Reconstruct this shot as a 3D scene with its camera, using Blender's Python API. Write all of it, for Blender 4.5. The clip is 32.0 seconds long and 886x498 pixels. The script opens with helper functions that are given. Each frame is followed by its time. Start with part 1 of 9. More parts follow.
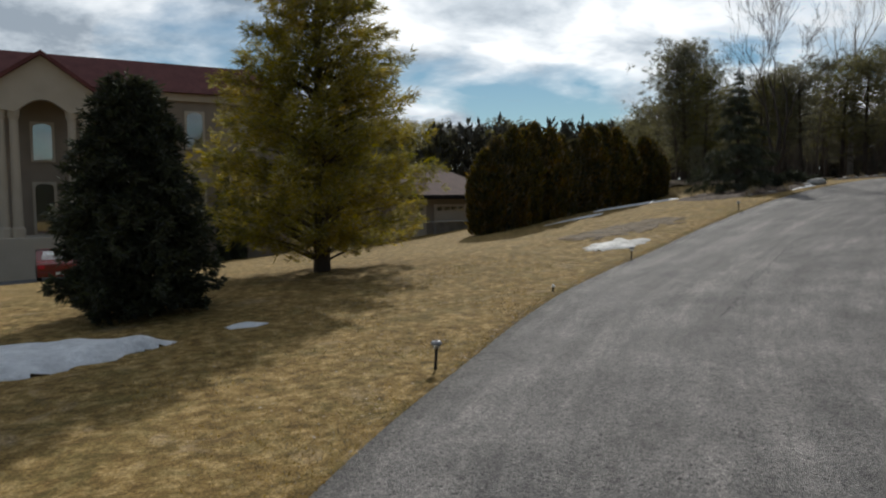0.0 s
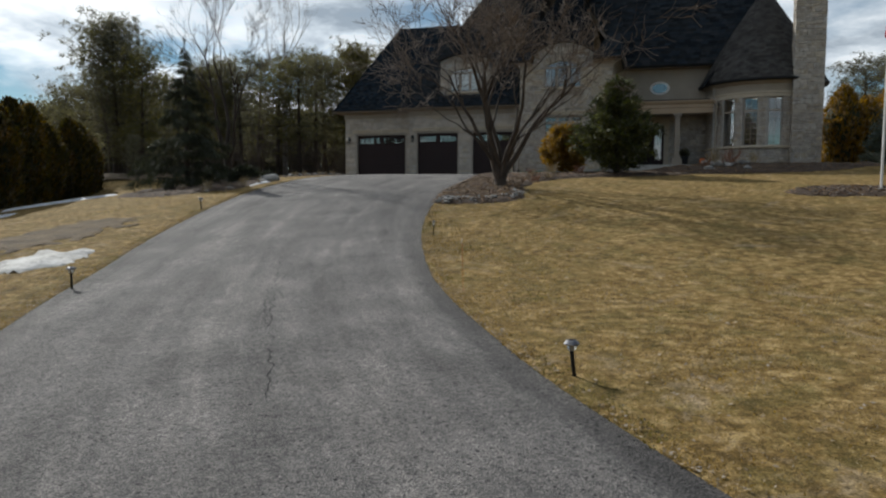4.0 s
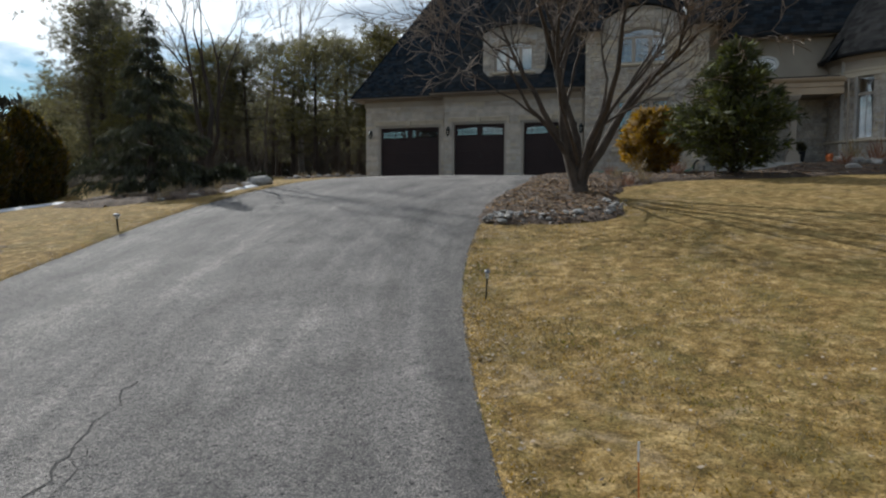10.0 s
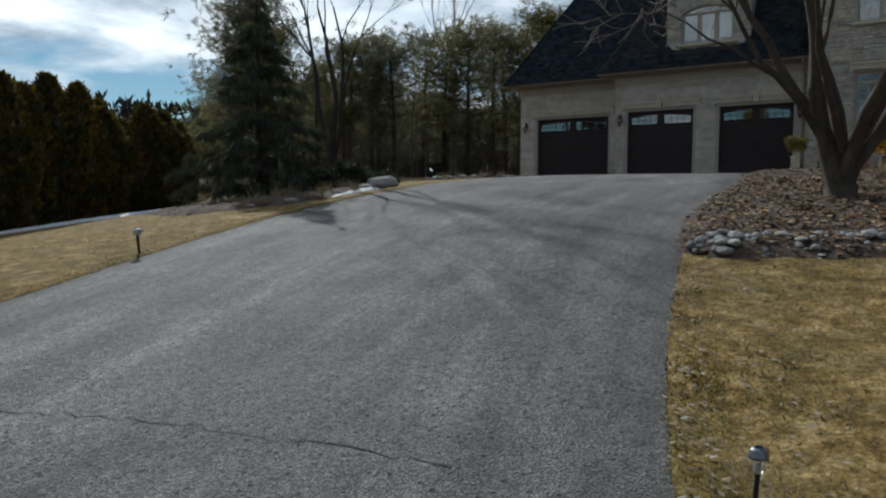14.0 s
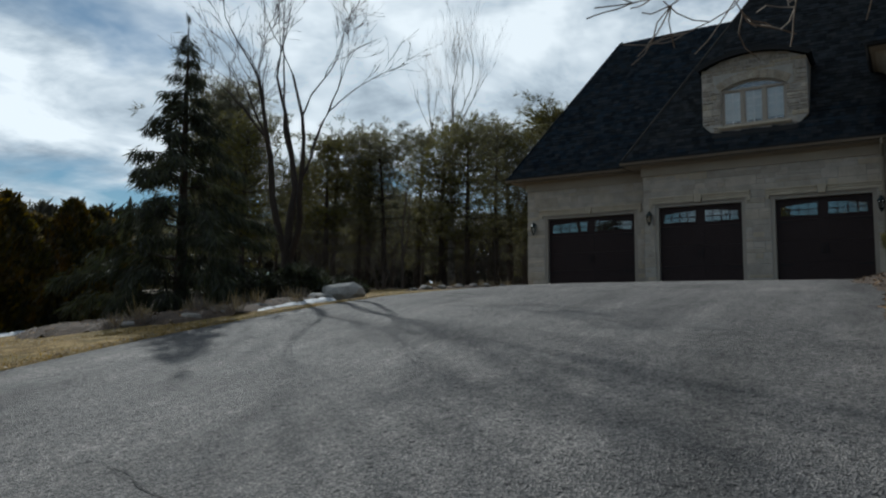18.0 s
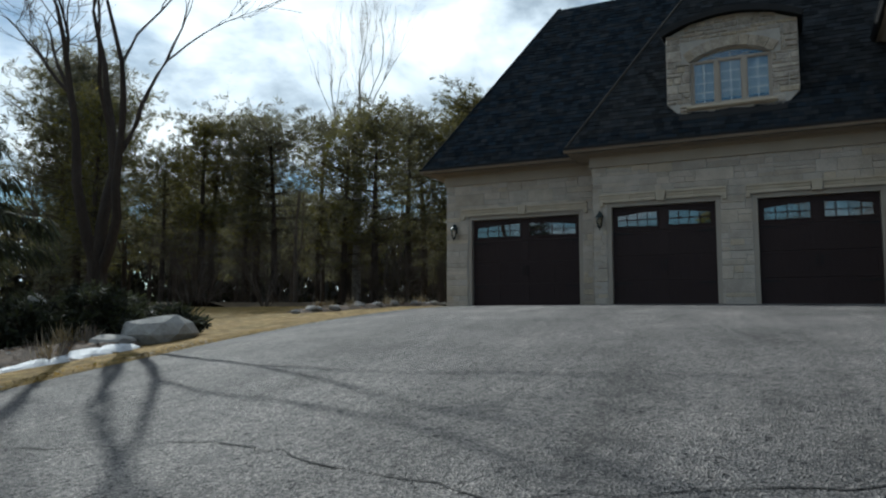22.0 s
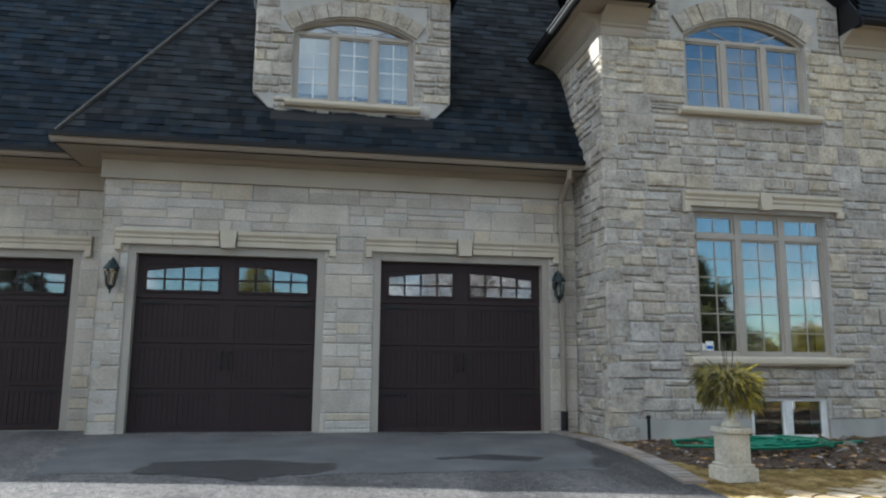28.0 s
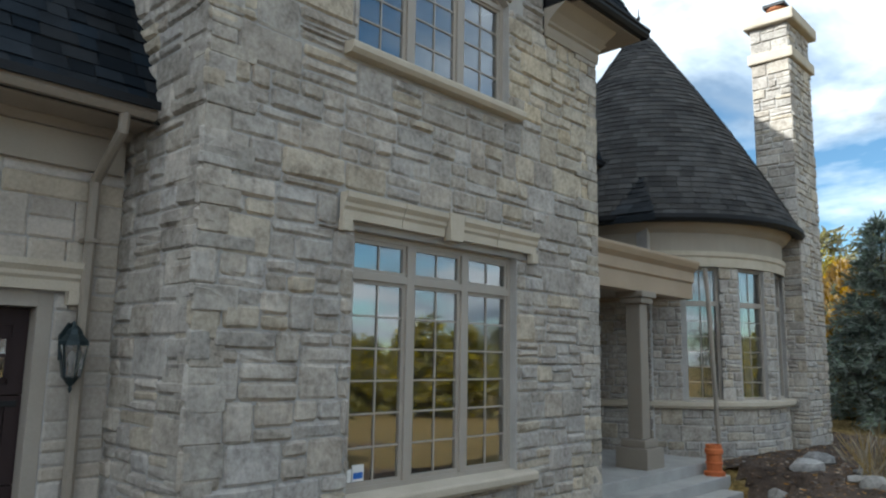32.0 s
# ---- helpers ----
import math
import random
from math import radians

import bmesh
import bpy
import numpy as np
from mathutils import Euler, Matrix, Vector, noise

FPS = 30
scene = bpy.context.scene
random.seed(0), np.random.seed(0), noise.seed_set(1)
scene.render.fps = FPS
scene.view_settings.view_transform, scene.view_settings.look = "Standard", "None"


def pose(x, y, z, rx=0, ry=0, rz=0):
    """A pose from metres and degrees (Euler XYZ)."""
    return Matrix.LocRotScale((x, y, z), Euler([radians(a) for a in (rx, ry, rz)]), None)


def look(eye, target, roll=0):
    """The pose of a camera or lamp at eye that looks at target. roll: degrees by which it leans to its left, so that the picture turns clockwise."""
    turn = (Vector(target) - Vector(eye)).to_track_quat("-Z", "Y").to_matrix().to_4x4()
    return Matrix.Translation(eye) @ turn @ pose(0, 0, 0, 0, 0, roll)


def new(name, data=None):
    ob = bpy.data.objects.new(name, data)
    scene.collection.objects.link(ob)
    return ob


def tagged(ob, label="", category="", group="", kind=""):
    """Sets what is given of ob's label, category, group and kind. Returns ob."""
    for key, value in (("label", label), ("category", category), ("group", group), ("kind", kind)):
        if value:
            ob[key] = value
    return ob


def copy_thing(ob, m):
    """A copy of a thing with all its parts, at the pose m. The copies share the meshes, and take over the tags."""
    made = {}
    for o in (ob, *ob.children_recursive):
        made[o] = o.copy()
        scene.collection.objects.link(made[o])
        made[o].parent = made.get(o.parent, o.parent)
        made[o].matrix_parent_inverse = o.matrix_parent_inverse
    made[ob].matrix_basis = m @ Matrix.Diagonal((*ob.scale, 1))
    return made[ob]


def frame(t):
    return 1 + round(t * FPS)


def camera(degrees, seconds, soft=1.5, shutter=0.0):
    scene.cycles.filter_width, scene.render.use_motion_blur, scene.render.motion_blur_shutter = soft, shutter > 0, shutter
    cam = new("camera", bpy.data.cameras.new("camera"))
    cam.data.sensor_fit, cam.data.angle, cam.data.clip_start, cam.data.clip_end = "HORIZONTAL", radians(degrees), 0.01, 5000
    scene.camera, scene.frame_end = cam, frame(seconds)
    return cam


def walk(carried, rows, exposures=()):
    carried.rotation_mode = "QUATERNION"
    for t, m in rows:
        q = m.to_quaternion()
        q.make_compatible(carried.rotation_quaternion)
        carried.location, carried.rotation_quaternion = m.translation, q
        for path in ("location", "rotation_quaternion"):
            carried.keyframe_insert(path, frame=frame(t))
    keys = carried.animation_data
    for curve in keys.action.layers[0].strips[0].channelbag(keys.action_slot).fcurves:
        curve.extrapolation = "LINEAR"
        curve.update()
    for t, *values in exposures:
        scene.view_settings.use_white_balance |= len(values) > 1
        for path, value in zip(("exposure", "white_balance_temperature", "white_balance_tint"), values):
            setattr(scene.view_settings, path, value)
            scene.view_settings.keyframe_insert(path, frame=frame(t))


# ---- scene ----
cam = camera(63.4, 32.0, 2.2)
METRES, EYE, TILT, LEAN, TURN = 45.0, 2.07, 0.0, 0.0, -30.3
ROWS = [
    (0.0, 0.0, 0.0, 0.0, -0.03, -4.21, 0.39),
    (0.5, 0.0015, 0.0161, -0.0005, -2.33, -4.24, 0.3),
    (1.0, 0.0028, 0.0325, -0.0009, -7.73, -4.28, 0.25),
    (1.5, 0.0046, 0.0476, -0.0011, -12.95, -4.34, 0.2),
    (2.0, 0.0069, 0.0639, -0.0015, -21.45, -4.42, 0.07),
    (2.5, 0.0102, 0.0801, -0.0018, -28.75, -4.45, -0.02),
    (3.0, 0.0149, 0.0955, -0.0019, -35.81, -4.45, -0.14),
    (3.5, 0.0202, 0.1105, -0.0019, -42.27, -4.44, -0.24),
    (5.5, 0.053, 0.1647, -0.0016, -44.22, -4.49, -0.25),
    (6.0, 0.063, 0.1771, -0.0016, -44.19, -4.48, -0.25),
    (6.5, 0.0731, 0.1894, -0.0016, -43.14, -4.49, -0.24),
    (7.0, 0.0842, 0.201, -0.002, -41.81, -4.47, -0.22),
    (7.5, 0.0957, 0.2125, -0.0019, -41.83, -4.49, -0.2),
    (8.0, 0.1076, 0.2241, -0.0009, -41.84, -4.48, -0.2),
    (8.5, 0.1194, 0.2356, 0.0002, -41.84, -4.45, -0.25),
    (9.0, 0.1311, 0.2474, 0.0014, -41.83, -4.46, -0.24),
    (9.5, 0.1426, 0.2589, 0.0029, -41.66, -4.45, -0.23),
    (10.0, 0.1542, 0.2702, 0.0037, -40.53, -4.43, -0.21),
    (10.5, 0.1657, 0.2816, 0.0044, -38.73, -4.4, -0.22),
    (11.0, 0.1767, 0.2928, 0.0049, -30.4, -4.39, -0.12),
    (11.5, 0.1876, 0.3042, 0.0051, -28.52, -4.4, -0.09),
    (12.0, 0.1979, 0.3162, 0.005, -27.45, -4.39, -0.09),
    (12.5, 0.2077, 0.3287, 0.005, -27.41, -4.38, -0.09),
    (13.0, 0.2176, 0.3415, 0.005, -27.38, -4.37, -0.11),
    (13.5, 0.2269, 0.3544, 0.005, -27.35, -4.34, -0.11),
    (15.5, 0.2644, 0.4073, 0.0051, -27.05, -2.74, -0.2),
    (16.0, 0.2729, 0.4207, 0.005, -26.98, 0.35, -0.28),
    (16.5, 0.2812, 0.4338, 0.005, -26.94, 3.48, -0.35),
    (17.0, 0.2891, 0.4466, 0.0048, -26.89, 4.7, -0.3),
    (17.5, 0.2964, 0.4597, 0.0049, -26.87, 4.74, -0.16),
    (18.0, 0.3038, 0.4729, 0.0048, -26.86, 4.8, -0.18),
    (18.5, 0.3117, 0.486, 0.0061, -26.84, 4.85, -0.15),
    (19.0, 0.3197, 0.4994, 0.0084, -26.85, 4.88, -0.13),
    (19.5, 0.3279, 0.5129, 0.0105, -26.86, 4.89, -0.12),
    (20.0, 0.3358, 0.5263, 0.013, -27.23, 4.9, -0.07),
    (20.5, 0.3438, 0.539, 0.0144, -28.91, 4.92, 0.02),
    (21.0, 0.3513, 0.5517, 0.0159, -29.95, 4.96, 0.03),
    (21.5, 0.3593, 0.5638, 0.0172, -31.26, 4.99, 0.04),
    (22.0, 0.3677, 0.5757, 0.0185, -33.76, 5.01, 0.03),
    (22.5, 0.3765, 0.5873, 0.0198, -36.83, 5.02, 0.06),
    (23.0, 0.3854, 0.5988, 0.0211, -39.5, 5.02, 0.02),
    (23.5, 0.3947, 0.6103, 0.0229, -42.05, 5.02, 0.03),
    (24.0, 0.4045, 0.6216, 0.0248, -45.21, 5.04, -0.02),
    (24.5, 0.4144, 0.6327, 0.0264, -47.79, 5.04, -0.03),
    (25.0, 0.425, 0.6435, 0.0279, -50.55, 5.04, -0.06),
    (25.5, 0.4363, 0.6539, 0.03, -53.3, 5.02, -0.05),
    (27.5, 0.4861, 0.6879, 0.0415, -65.81, 8.81, -0.38),
    (28.0, 0.4994, 0.6944, 0.0452, -69.85, 8.92, -0.44),
    (28.5, 0.5131, 0.7004, 0.0489, -73.95, 9.01, -0.42),
    (29.0, 0.5271, 0.7057, 0.0537, -78.33, 9.01, -0.46),
    (29.5, 0.5414, 0.7097, 0.0589, -83.23, 8.95, -0.47),
    (30.0, 0.5556, 0.7128, 0.0631, -85.06, 9.1, -0.37),
    (30.5, 0.5698, 0.7152, 0.0649, -87.44, 9.07, -0.4),
    (31.0, 0.5841, 0.7167, 0.067, -91.29, 8.9, -0.56),
    (31.5, 0.5987, 0.7172, 0.0688, -97.74, 8.82, -0.65),
    (32.0, 0.6137, 0.717, 0.0714, -106.25, 8.64, -0.94),
]
EXPO = [(0, -0.42, 6150, 9), (3, -0.36, 6100, 8), (6, -0.17, 6000, 8), (9, -0.1, 6000, 8), (10, 0.02, 5950, 8), (11, -0.22, 5850, 6), (13, -0.4, 5750, 5), (16, -0.5, 5650, 4), (17, -0.7, 5700, 4), (20, -0.42, 5700, 3), (21, -0.28, 5700, 3), (23, -0.06, 5600, 2), (25, 0.14, 5650, 5), (25.5, 0.2, 5700, 6), (27.5, 1.18, 5700, 6), (28, 1.28, 5700, 6), (30, 1.53, 5750, 7), (31, 1.45, 5650, 7), (32, 1.0, 5720, 5)]
walk(cam, [(t, pose(0, 0, EYE, TILT, LEAN, TURN) @ pose(METRES * x, METRES * y, METRES * z, 90 + pitch, roll, yaw)) for t, x, y, z, yaw, pitch, roll in ROWS], EXPO)

# ---- light ----
SUN_EL, SUN_X, SUN_Y = radians(33), 0.60, 0.80
world = bpy.data.worlds.new("sky")
scene.world = world
world.use_nodes = True
wn, wl = world.node_tree.nodes, world.node_tree.links
wn.clear()
w_out, w_bg = wn.new("ShaderNodeOutputWorld"), wn.new("ShaderNodeBackground")
w_sky = wn.new("ShaderNodeTexSky")
w_sky.sky_type = "NISHITA"
w_sky.sun_disc = False
w_sky.sun_elevation = SUN_EL
w_sky.sun_rotation = math.atan2(SUN_X, SUN_Y)
w_sky.air_density, w_sky.dust_density, w_sky.ozone_density = 1.0, 0.1, 3.0
# broken cloud deck: noise on the sky direction, flattened towards the horizon
w_tc, w_sep, w_add, w_div = wn.new("ShaderNodeTexCoord"), wn.new("ShaderNodeSeparateXYZ"), wn.new("ShaderNodeMath"), wn.new("ShaderNodeVectorMath")
w_comb = wn.new("ShaderNodeCombineXYZ")
w_add.operation, w_add.inputs[1].default_value = "ADD", 0.22
w_div.operation = "DIVIDE"
wl.new(w_tc.outputs["Generated"], w_sep.inputs[0])
wl.new(w_sep.outputs[2], w_add.inputs[0])
for i in range(3):
    wl.new(w_add.outputs[0], w_comb.inputs[i])
wl.new(w_tc.outputs["Generated"], w_div.inputs[0])
wl.new(w_comb.outputs[0], w_div.inputs[1])


def sky_noise(scale, detail, rough, off):
    m, n = wn.new("ShaderNodeMapping"), wn.new("ShaderNodeTexNoise")
    m.inputs["Location"].default_value = off
    m.inputs["Scale"].default_value = (1, 1, 0.35)
    n.inputs["Scale"].default_value, n.inputs["Detail"].default_value, n.inputs["Roughness"].default_value = scale, detail, rough
    n.inputs["Distortion"].default_value = 0.25
    wl.new(w_div.outputs[0], m.inputs[0])
    wl.new(m.outputs[0], n.inputs["Vector"])
    return n.outputs["Fac"]


def sky_ramp(fac, stops):
    r = wn.new("ShaderNodeValToRGB")
    r.color_ramp.elements[0].position, r.color_ramp.elements[0].color = stops[0][0], stops[0][1]
    r.color_ramp.elements[1].position, r.color_ramp.elements[1].color = stops[-1][0], stops[-1][1]
    for p, c in stops[1:-1]:
        r.color_ramp.elements.new(p).color = c
    wl.new(fac, r.inputs[0])
    return r.outputs[0]


w_dot, w_bank = wn.new("ShaderNodeVectorMath"), wn.new("ShaderNodeMath")
w_dot.operation, w_dot.inputs[1].default_value = "DOT_PRODUCT", (SUN_X, SUN_Y, 0)
w_bank.operation, w_bank.inputs[1].default_value = "MULTIPLY_ADD", 0.055
wl.new(w_tc.outputs["Generated"], w_dot.inputs[0])
wl.new(w_dot.outputs["Value"], w_bank.inputs[0])
wl.new(sky_noise(1.35, 6, 0.52, (3.1, 1.7, 0.4)), w_bank.inputs[2])
# the bank of cloud lies towards the sun
cover = sky_ramp(w_bank.outputs[0], [(0.41, (0, 0, 0, 1)), (0.47, (0.45, 0.45, 0.45, 1)), (0.55, (1, 1, 1, 1))])
shade = sky_ramp(sky_noise(2.1, 6, 0.6, (7.3, 2.2, 5.0)), [(0.36, (5.8, 6.6, 7.4, 1)), (0.47, (11.2, 11.9, 12.4, 1)), (0.60, (18.5, 18.4, 18.0, 1))])
w_mix = wn.new("ShaderNodeMixRGB")
wl.new(cover, w_mix.inputs[0])
w_cyan = wn.new("ShaderNodeMixRGB")
w_cyan.blend_type, w_cyan.inputs[0].default_value, w_cyan.inputs[2].default_value = "MULTIPLY", 1.0, (1.22, 1.36, 1.28, 1)
wl.new(w_sky.outputs[0], w_cyan.inputs[1])
wl.new(w_cyan.outputs[0], w_mix.inputs[1])
w_lit, w_glow = wn.new("ShaderNodeMath"), wn.new("ShaderNodeVectorMath")
w_lit.operation, w_lit.inputs[1].default_value, w_lit.inputs[2].default_value = "MULTIPLY_ADD", 0.38, 1.05
w_glow.operation = "SCALE"
wl.new(w_dot.outputs["Value"], w_lit.inputs[0])
wl.new(shade, w_glow.inputs[0])
wl.new(w_lit.outputs[0], w_glow.inputs["Scale"])
wl.new(w_glow.outputs[0], w_mix.inputs[2])
w_bg.inputs[1].default_value = 0.056
wl.new(w_mix.outputs[0], w_bg.inputs[0])
wl.new(w_bg.outputs[0], w_out.inputs[0])
sun = new("sun", bpy.data.lights.new("sun", "SUN"))
sun.data.energy, sun.data.angle, sun.data.color = 4.9, radians(0.53), (1.0, 0.94, 0.84)
sun.matrix_world = look((SUN_X * 40, SUN_Y * 40, 40 * math.tan(SUN_EL)), (0, 0, 0))

# ---- materials ----
MATS = {}


def mat(name, dark, light, rough=0.8, scale=1.0, fine=40.0, bump=0.3, bump_dist=0.01, vary=0.0, island=0.0, metal=0.0, spec=0.4, stretch=(1, 1, 1), coords="pos", mid=None, streak=0.5, trans=0.0, tints=None):
    """A node material: two colours mixed by a broad and a fine noise, relief from the fine one, and a spread from piece to piece."""
    if name in MATS:
        return MATS[name]
    m = bpy.data.materials.new(name)
    MATS[name] = m
    m.use_nodes = True
    n, l = m.node_tree.nodes, m.node_tree.links
    b = n["Principled BSDF"]
    b.inputs["Roughness"].default_value, b.inputs["Metallic"].default_value = rough, metal
    b.inputs["Specular IOR Level"].default_value = spec
    if coords == "pos":
        vec = n.new("ShaderNodeNewGeometry").outputs["Position"]
    else:
        vec = n.new("ShaderNodeTexCoord").outputs[coords]
    mp = n.new("ShaderNodeMapping")
    mp.inputs["Scale"].default_value = stretch
    l.new(vec, mp.inputs[0])
    big, small = n.new("ShaderNodeTexNoise"), n.new("ShaderNodeTexNoise")
    big.inputs["Scale"].default_value, big.inputs["Detail"].default_value = scale, 4
    small.inputs["Scale"].default_value, small.inputs["Detail"].default_value, small.inputs["Roughness"].default_value = fine, 5, 0.65
    for t in (big, small):
        l.new(mp.outputs[0], t.inputs["Vector"])
    mix = n.new("ShaderNodeMix")
    mix.inputs[0].default_value = streak
    l.new(big.outputs["Fac"], mix.inputs[2])
    l.new(small.outputs["Fac"], mix.inputs[3])
    fac = mix.outputs[0]
    ramp = n.new("ShaderNodeValToRGB")
    e = ramp.color_ramp.elements
    e[0].position, e[0].color = 0.33, (*dark, 1)
    e[1].position, e[1].color = 0.67, (*light, 1)
    if mid:
        e.new(0.5).color = (*mid, 1)
    l.new(fac, ramp.inputs[0])
    col = ramp.outputs[0]
    for amount, src in ((vary, "o"), (island, "i")):
        if amount:
            rnd = n.new("ShaderNodeObjectInfo").outputs["Random"] if src == "o" else n.new("ShaderNodeNewGeometry").outputs["Random Per Island"]
            hsv, mr, mh = n.new("ShaderNodeHueSaturation"), n.new("ShaderNodeMapRange"), n.new("ShaderNodeMapRange")
            mr.inputs[3].default_value, mr.inputs[4].default_value = 1 - amount, 1 + amount
            mh.inputs[3].default_value, mh.inputs[4].default_value = 1 + 1.2 * amount, 1 - 1.2 * amount
            sh = n.new("ShaderNodeMath")
            sh.operation, sh.inputs[1].default_value = "MULTIPLY", 7.31
            fr = n.new("ShaderNodeMath")
            fr.operation = "FRACT"
            l.new(rnd, sh.inputs[0])
            l.new(sh.outputs[0], fr.inputs[0])
            l.new(rnd, mr.inputs[0])
            l.new(fr.outputs[0], mh.inputs[0])
            l.new(mr.outputs[0], hsv.inputs["Value"])
            l.new(mh.outputs[0], hsv.inputs["Saturation"])
            l.new(col, hsv.inputs["Color"])
            col = hsv.outputs[0]
            if tints:
                s2, f2, r2, mx = n.new("ShaderNodeMath"), n.new("ShaderNodeMath"), n.new("ShaderNodeValToRGB"), n.new("ShaderNodeMixRGB")
                s2.operation, s2.inputs[1].default_value, f2.operation = "MULTIPLY", 13.7, "FRACT"
                l.new(rnd, s2.inputs[0])
                l.new(s2.outputs[0], f2.inputs[0])
                l.new(f2.outputs[0], r2.inputs[0])
                r2.color_ramp.interpolation = "CONSTANT"
                el = r2.color_ramp.elements
                el[0].position, el[0].color = 0.0, (*tints[0], 1)
                el[1].position, el[1].color = 1.0 / len(tints), (*tints[1], 1)
                for k in range(2, len(tints)):
                    el.new(k / len(tints)).color = (*tints[k], 1)
                mx.blend_type, mx.inputs[0].default_value = "MULTIPLY", 1.0
                l.new(col, mx.inputs[1])
                l.new(r2.outputs[0], mx.inputs[2])
                col = mx.outputs[0]
    l.new(col, b.inputs["Base Color"])
    if bump:
        bp = n.new("ShaderNodeBump")
        bp.inputs["Strength"].default_value, bp.inputs["Distance"].default_value = bump, bump_dist
        l.new(small.outputs["Fac"], bp.inputs["Height"])
        l.new(bp.outputs[0], b.inputs["Normal"])
    if trans:
        tr, ms = n.new("ShaderNodeBsdfTranslucent"), n.new("ShaderNodeMixShader")
        ms.inputs[0].default_value = trans
        l.new(col, tr.inputs[0])
        l.new(b.outputs[0], ms.inputs[1])
        l.new(tr.outputs[0], ms.inputs[2])
        l.new(ms.outputs[0], n["Material Output"].inputs[0])
    return m


TINTS = ((1, 1, 1), (1.0, 0.97, 0.91), (0.96, 0.955, 0.94), (1.06, 1.0, 0.88), (0.88, 0.86, 0.83), (1.05, 1.03, 1.0), (0.95, 0.91, 0.85), (1.08, 1.05, 1.0), (1, 0.99, 0.97), (0.92, 0.90, 0.88))
STONE = mat("rough_limestone", (0.21, 0.192, 0.172), (0.55, 0.52, 0.475), 0.9, 4.6, 20, 0.55, 0.018, vary=0.10, island=0.10, mid=(0.405, 0.38, 0.348), streak=0.55, spec=0.25, tints=TINTS)
ASHLAR = mat("sawn_limestone", (0.38, 0.35, 0.312), (0.62, 0.58, 0.525), 0.9, 2.8, 30, 0.35, 0.01, vary=0.06, island=0.06, spec=0.25, tints=TINTS)
MORTAR = mat("mortar", (0.33, 0.31, 0.285), (0.46, 0.435, 0.40), 0.95, 4, 90, 0.5, 0.01)
CAST = mat("cast_stone_trim", (0.42, 0.36, 0.27), (0.56, 0.49, 0.385), 0.85, 3, 70, 0.25, 0.005)
STUCCO = mat("beige_stucco", (0.32, 0.275, 0.22), (0.40, 0.35, 0.285), 0.9, 1.6, 120, 0.35, 0.005)
CONCRETE = mat("foundation_parging", (0.28, 0.265, 0.24), (0.46, 0.44, 0.40), 0.9, 2, 60, 0.3, 0.006)
SHINGLE = mat("charcoal_shingle", (0.010, 0.012, 0.0145), (0.026, 0.030, 0.035), 0.95, 3, 160, 0.6, 0.006, vary=0.42, island=0.42, spec=0.08)
WEATHERED = mat("weathered_shingle", (0.026, 0.025, 0.024), (0.070, 0.065, 0.060), 0.92, 2, 120, 0.6, 0.006, vary=0.3, island=0.35, spec=0.2)
FASCIA = mat("black_fascia", (0.010, 0.010, 0.011), (0.018, 0.018, 0.019), 0.55, 2, 50, 0.05, spec=0.2)
SOFFIT = mat("taupe_metal_trim", (0.25, 0.21, 0.165), (0.30, 0.255, 0.205), 0.55, 1, 40, 0.05)
VINYL = mat("taupe_window_frame", (0.33, 0.285, 0.235), (0.38, 0.335, 0.28), 0.5, 3, 60, 0.04)
WHITE = mat("white_vinyl", (0.68, 0.67, 0.64), (0.80, 0.79, 0.77), 0.45, 3, 60, 0.05)
DOORBR = mat("dark_brown_steel", (0.026, 0.0155, 0.0155), (0.037, 0.0238, 0.0232), 0.55, 2, 90, 0.12, 0.003, stretch=(8, 8, 1), spec=0.22)
IRON = mat("black_iron", (0.010, 0.010, 0.011), (0.022, 0.022, 0.023), 0.5, 10, 80, 0.15, metal=0.4)
LAMPGREEN = mat("verdigris_iron", (0.012, 0.02, 0.022), (0.03, 0.045, 0.048), 0.5, 14, 80, 0.2, metal=0.3)
# near-black colour that stands for the lack of light indoors
ROOM = mat("unlit_room_dark", (0.03, 0.028, 0.026), (0.05, 0.045, 0.04), 0.9, 1, 8, 0.0)
CURTAIN = mat("sheer_curtain", (0.66, 0.66, 0.63), (0.82, 0.82, 0.79), 0.9, 2, 6, 0.5, 0.03, stretch=(1, 9, 0.15))
SNOW = mat("old_snow", (0.50, 0.51, 0.53), (0.86, 0.87, 0.89), 0.7, 2.4, 9, 1.0, 0.08, spec=0.3)
ROCK = mat("field_rock", (0.10, 0.09, 0.078), (0.29, 0.262, 0.225), 0.9, 2.5, 22, 0.6, 0.03, vary=0.3, island=0.3)
PALEROCK = mat("pale_boulder", (0.24, 0.23, 0.215), (0.46, 0.44, 0.41), 0.9, 2.5, 18, 0.6, 0.03, vary=0.15)
MULCH = mat("bark_mulch", (0.035, 0.024, 0.017), (0.13, 0.088, 0.06), 0.95, 3, 30, 1.0, 0.04)
CHIP = mat("mulch_chip", (0.07, 0.05, 0.036), (0.40, 0.285, 0.185), 0.95, 6, 40, 0.3, island=0.7, tints=((1, 1, 1), (0.35, 0.34, 0.34), (1.2, 1.15, 1.05), (0.6, 0.52, 0.45), (0.9, 0.75, 0.55)))
BARK = mat("grey_brown_bark", (0.05, 0.038, 0.029), (0.135, 0.105, 0.082), 0.95, 3, 30, 0.8, 0.02, stretch=(1, 1, 0.25))
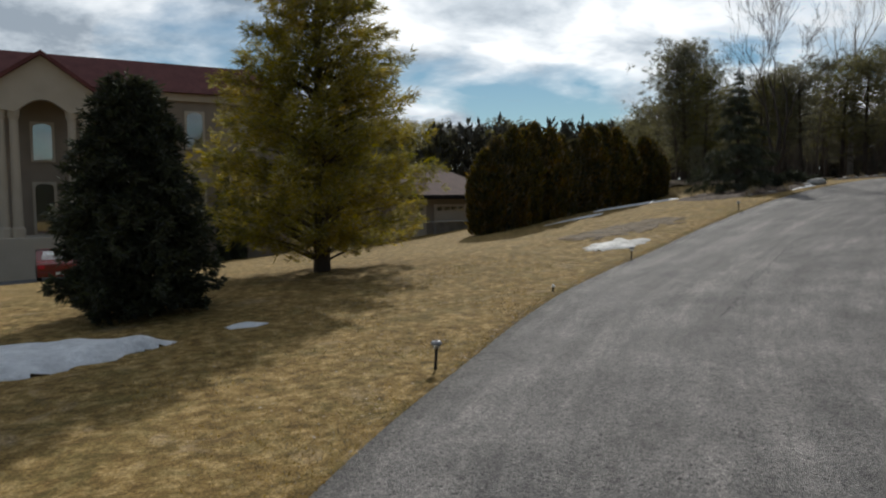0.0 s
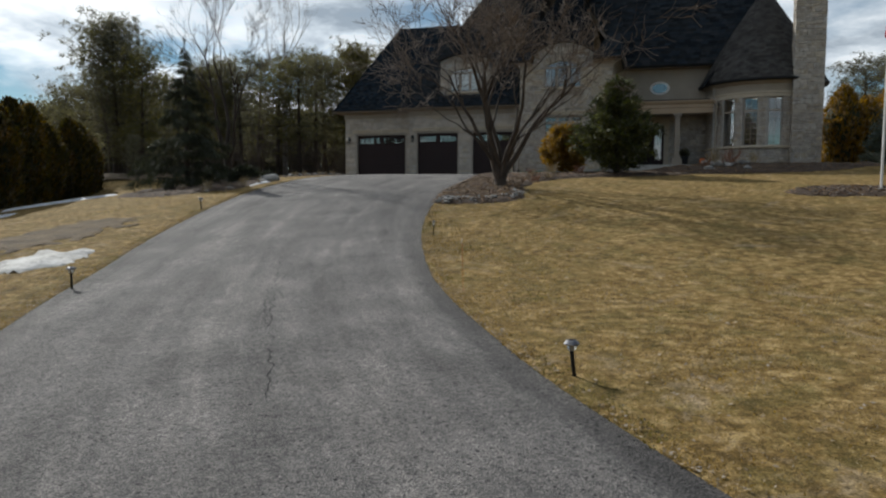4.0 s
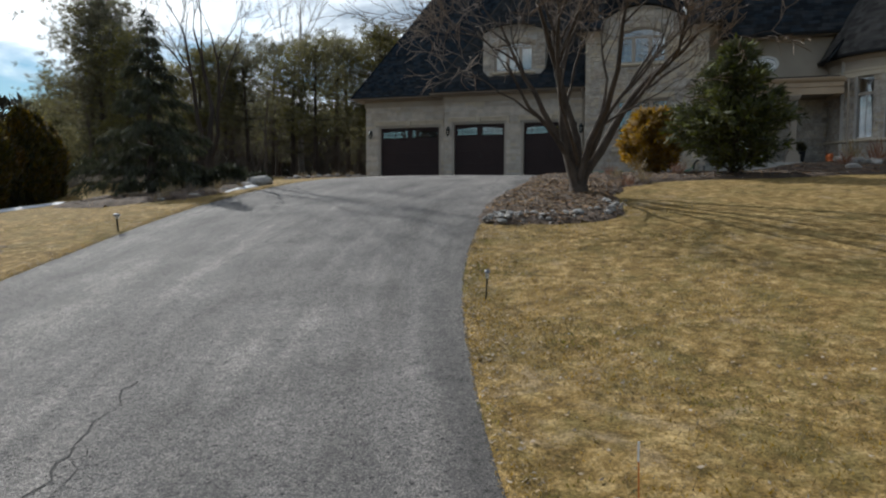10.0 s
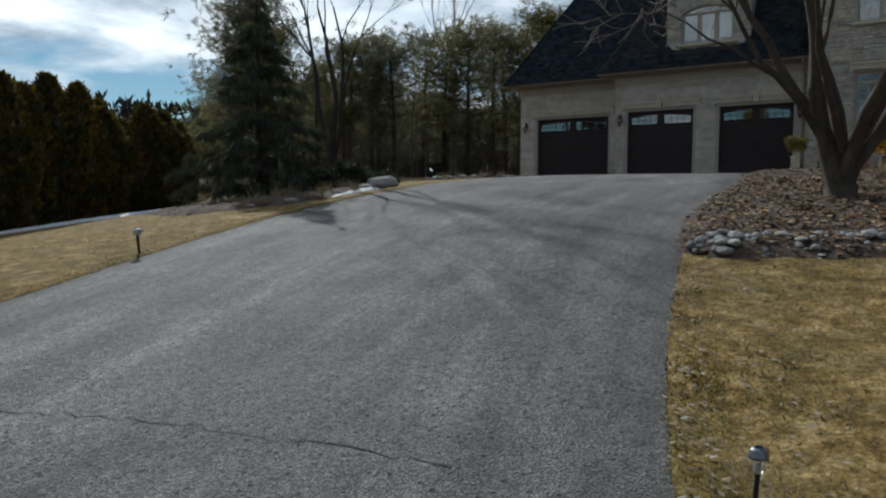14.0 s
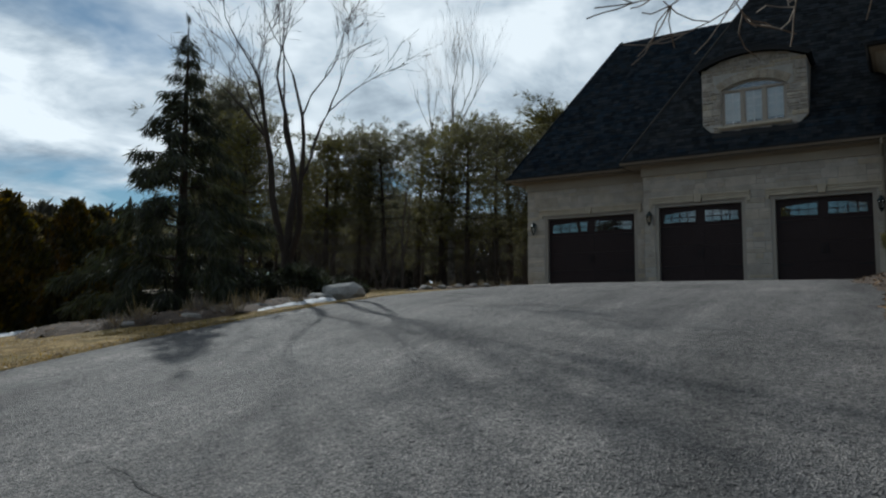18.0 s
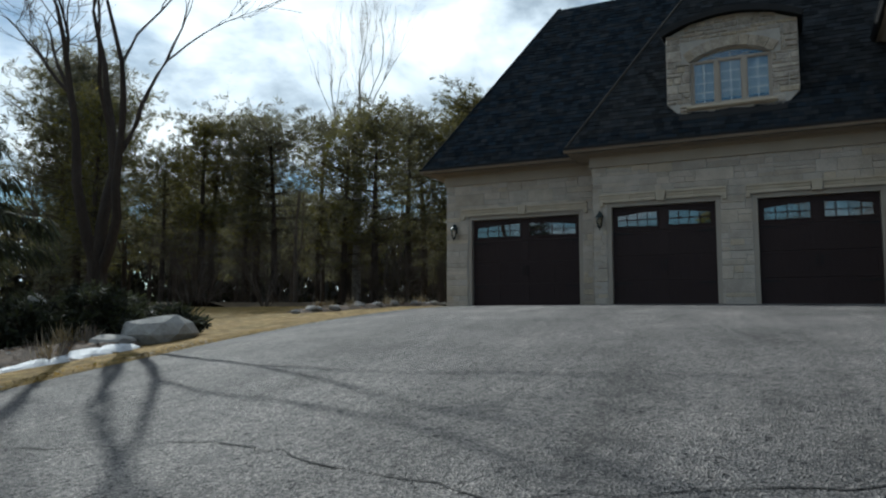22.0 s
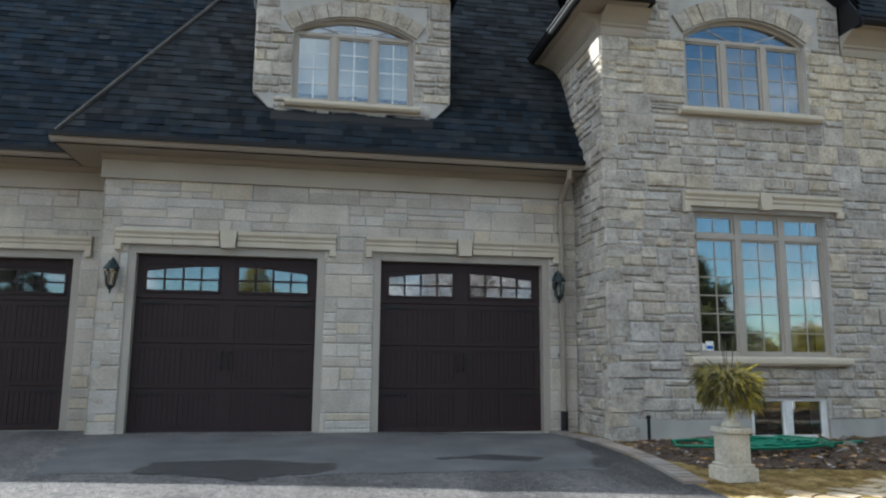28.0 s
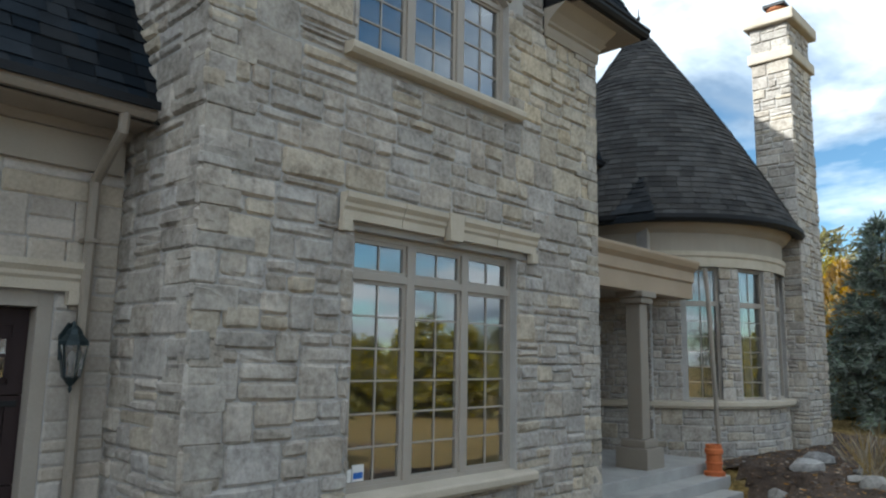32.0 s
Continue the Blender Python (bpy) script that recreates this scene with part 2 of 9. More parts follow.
TWIG = mat("pale_twig", (0.13, 0.10, 0.08), (0.27, 0.215, 0.17), 0.9, 3, 30, 0.2)
BIRCH = mat("pale_birch_bark", (0.20, 0.175, 0.15), (0.48, 0.44, 0.39), 0.85, 5, 16, 0.3, stretch=(1, 1, 3))
DARKBARK = mat("dark_conifer_bark", (0.028, 0.021, 0.016), (0.075, 0.055, 0.042), 0.95, 3, 30, 0.8, 0.02, stretch=(1, 1, 0.3))
SPRUCE = mat("dark_spruce_needles", (0.017, 0.021, 0.012), (0.075, 0.08, 0.042), 0.75, 0.9, 5, 0, island=0.45, trans=0.25)
PINEY = mat("yellowing_pine_needles", (0.10, 0.11, 0.022), (0.52, 0.38, 0.06), 0.75, 0.55, 4, 0, island=0.4, mid=(0.26, 0.22, 0.038), trans=0.5)
PINE = mat("pine_needles", (0.075, 0.076, 0.042), (0.25, 0.225, 0.12), 0.8, 0.5, 4, 0, vary=0.3, island=0.4, trans=0.5)
BLUESPR = mat("blue_spruce_needles", (0.08, 0.105, 0.085), (0.24, 0.27, 0.21), 0.75, 0.9, 5, 0, island=0.4, trans=0.2)
CEDAR = mat("cedar_foliage", (0.030, 0.034, 0.012), (0.26, 0.145, 0.03), 0.8, 1.1, 5, 0, vary=0.15, island=0.4, mid=(0.10, 0.08, 0.02), trans=0.35)
GOLDEN = mat("golden_cedar_foliage", (0.14, 0.085, 0.017), (0.46, 0.28, 0.045), 0.8, 1.4, 6, 0, island=0.35, trans=0.35)
DRYGRASS = mat("dry_grass_tuft", (0.20, 0.145, 0.075), (0.44, 0.34, 0.19), 0.9, 2, 12, 0, island=0.35)
TAN = mat("tan_interlock", (0.36, 0.27, 0.16), (0.55, 0.43, 0.27), 0.9, 3, 50, 0.3, vary=0.18, island=0.18)
PAVER = mat("grey_brown_paver", (0.20, 0.165, 0.14), (0.34, 0.29, 0.245), 0.9, 3, 50, 0.3, vary=0.2, island=0.2)


def glass(name, tint, rough=0.02):
    m = bpy.data.materials.new(name)
    m.use_nodes = True
    b = m.node_tree.nodes["Principled BSDF"]
    b.inputs["Base Color"].default_value = (*tint, 1)
    b.inputs["Roughness"].default_value, b.inputs["IOR"].default_value = rough, 2.3
    b.inputs["Transmission Weight"].default_value = 1.0
    b.inputs["Specular IOR Level"].default_value = 0.8
    return m


GLASS = glass("window_glass", (0.86, 0.9, 0.88))
LENS = glass("lamp_glass", (0.9, 0.9, 0.85), 0.15)

# ---- mesh tools ----


def thing(name, at, label="", category="", group="", kind=""):
    ob = new(name)
    ob.empty_display_size = 0.1
    ob.location = at
    ob["at"] = at
    return tagged(ob, label, category, group, kind)


def origin_of(ob):
    v = Vector((0, 0, 0))
    while ob is not None:
        v += ob.location
        ob = ob.parent
    return v


def part(name, bm, material, parent=None, label="", smooth=False):
    """Links a bmesh, built in world places, as one mesh object under a thing or a part."""
    me = bpy.data.meshes.new(name)
    if parent is not None:
        bmesh.ops.translate(bm, verts=bm.verts, vec=-origin_of(parent))
    if smooth:
        for f in bm.faces:
            f.smooth = True
    bm.to_mesh(me)
    bm.free()
    me.materials.append(material)
    ob = new(name, me)
    ob.parent = parent
    return tagged(ob, label)


def raw(name, verts, faces, material, parent=None, label="", smooth=False):
    """The same from lists of places and faces."""
    me = bpy.data.meshes.new(name)
    v = np.asarray(verts, float).reshape(-1, 3)
    if parent is not None:
        v = v - np.array(origin_of(parent))
    me.from_pydata(v.tolist(), [], faces if isinstance(faces, list) else faces.tolist())
    me.materials.append(material)
    if smooth:
        me.polygons.foreach_set("use_smooth", [True] * len(me.polygons))
    me.update()
    ob = new(name, me)
    ob.parent = parent
    return tagged(ob, label)


def box(x0, x1, y0, y1, z0, z1, bevel=0.0, bm=None):
    own = bm is None
    bm = bm or bmesh.new()
    vs = [bm.verts.new((x, y, z)) for x in (x0, x1) for y in (y0, y1) for z in (z0, z1)]
    fs = [bm.faces.new([vs[i] for i in q]) for q in ((0, 1, 3, 2), (4, 6, 7, 5), (0, 4, 5, 1), (2, 3, 7, 6), (0, 2, 6, 4), (1, 5, 7, 3))]
    if bevel:
        es = list({e for f in fs for e in f.edges})
        bmesh.ops.bevel(bm, geom=es, offset=bevel, segments=2, affect="EDGES", profile=0.6)
    if own:
        bmesh.ops.recalc_face_normals(bm, faces=bm.faces)
    return bm


def prism(points, direction, bm=None):
    """A solid swept from a flat outline along a direction."""
    bm = bm or bmesh.new()
    a = [bm.verts.new(p) for p in points]
    b = [bm.verts.new(Vector(p) + Vector(direction)) for p in points]
    n = len(a)
    bm.faces.new(a)
    bm.faces.new(b[::-1])
    for i in range(n):
        bm.faces.new((a[i], b[i], b[(i + 1) % n], a[(i + 1) % n]))
    bmesh.ops.recalc_face_normals(bm, faces=bm.faces)
    return bm


def lathe(profile, at, n=20, bm=None):
    """A turned solid from (radius, height) pairs about the upright through at."""
    bm = bm or bmesh.new()
    rings = []
    for r, z in profile:
        rings.append([bm.verts.new((at[0] + r * math.cos(2 * math.pi * i / n), at[1] + r * math.sin(2 * math.pi * i / n), at[2] + z)) for i in range(n)])
    for a, b in zip(rings, rings[1:]):
        for i in range(n):
            bm.faces.new((a[i], a[(i + 1) % n], b[(i + 1) % n], b[i]))
    bm.faces.new(rings[0][::-1])
    bm.faces.new(rings[-1])
    return bm


def tubes(lines, sides=5):
    """Places and faces of tapered tubes; a line is a list of places and one of radii."""
    verts, faces = [], []
    for pts, rad in lines:
        pts = np.asarray(pts, float)
        k = sides if rad[0] > 0.02 else 3
        base = len(verts)
        for i, p in enumerate(pts):
            d = pts[min(i + 1, len(pts) - 1)] - pts[max(i - 1, 0)]
            d = d / (np.linalg.norm(d) + 1e-9)
            u = np.cross(d, (0.31, 0.17, 0.93) if abs(d[2]) < 0.9 else (1, 0.2, 0))
            u /= np.linalg.norm(u)
            v = np.cross(d, u)
            for s in range(k):
                a = 2 * math.pi * s / k
                verts.append(p + rad[i] * (math.cos(a) * u + math.sin(a) * v))
        for i in range(len(pts) - 1):
            for s in range(k):
                a, b = base + i * k + s, base + i * k + (s + 1) % k
                faces.append((a, b, b + k, a + k))
    return verts, faces


def tube(pts, r, sides=8):
    pts = [Vector(p) for p in pts]
    v, f = tubes([(pts, [r] * len(pts))], sides)
    bm = bmesh.new()
    bv = [bm.verts.new(p) for p in v]
    for q in f:
        bm.faces.new([bv[i] for i in q])
    k = sides if r > 0.02 else 3
    bm.faces.new(bv[:k][::-1])
    bm.faces.new(bv[-k:])
    return bm


def cut_rects(rects, holes):
    for a0, a1, b0, b1 in holes:
        out = []
        for u0, u1, v0, v1 in rects:
            if u1 <= a0 or u0 >= a1 or v1 <= b0 or v0 >= b1:
                out.append((u0, u1, v0, v1))
                continue
            lo, hi = max(v0, b0), min(v1, b1)
            if v0 < b0:
                out.append((u0, u1, v0, b0))
            if v1 > b1:
                out.append((u0, u1, b1, v1))
            if u0 < a0:
                out.append((u0, a0, lo, hi))
            if u1 > a1:
                out.append((a1, u1, lo, hi))
        rects = out
    return rects


def wall_slab(x0, x1, y0, y1, z0, z1, holes, axis="x"):
    """A thick wall with openings right through it: holes in (along, up)."""
    bm = bmesh.new()
    span = (y0, y1) if axis == "x" else (x0, x1)
    for u0, u1, v0, v1 in cut_rects([(span[0], span[1], z0, z1)], holes):
        if axis == "x":
            box(x0, x1, u0, u1, v0, v1, bm=bm)
        else:
            box(u0, u1, y0, y1, v0, v1, bm=bm)
    bmesh.ops.recalc_face_normals(bm, faces=bm.faces)
    return bm


def courses(u0, u1, v0, v1, holes, rng, heights=(0.085, 0.12, 0.17, 0.24), widths=(0.2, 0.62), group=0.27):
    """A random-coursed stone pattern in (u, v), cut round the openings."""
    out = []
    v = v0
    while v < v1 - 0.02:
        h = min(group * rng.uniform(0.85, 1.15), v1 - v)
        if v1 - (v + h) < 0.08:
            h = v1 - v
        u = u0
        while u < u1 - 0.01:
            w = rng.uniform(*widths)
            if u1 - (u + w) < widths[0] * 0.8:
                w = u1 - u
            k = rng.random()
            if k < 0.30 or h < 0.15:
                out.append((u, u + w, v, v + h))
            elif k < 0.90:
                s = rng.uniform(0.32, 0.68) * h
                m = w * rng.uniform(0.35, 0.65) if w > 0.36 and rng.random() < 0.5 else w
                for a, b in ([(0, w)] if m == w else [(0, m), (m, w)]):
                    out.append((u + a, u + b, v, v + s))
                m = w * rng.uniform(0.3, 0.7) if w > 0.34 and rng.random() < 0.5 else w
                for a, b in ([(0, w)] if m == w else [(0, m), (m, w)]):
                    out.append((u + a, u + b, v + s, v + h))
            else:
                a, b = rng.uniform(0.28, 0.38) * h, rng.uniform(0.62, 0.72) * h
                for p, q in ((0, a), (a, b), (b, h)):
                    out.append((u, u + w, v + p, v + q))
            u += w
        v += h
    return [r for r in cut_rects(out, holes) if r[1] - r[0] > 0.035 and r[3] - r[2] > 0.03]


def stone(rect, place, rng, joint=0.010, proud=(0.005, 0.030), rough=0.010, sink=0.013, wave=0.012):
    """One split-faced block: a 4 x 3 face of uneven depth with bevelled sides. place(u, v, d) gives the spot."""
    u0, u1, v0, v1 = rect
    u0, u1, v0, v1 = u0 + joint / 2, u1 - joint / 2, v0 + joint / 2, v1 - joint / 2
    d = rng.uniform(*proud)
    e = 0.010 + wave
    bu, bv = min(0.3, e / (u1 - u0)), min(0.3, e / (v1 - v0))
    tilt = rng.uniform(-wave, wave) * 0.6
    us, vs = (0, bu, 0.5, 1 - bu, 1), (0, bv, 1 - bv, 1)
    verts, faces = [], []
    for j, b in enumerate(vs):
        for i, a in enumerate(us):
            edge = i in (0, 4) or j in (0, 3)
            corner = i in (0, 4) and j in (0, 3)
            x = u0 + (u1 - u0) * a + rng.uniform(-1, 1) * wave * 0.5
            y = v0 + (v1 - v0) * b + rng.uniform(-1, 1) * wave * 0.5 + tilt * (a - 0.5)
            if corner:
                x += wave * (1 if i == 0 else -1)
                y += wave * (1 if j == 0 else -1)
            verts.append(place(x, y, (-0.004 if edge else d + rng.uniform(-rough, rough)) - sink))
    for j in range(3):
        for i in range(4):
            a = j * 5 + i
            faces.append((a, a + 1, a + 6, a + 5))
    return verts, faces


def stones(owner, rects, place, material, rng, name="stone", near=None, limit=300, **kw):
    """Stones of a wall: those that near() picks as parts of their own, the rest as one joined part."""
    rest_v, rest_f, made = [], [], 0
    if near:
        rects = sorted(rects, key=near)
    for k, r in enumerate(rects):
        v, f = stone(r, place, rng, **kw)
        if near and made < limit:
            raw(name, v, f, material, owner)
            made += 1
        else:
            n = len(rest_v)
            rest_v += v
            rest_f += [tuple(i + n for i in q) for q in f]
    if rest_v:
        tagged(raw(name + "work", rest_v, rest_f, material, owner), kind="stuff")

# ---- ground ----
SLOPE = [(-300, -2.2), (-40, -1.5), (0, -0.35), (7.3, -0.07), (13.6, 0.31), (16.3, 0.45), (20.3, 0.89), (23.5, 1.33), (26.5, 1.78), (28.5, 2.0), (32, 2.42), (35.5, 2.72), (40, 2.95), (45.8, 3.06), (60, 3.1), (300, 3.4)]
_fx = np.arange(-300, 300, 0.5)
_fz = np.interp(_fx, [a for a, _ in SLOPE], [b for _, b in SLOPE])
_fz = np.convolve(np.pad(_fz, 4, "edge"), np.ones(9) / 9, "valid")


def step(a, b, x):
    t = np.clip((x - a) / (b - a), 0, 1)
    return t * t * (3 - 2 * t)


def ground_z(x, y):
    """The lie of the land: up the drive to the garage, down to the neighbour beyond the hedge, a little up at the front beds."""
    x, y = np.asarray(x, float), np.asarray(y, float)
    z = np.interp(x, _fx, _fz)
    d = np.clip(y - 18.5, 0, 45)
    z = z - 0.085 * d * d / (d + 3) * (1 - step(34, 46, x))
    z = z + 0.42 * step(39.4, 43.6, x) * step(6.5, 1.5, y)
    # the walk runs level up to the porch steps
    z = z - 0.40 * step(43.4, 44.5, x) * step(1.2, 1.9, y) * step(6.6, 5.8, y)
    return z


def gz(x, y):
    return float(ground_z(x, y))


LEFT = [(-16, -11.5), (-6, -2.2), (-1.2, 2.3), (1.83, 5.25), (3.26, 6.58), (5.1, 8.05), (6.6, 9.35), (9.4, 11.4), (13.1, 13.5), (18, 16), (21, 17.2), (24, 18.1), (26.4, 18.7), (28.8, 19.3), (31, 19.75), (33, 20.0), (35, 20.6), (38.3, 21.5), (42.9, 22.3), (46.8, 22.9)]
RIGHT = [(-9, -16.5), (0, -6.2), (4, -0.9), (6.2, 1.5), (7.7, 2.94), (8.9, 3.84), (10.8, 5.2), (12.4, 6.1), (14.1, 7.05), (16.5, 8.18), (19.9, 9.45), (22, 10.1), (24, 10.57), (25.8, 10.93), (28.2, 11.38), (31, 11.55), (33.5, 11.6), (36.5, 12.15), (41.5, 12.1), (45.6, 11.75)]


def resample(pts, n):
    p = np.array(pts, float)
    s = np.r_[0, np.cumsum(np.linalg.norm(np.diff(p, axis=0), axis=1))]
    return np.stack([np.interp(np.linspace(0, s[-1], n), s, p[:, i]) for i in (0, 1)], 1)


def smooth_line(p, k=5):
    q = np.pad(p, ((k, k), (0, 0)), "edge")
    w = np.ones(2 * k + 1) / (2 * k + 1)
    out = np.stack([np.convolve(q[:, i], w, "valid") for i in (0, 1)], 1)
    out[0], out[-1] = p[0], p[-1]
    return out


ND = 260
EDGE_L, EDGE_R = smooth_line(resample(LEFT, ND), 4), smooth_line(resample(RIGHT, ND), 4)


def edge_y(edge, x):
    return float(np.interp(x, edge[:, 0], edge[:, 1]))


def in_drive(x, y, margin=0.0):
    return np.interp(x, EDGE_R[:, 0], EDGE_R[:, 1]) - margin < y < np.interp(x, EDGE_L[:, 0], EDGE_L[:, 1]) + margin and x < 46.8


def lawn_material():
    m = bpy.data.materials.new("dormant_lawn")
    m.use_nodes = True
    n, l = m.node_tree.nodes, m.node_tree.links
    b = n["Principled BSDF"]
    b.inputs["Roughness"].default_value, b.inputs["Specular IOR Level"].default_value = 0.95, 0.1
    pos = n.new("ShaderNodeNewGeometry").outputs["Position"]

    def noise_of(scale, detail, rough=0.6, dist=0.0):
        t = n.new("ShaderNodeTexNoise")
        t.inputs["Scale"].default_value, t.inputs["Detail"].default_value, t.inputs["Roughness"].default_value, t.inputs["Distortion"].default_value = scale, detail, rough, dist
        l.new(pos, t.inputs["Vector"])
        return t.outputs["Fac"]

    def ramp(fac, stops):
        r = n.new("ShaderNodeValToRGB")
        e = r.color_ramp.elements
        e[0].position, e[0].color = stops[0][0], (*stops[0][1], 1)
        e[1].position, e[1].color = stops[-1][0], (*stops[-1][1], 1)
        for p, c in stops[1:-1]:
            e.new(p).color = (*c, 1)
        l.new(fac, r.inputs[0])
        return r.outputs[0]

    def mixed(fac, a, b, mode="MIX"):
        x = n.new("ShaderNodeMixRGB")
        x.blend_type = mode
        for i, v in ((0, fac), (1, a), (2, b)):
            if isinstance(v, float):
                x.inputs[i].default_value = v
            else:
                l.new(v, x.inputs[i])
        return x.outputs[0]

    straw = ramp(noise_of(4.6, 8, 0.72, 0.3), [(0.36, (0.095, 0.062, 0.021)), (0.5, (0.212, 0.14, 0.049)), (0.64, (0.40, 0.29, 0.132))])
    green = ramp(noise_of(5, 5), [(0.35, (0.055, 0.055, 0.017)), (0.65, (0.135, 0.115, 0.037))])
    where = ramp(noise_of(1.1, 9, 0.8, 0.5), [(0.47, (0, 0, 0)), (0.62, (0.6, 0.6, 0.6))])
    col = mixed(where, straw, green)
    bare = ramp(noise_of(0.8, 7, 0.72, 1.2), [(0.56, (0, 0, 0)), (0.68, (0.85, 0.85, 0.85))])
    col = mixed(bare, col, ramp(noise_of(9, 4), [(0.35, (0.19, 0.14, 0.08)), (0.7, (0.40, 0.31, 0.195))]))
    speck = ramp(noise_of(34, 6, 0.8), [(0.34, (0.38, 0.36, 0.32)), (0.5, (0.97, 0.96, 0.95)), (0.64, (1.65, 1.6, 1.52))])
    col = mixed(1.0, col, speck, "MULTIPLY")
    l.new(col, b.inputs["Base Color"])
    bp = n.new("ShaderNodeBump")
    bp.inputs["Strength"].default_value, bp.inputs["Distance"].default_value = 0.55, 0.05
    l.new(noise_of(22, 6, 0.75), bp.inputs["Height"])
    l.new(bp.outputs[0], b.inputs["Normal"])
    return m


def asphalt_material():
    m = bpy.data.materials.new("aged_asphalt")
    m.use_nodes = True
    n, l = m.node_tree.nodes, m.node_tree.links
    b = n["Principled BSDF"]
    b.inputs["Roughness"].default_value, b.inputs["Specular IOR Level"].default_value = 0.82, 0.35
    pos = n.new("ShaderNodeNewGeometry").outputs["Position"]
    uv = n.new("ShaderNodeTexCoord").outputs["UV"]

    def noise_of(src, scale, detail, rough=0.6, stretch=None):
        t = n.new("ShaderNodeTexNoise")
        t.inputs["Scale"].default_value, t.inputs["Detail"].default_value, t.inputs["Roughness"].default_value = scale, detail, rough
        if stretch:
            mp = n.new("ShaderNodeMapping")
            mp.inputs["Scale"].default_value = stretch
            l.new(src, mp.inputs[0])
            src = mp.outputs[0]
        l.new(src, t.inputs["Vector"])
        return t.outputs["Fac"]

    def ramp(fac, stops):
        r = n.new("ShaderNodeValToRGB")
        e = r.color_ramp.elements
        e[0].position, e[0].color = stops[0][0], (*stops[0][1], 1)
        e[1].position, e[1].color = stops[-1][0], (*stops[-1][1], 1)
        for p, c in stops[1:-1]:
            e.new(p).color = (*c, 1)
        l.new(fac, r.inputs[0])
        return r.outputs[0]

    def mixed(fac, a, c, mode="MIX"):
        x = n.new("ShaderNodeMixRGB")
        x.blend_type = mode
        for i, v in ((0, fac), (1, a), (2, c)):
            if isinstance(v, float):
                x.inputs[i].default_value = v
            else:
                l.new(v, x.inputs[i])
        return x.outputs[0]

    base = ramp(noise_of(pos, 0.8, 6, 0.65), [(0.32, (0.118, 0.111, 0.108)), (0.68, (0.208, 0.195, 0.188))])
    tracks = ramp(noise_of(uv, 1.0, 6, 0.66, (10, 0.17, 1)), [(0.34, (0.72, 0.715, 0.71)), (0.5, (1.0, 1.0, 1.0)), (0.66, (1.4, 1.385, 1.36))])
    col = mixed(1.0, base, tracks, "MULTIPLY")
    dust = ramp(noise_of(uv, 1.0, 7, 0.7, (6, 0.5, 1)), [(0.58, (0, 0, 0)), (0.72, (0.5, 0.5, 0.5))])
    col = mixed(dust, col, ramp(noise_of(pos, 20, 3), [(0.3, (0.15, 0.14, 0.13)), (0.7, (0.25, 0.235, 0.215))]))
    worn = ramp(noise_of(pos, 13, 7, 0.8), [(0.34, (0.62, 0.62, 0.63)), (0.5, (1.0, 1.0, 1.0)), (0.66, (1.36, 1.35, 1.33))])
    col = mixed(1.0, col, worn, "MULTIPLY")
    grit = n.new("ShaderNodeTexVoronoi")
    grit.inputs["Scale"].default_value = 95
    l.new(pos, grit.inputs["Vector"])
    speck = ramp(grit.outputs["Color"], [(0.22, (0.5, 0.5, 0.5)), (0.55, (0.97, 0.97, 0.97)), (0.85, (1.7, 1.66, 1.6))])
    col = mixed(1.0, col, speck, "MULTIPLY")
    cell = n.new("ShaderNodeTexVoronoi")
    cell.inputs["Scale"].default_value, cell.inputs["Randomness"].default_value = 22, 1.0
    l.new(pos, cell.inputs["Vector"])
    gate = n.new("ShaderNodeMath")
    gate.operation, gate.inputs[1].default_value = "MULTIPLY_ADD", 0.75
    l.new(cell.outputs["Color"], gate.inputs[0])
    l.new(cell.outputs["Distance"], gate.inputs[2])
    pit = ramp(gate.outputs[0], [(0.34, (0, 0, 0)), (0.54, (1, 1, 1))])
    col = mixed(1.0, col, ramp(pit, [(0.0, (0.25, 0.25, 0.26)), (1.0, (1.0, 1.0, 1.0))]), "MULTIPLY")
    sep = n.new("ShaderNodeSeparateXYZ")
    l.new(uv, sep.inputs[0])
    wob = n.new("ShaderNodeMath")
    wob.operation = "MULTIPLY_ADD"
    wob.inputs[1].default_value = 0.06
    l.new(noise_of(pos, 1.5, 4), wob.inputs[0])
    l.new(sep.outputs[0], wob.inputs[2])
    rim = ramp(wob.outputs[0], [(0.0, (0.55, 0.55, 0.56)), (0.075, (0.58, 0.58, 0.59)), (0.105, (1, 1, 1)), (0.95, (1, 1, 1)), (1.0, (0.6, 0.6, 0.6))])
    col = mixed(1.0, col, rim, "MULTIPLY")
    l.new(col, b.inputs["Base Color"])
    bp = n.new("ShaderNodeBump")
    bp.inputs["Strength"].default_value, bp.inputs["Distance"].default_value = 1.0, 0.02
    hgt = n.new("ShaderNodeMath")
    hgt.operation, hgt.inputs[1].default_value = "MULTIPLY_ADD", 0.7
    l.new(pit, hgt.inputs[0])
    l.new(grit.outputs["Distance"], hgt.inputs[2])
    l.new(hgt.outputs[0], bp.inputs["Height"])
    l.new(bp.outputs[0], b.inputs["Normal"])
    return m


LAWN, ASPHALT = lawn_material(), asphalt_material()
CRACK = mat("crack_shadow", (0.016, 0.015, 0.015), (0.035, 0.033, 0.032), 0.95, 4, 60, 0.2)


def axis_steps(fine0, fine1, fine, far):
    a = list(np.arange(fine0, fine1 + 1e-6, fine))
    d = fine
    while a[-1] < far:
        d *= 1.35
        a.append(a[-1] + d)
    d = fine
    while a[0] > -far:
        d *= 1.35
        a.insert(0, a[0] - d)
    return np.array(a)


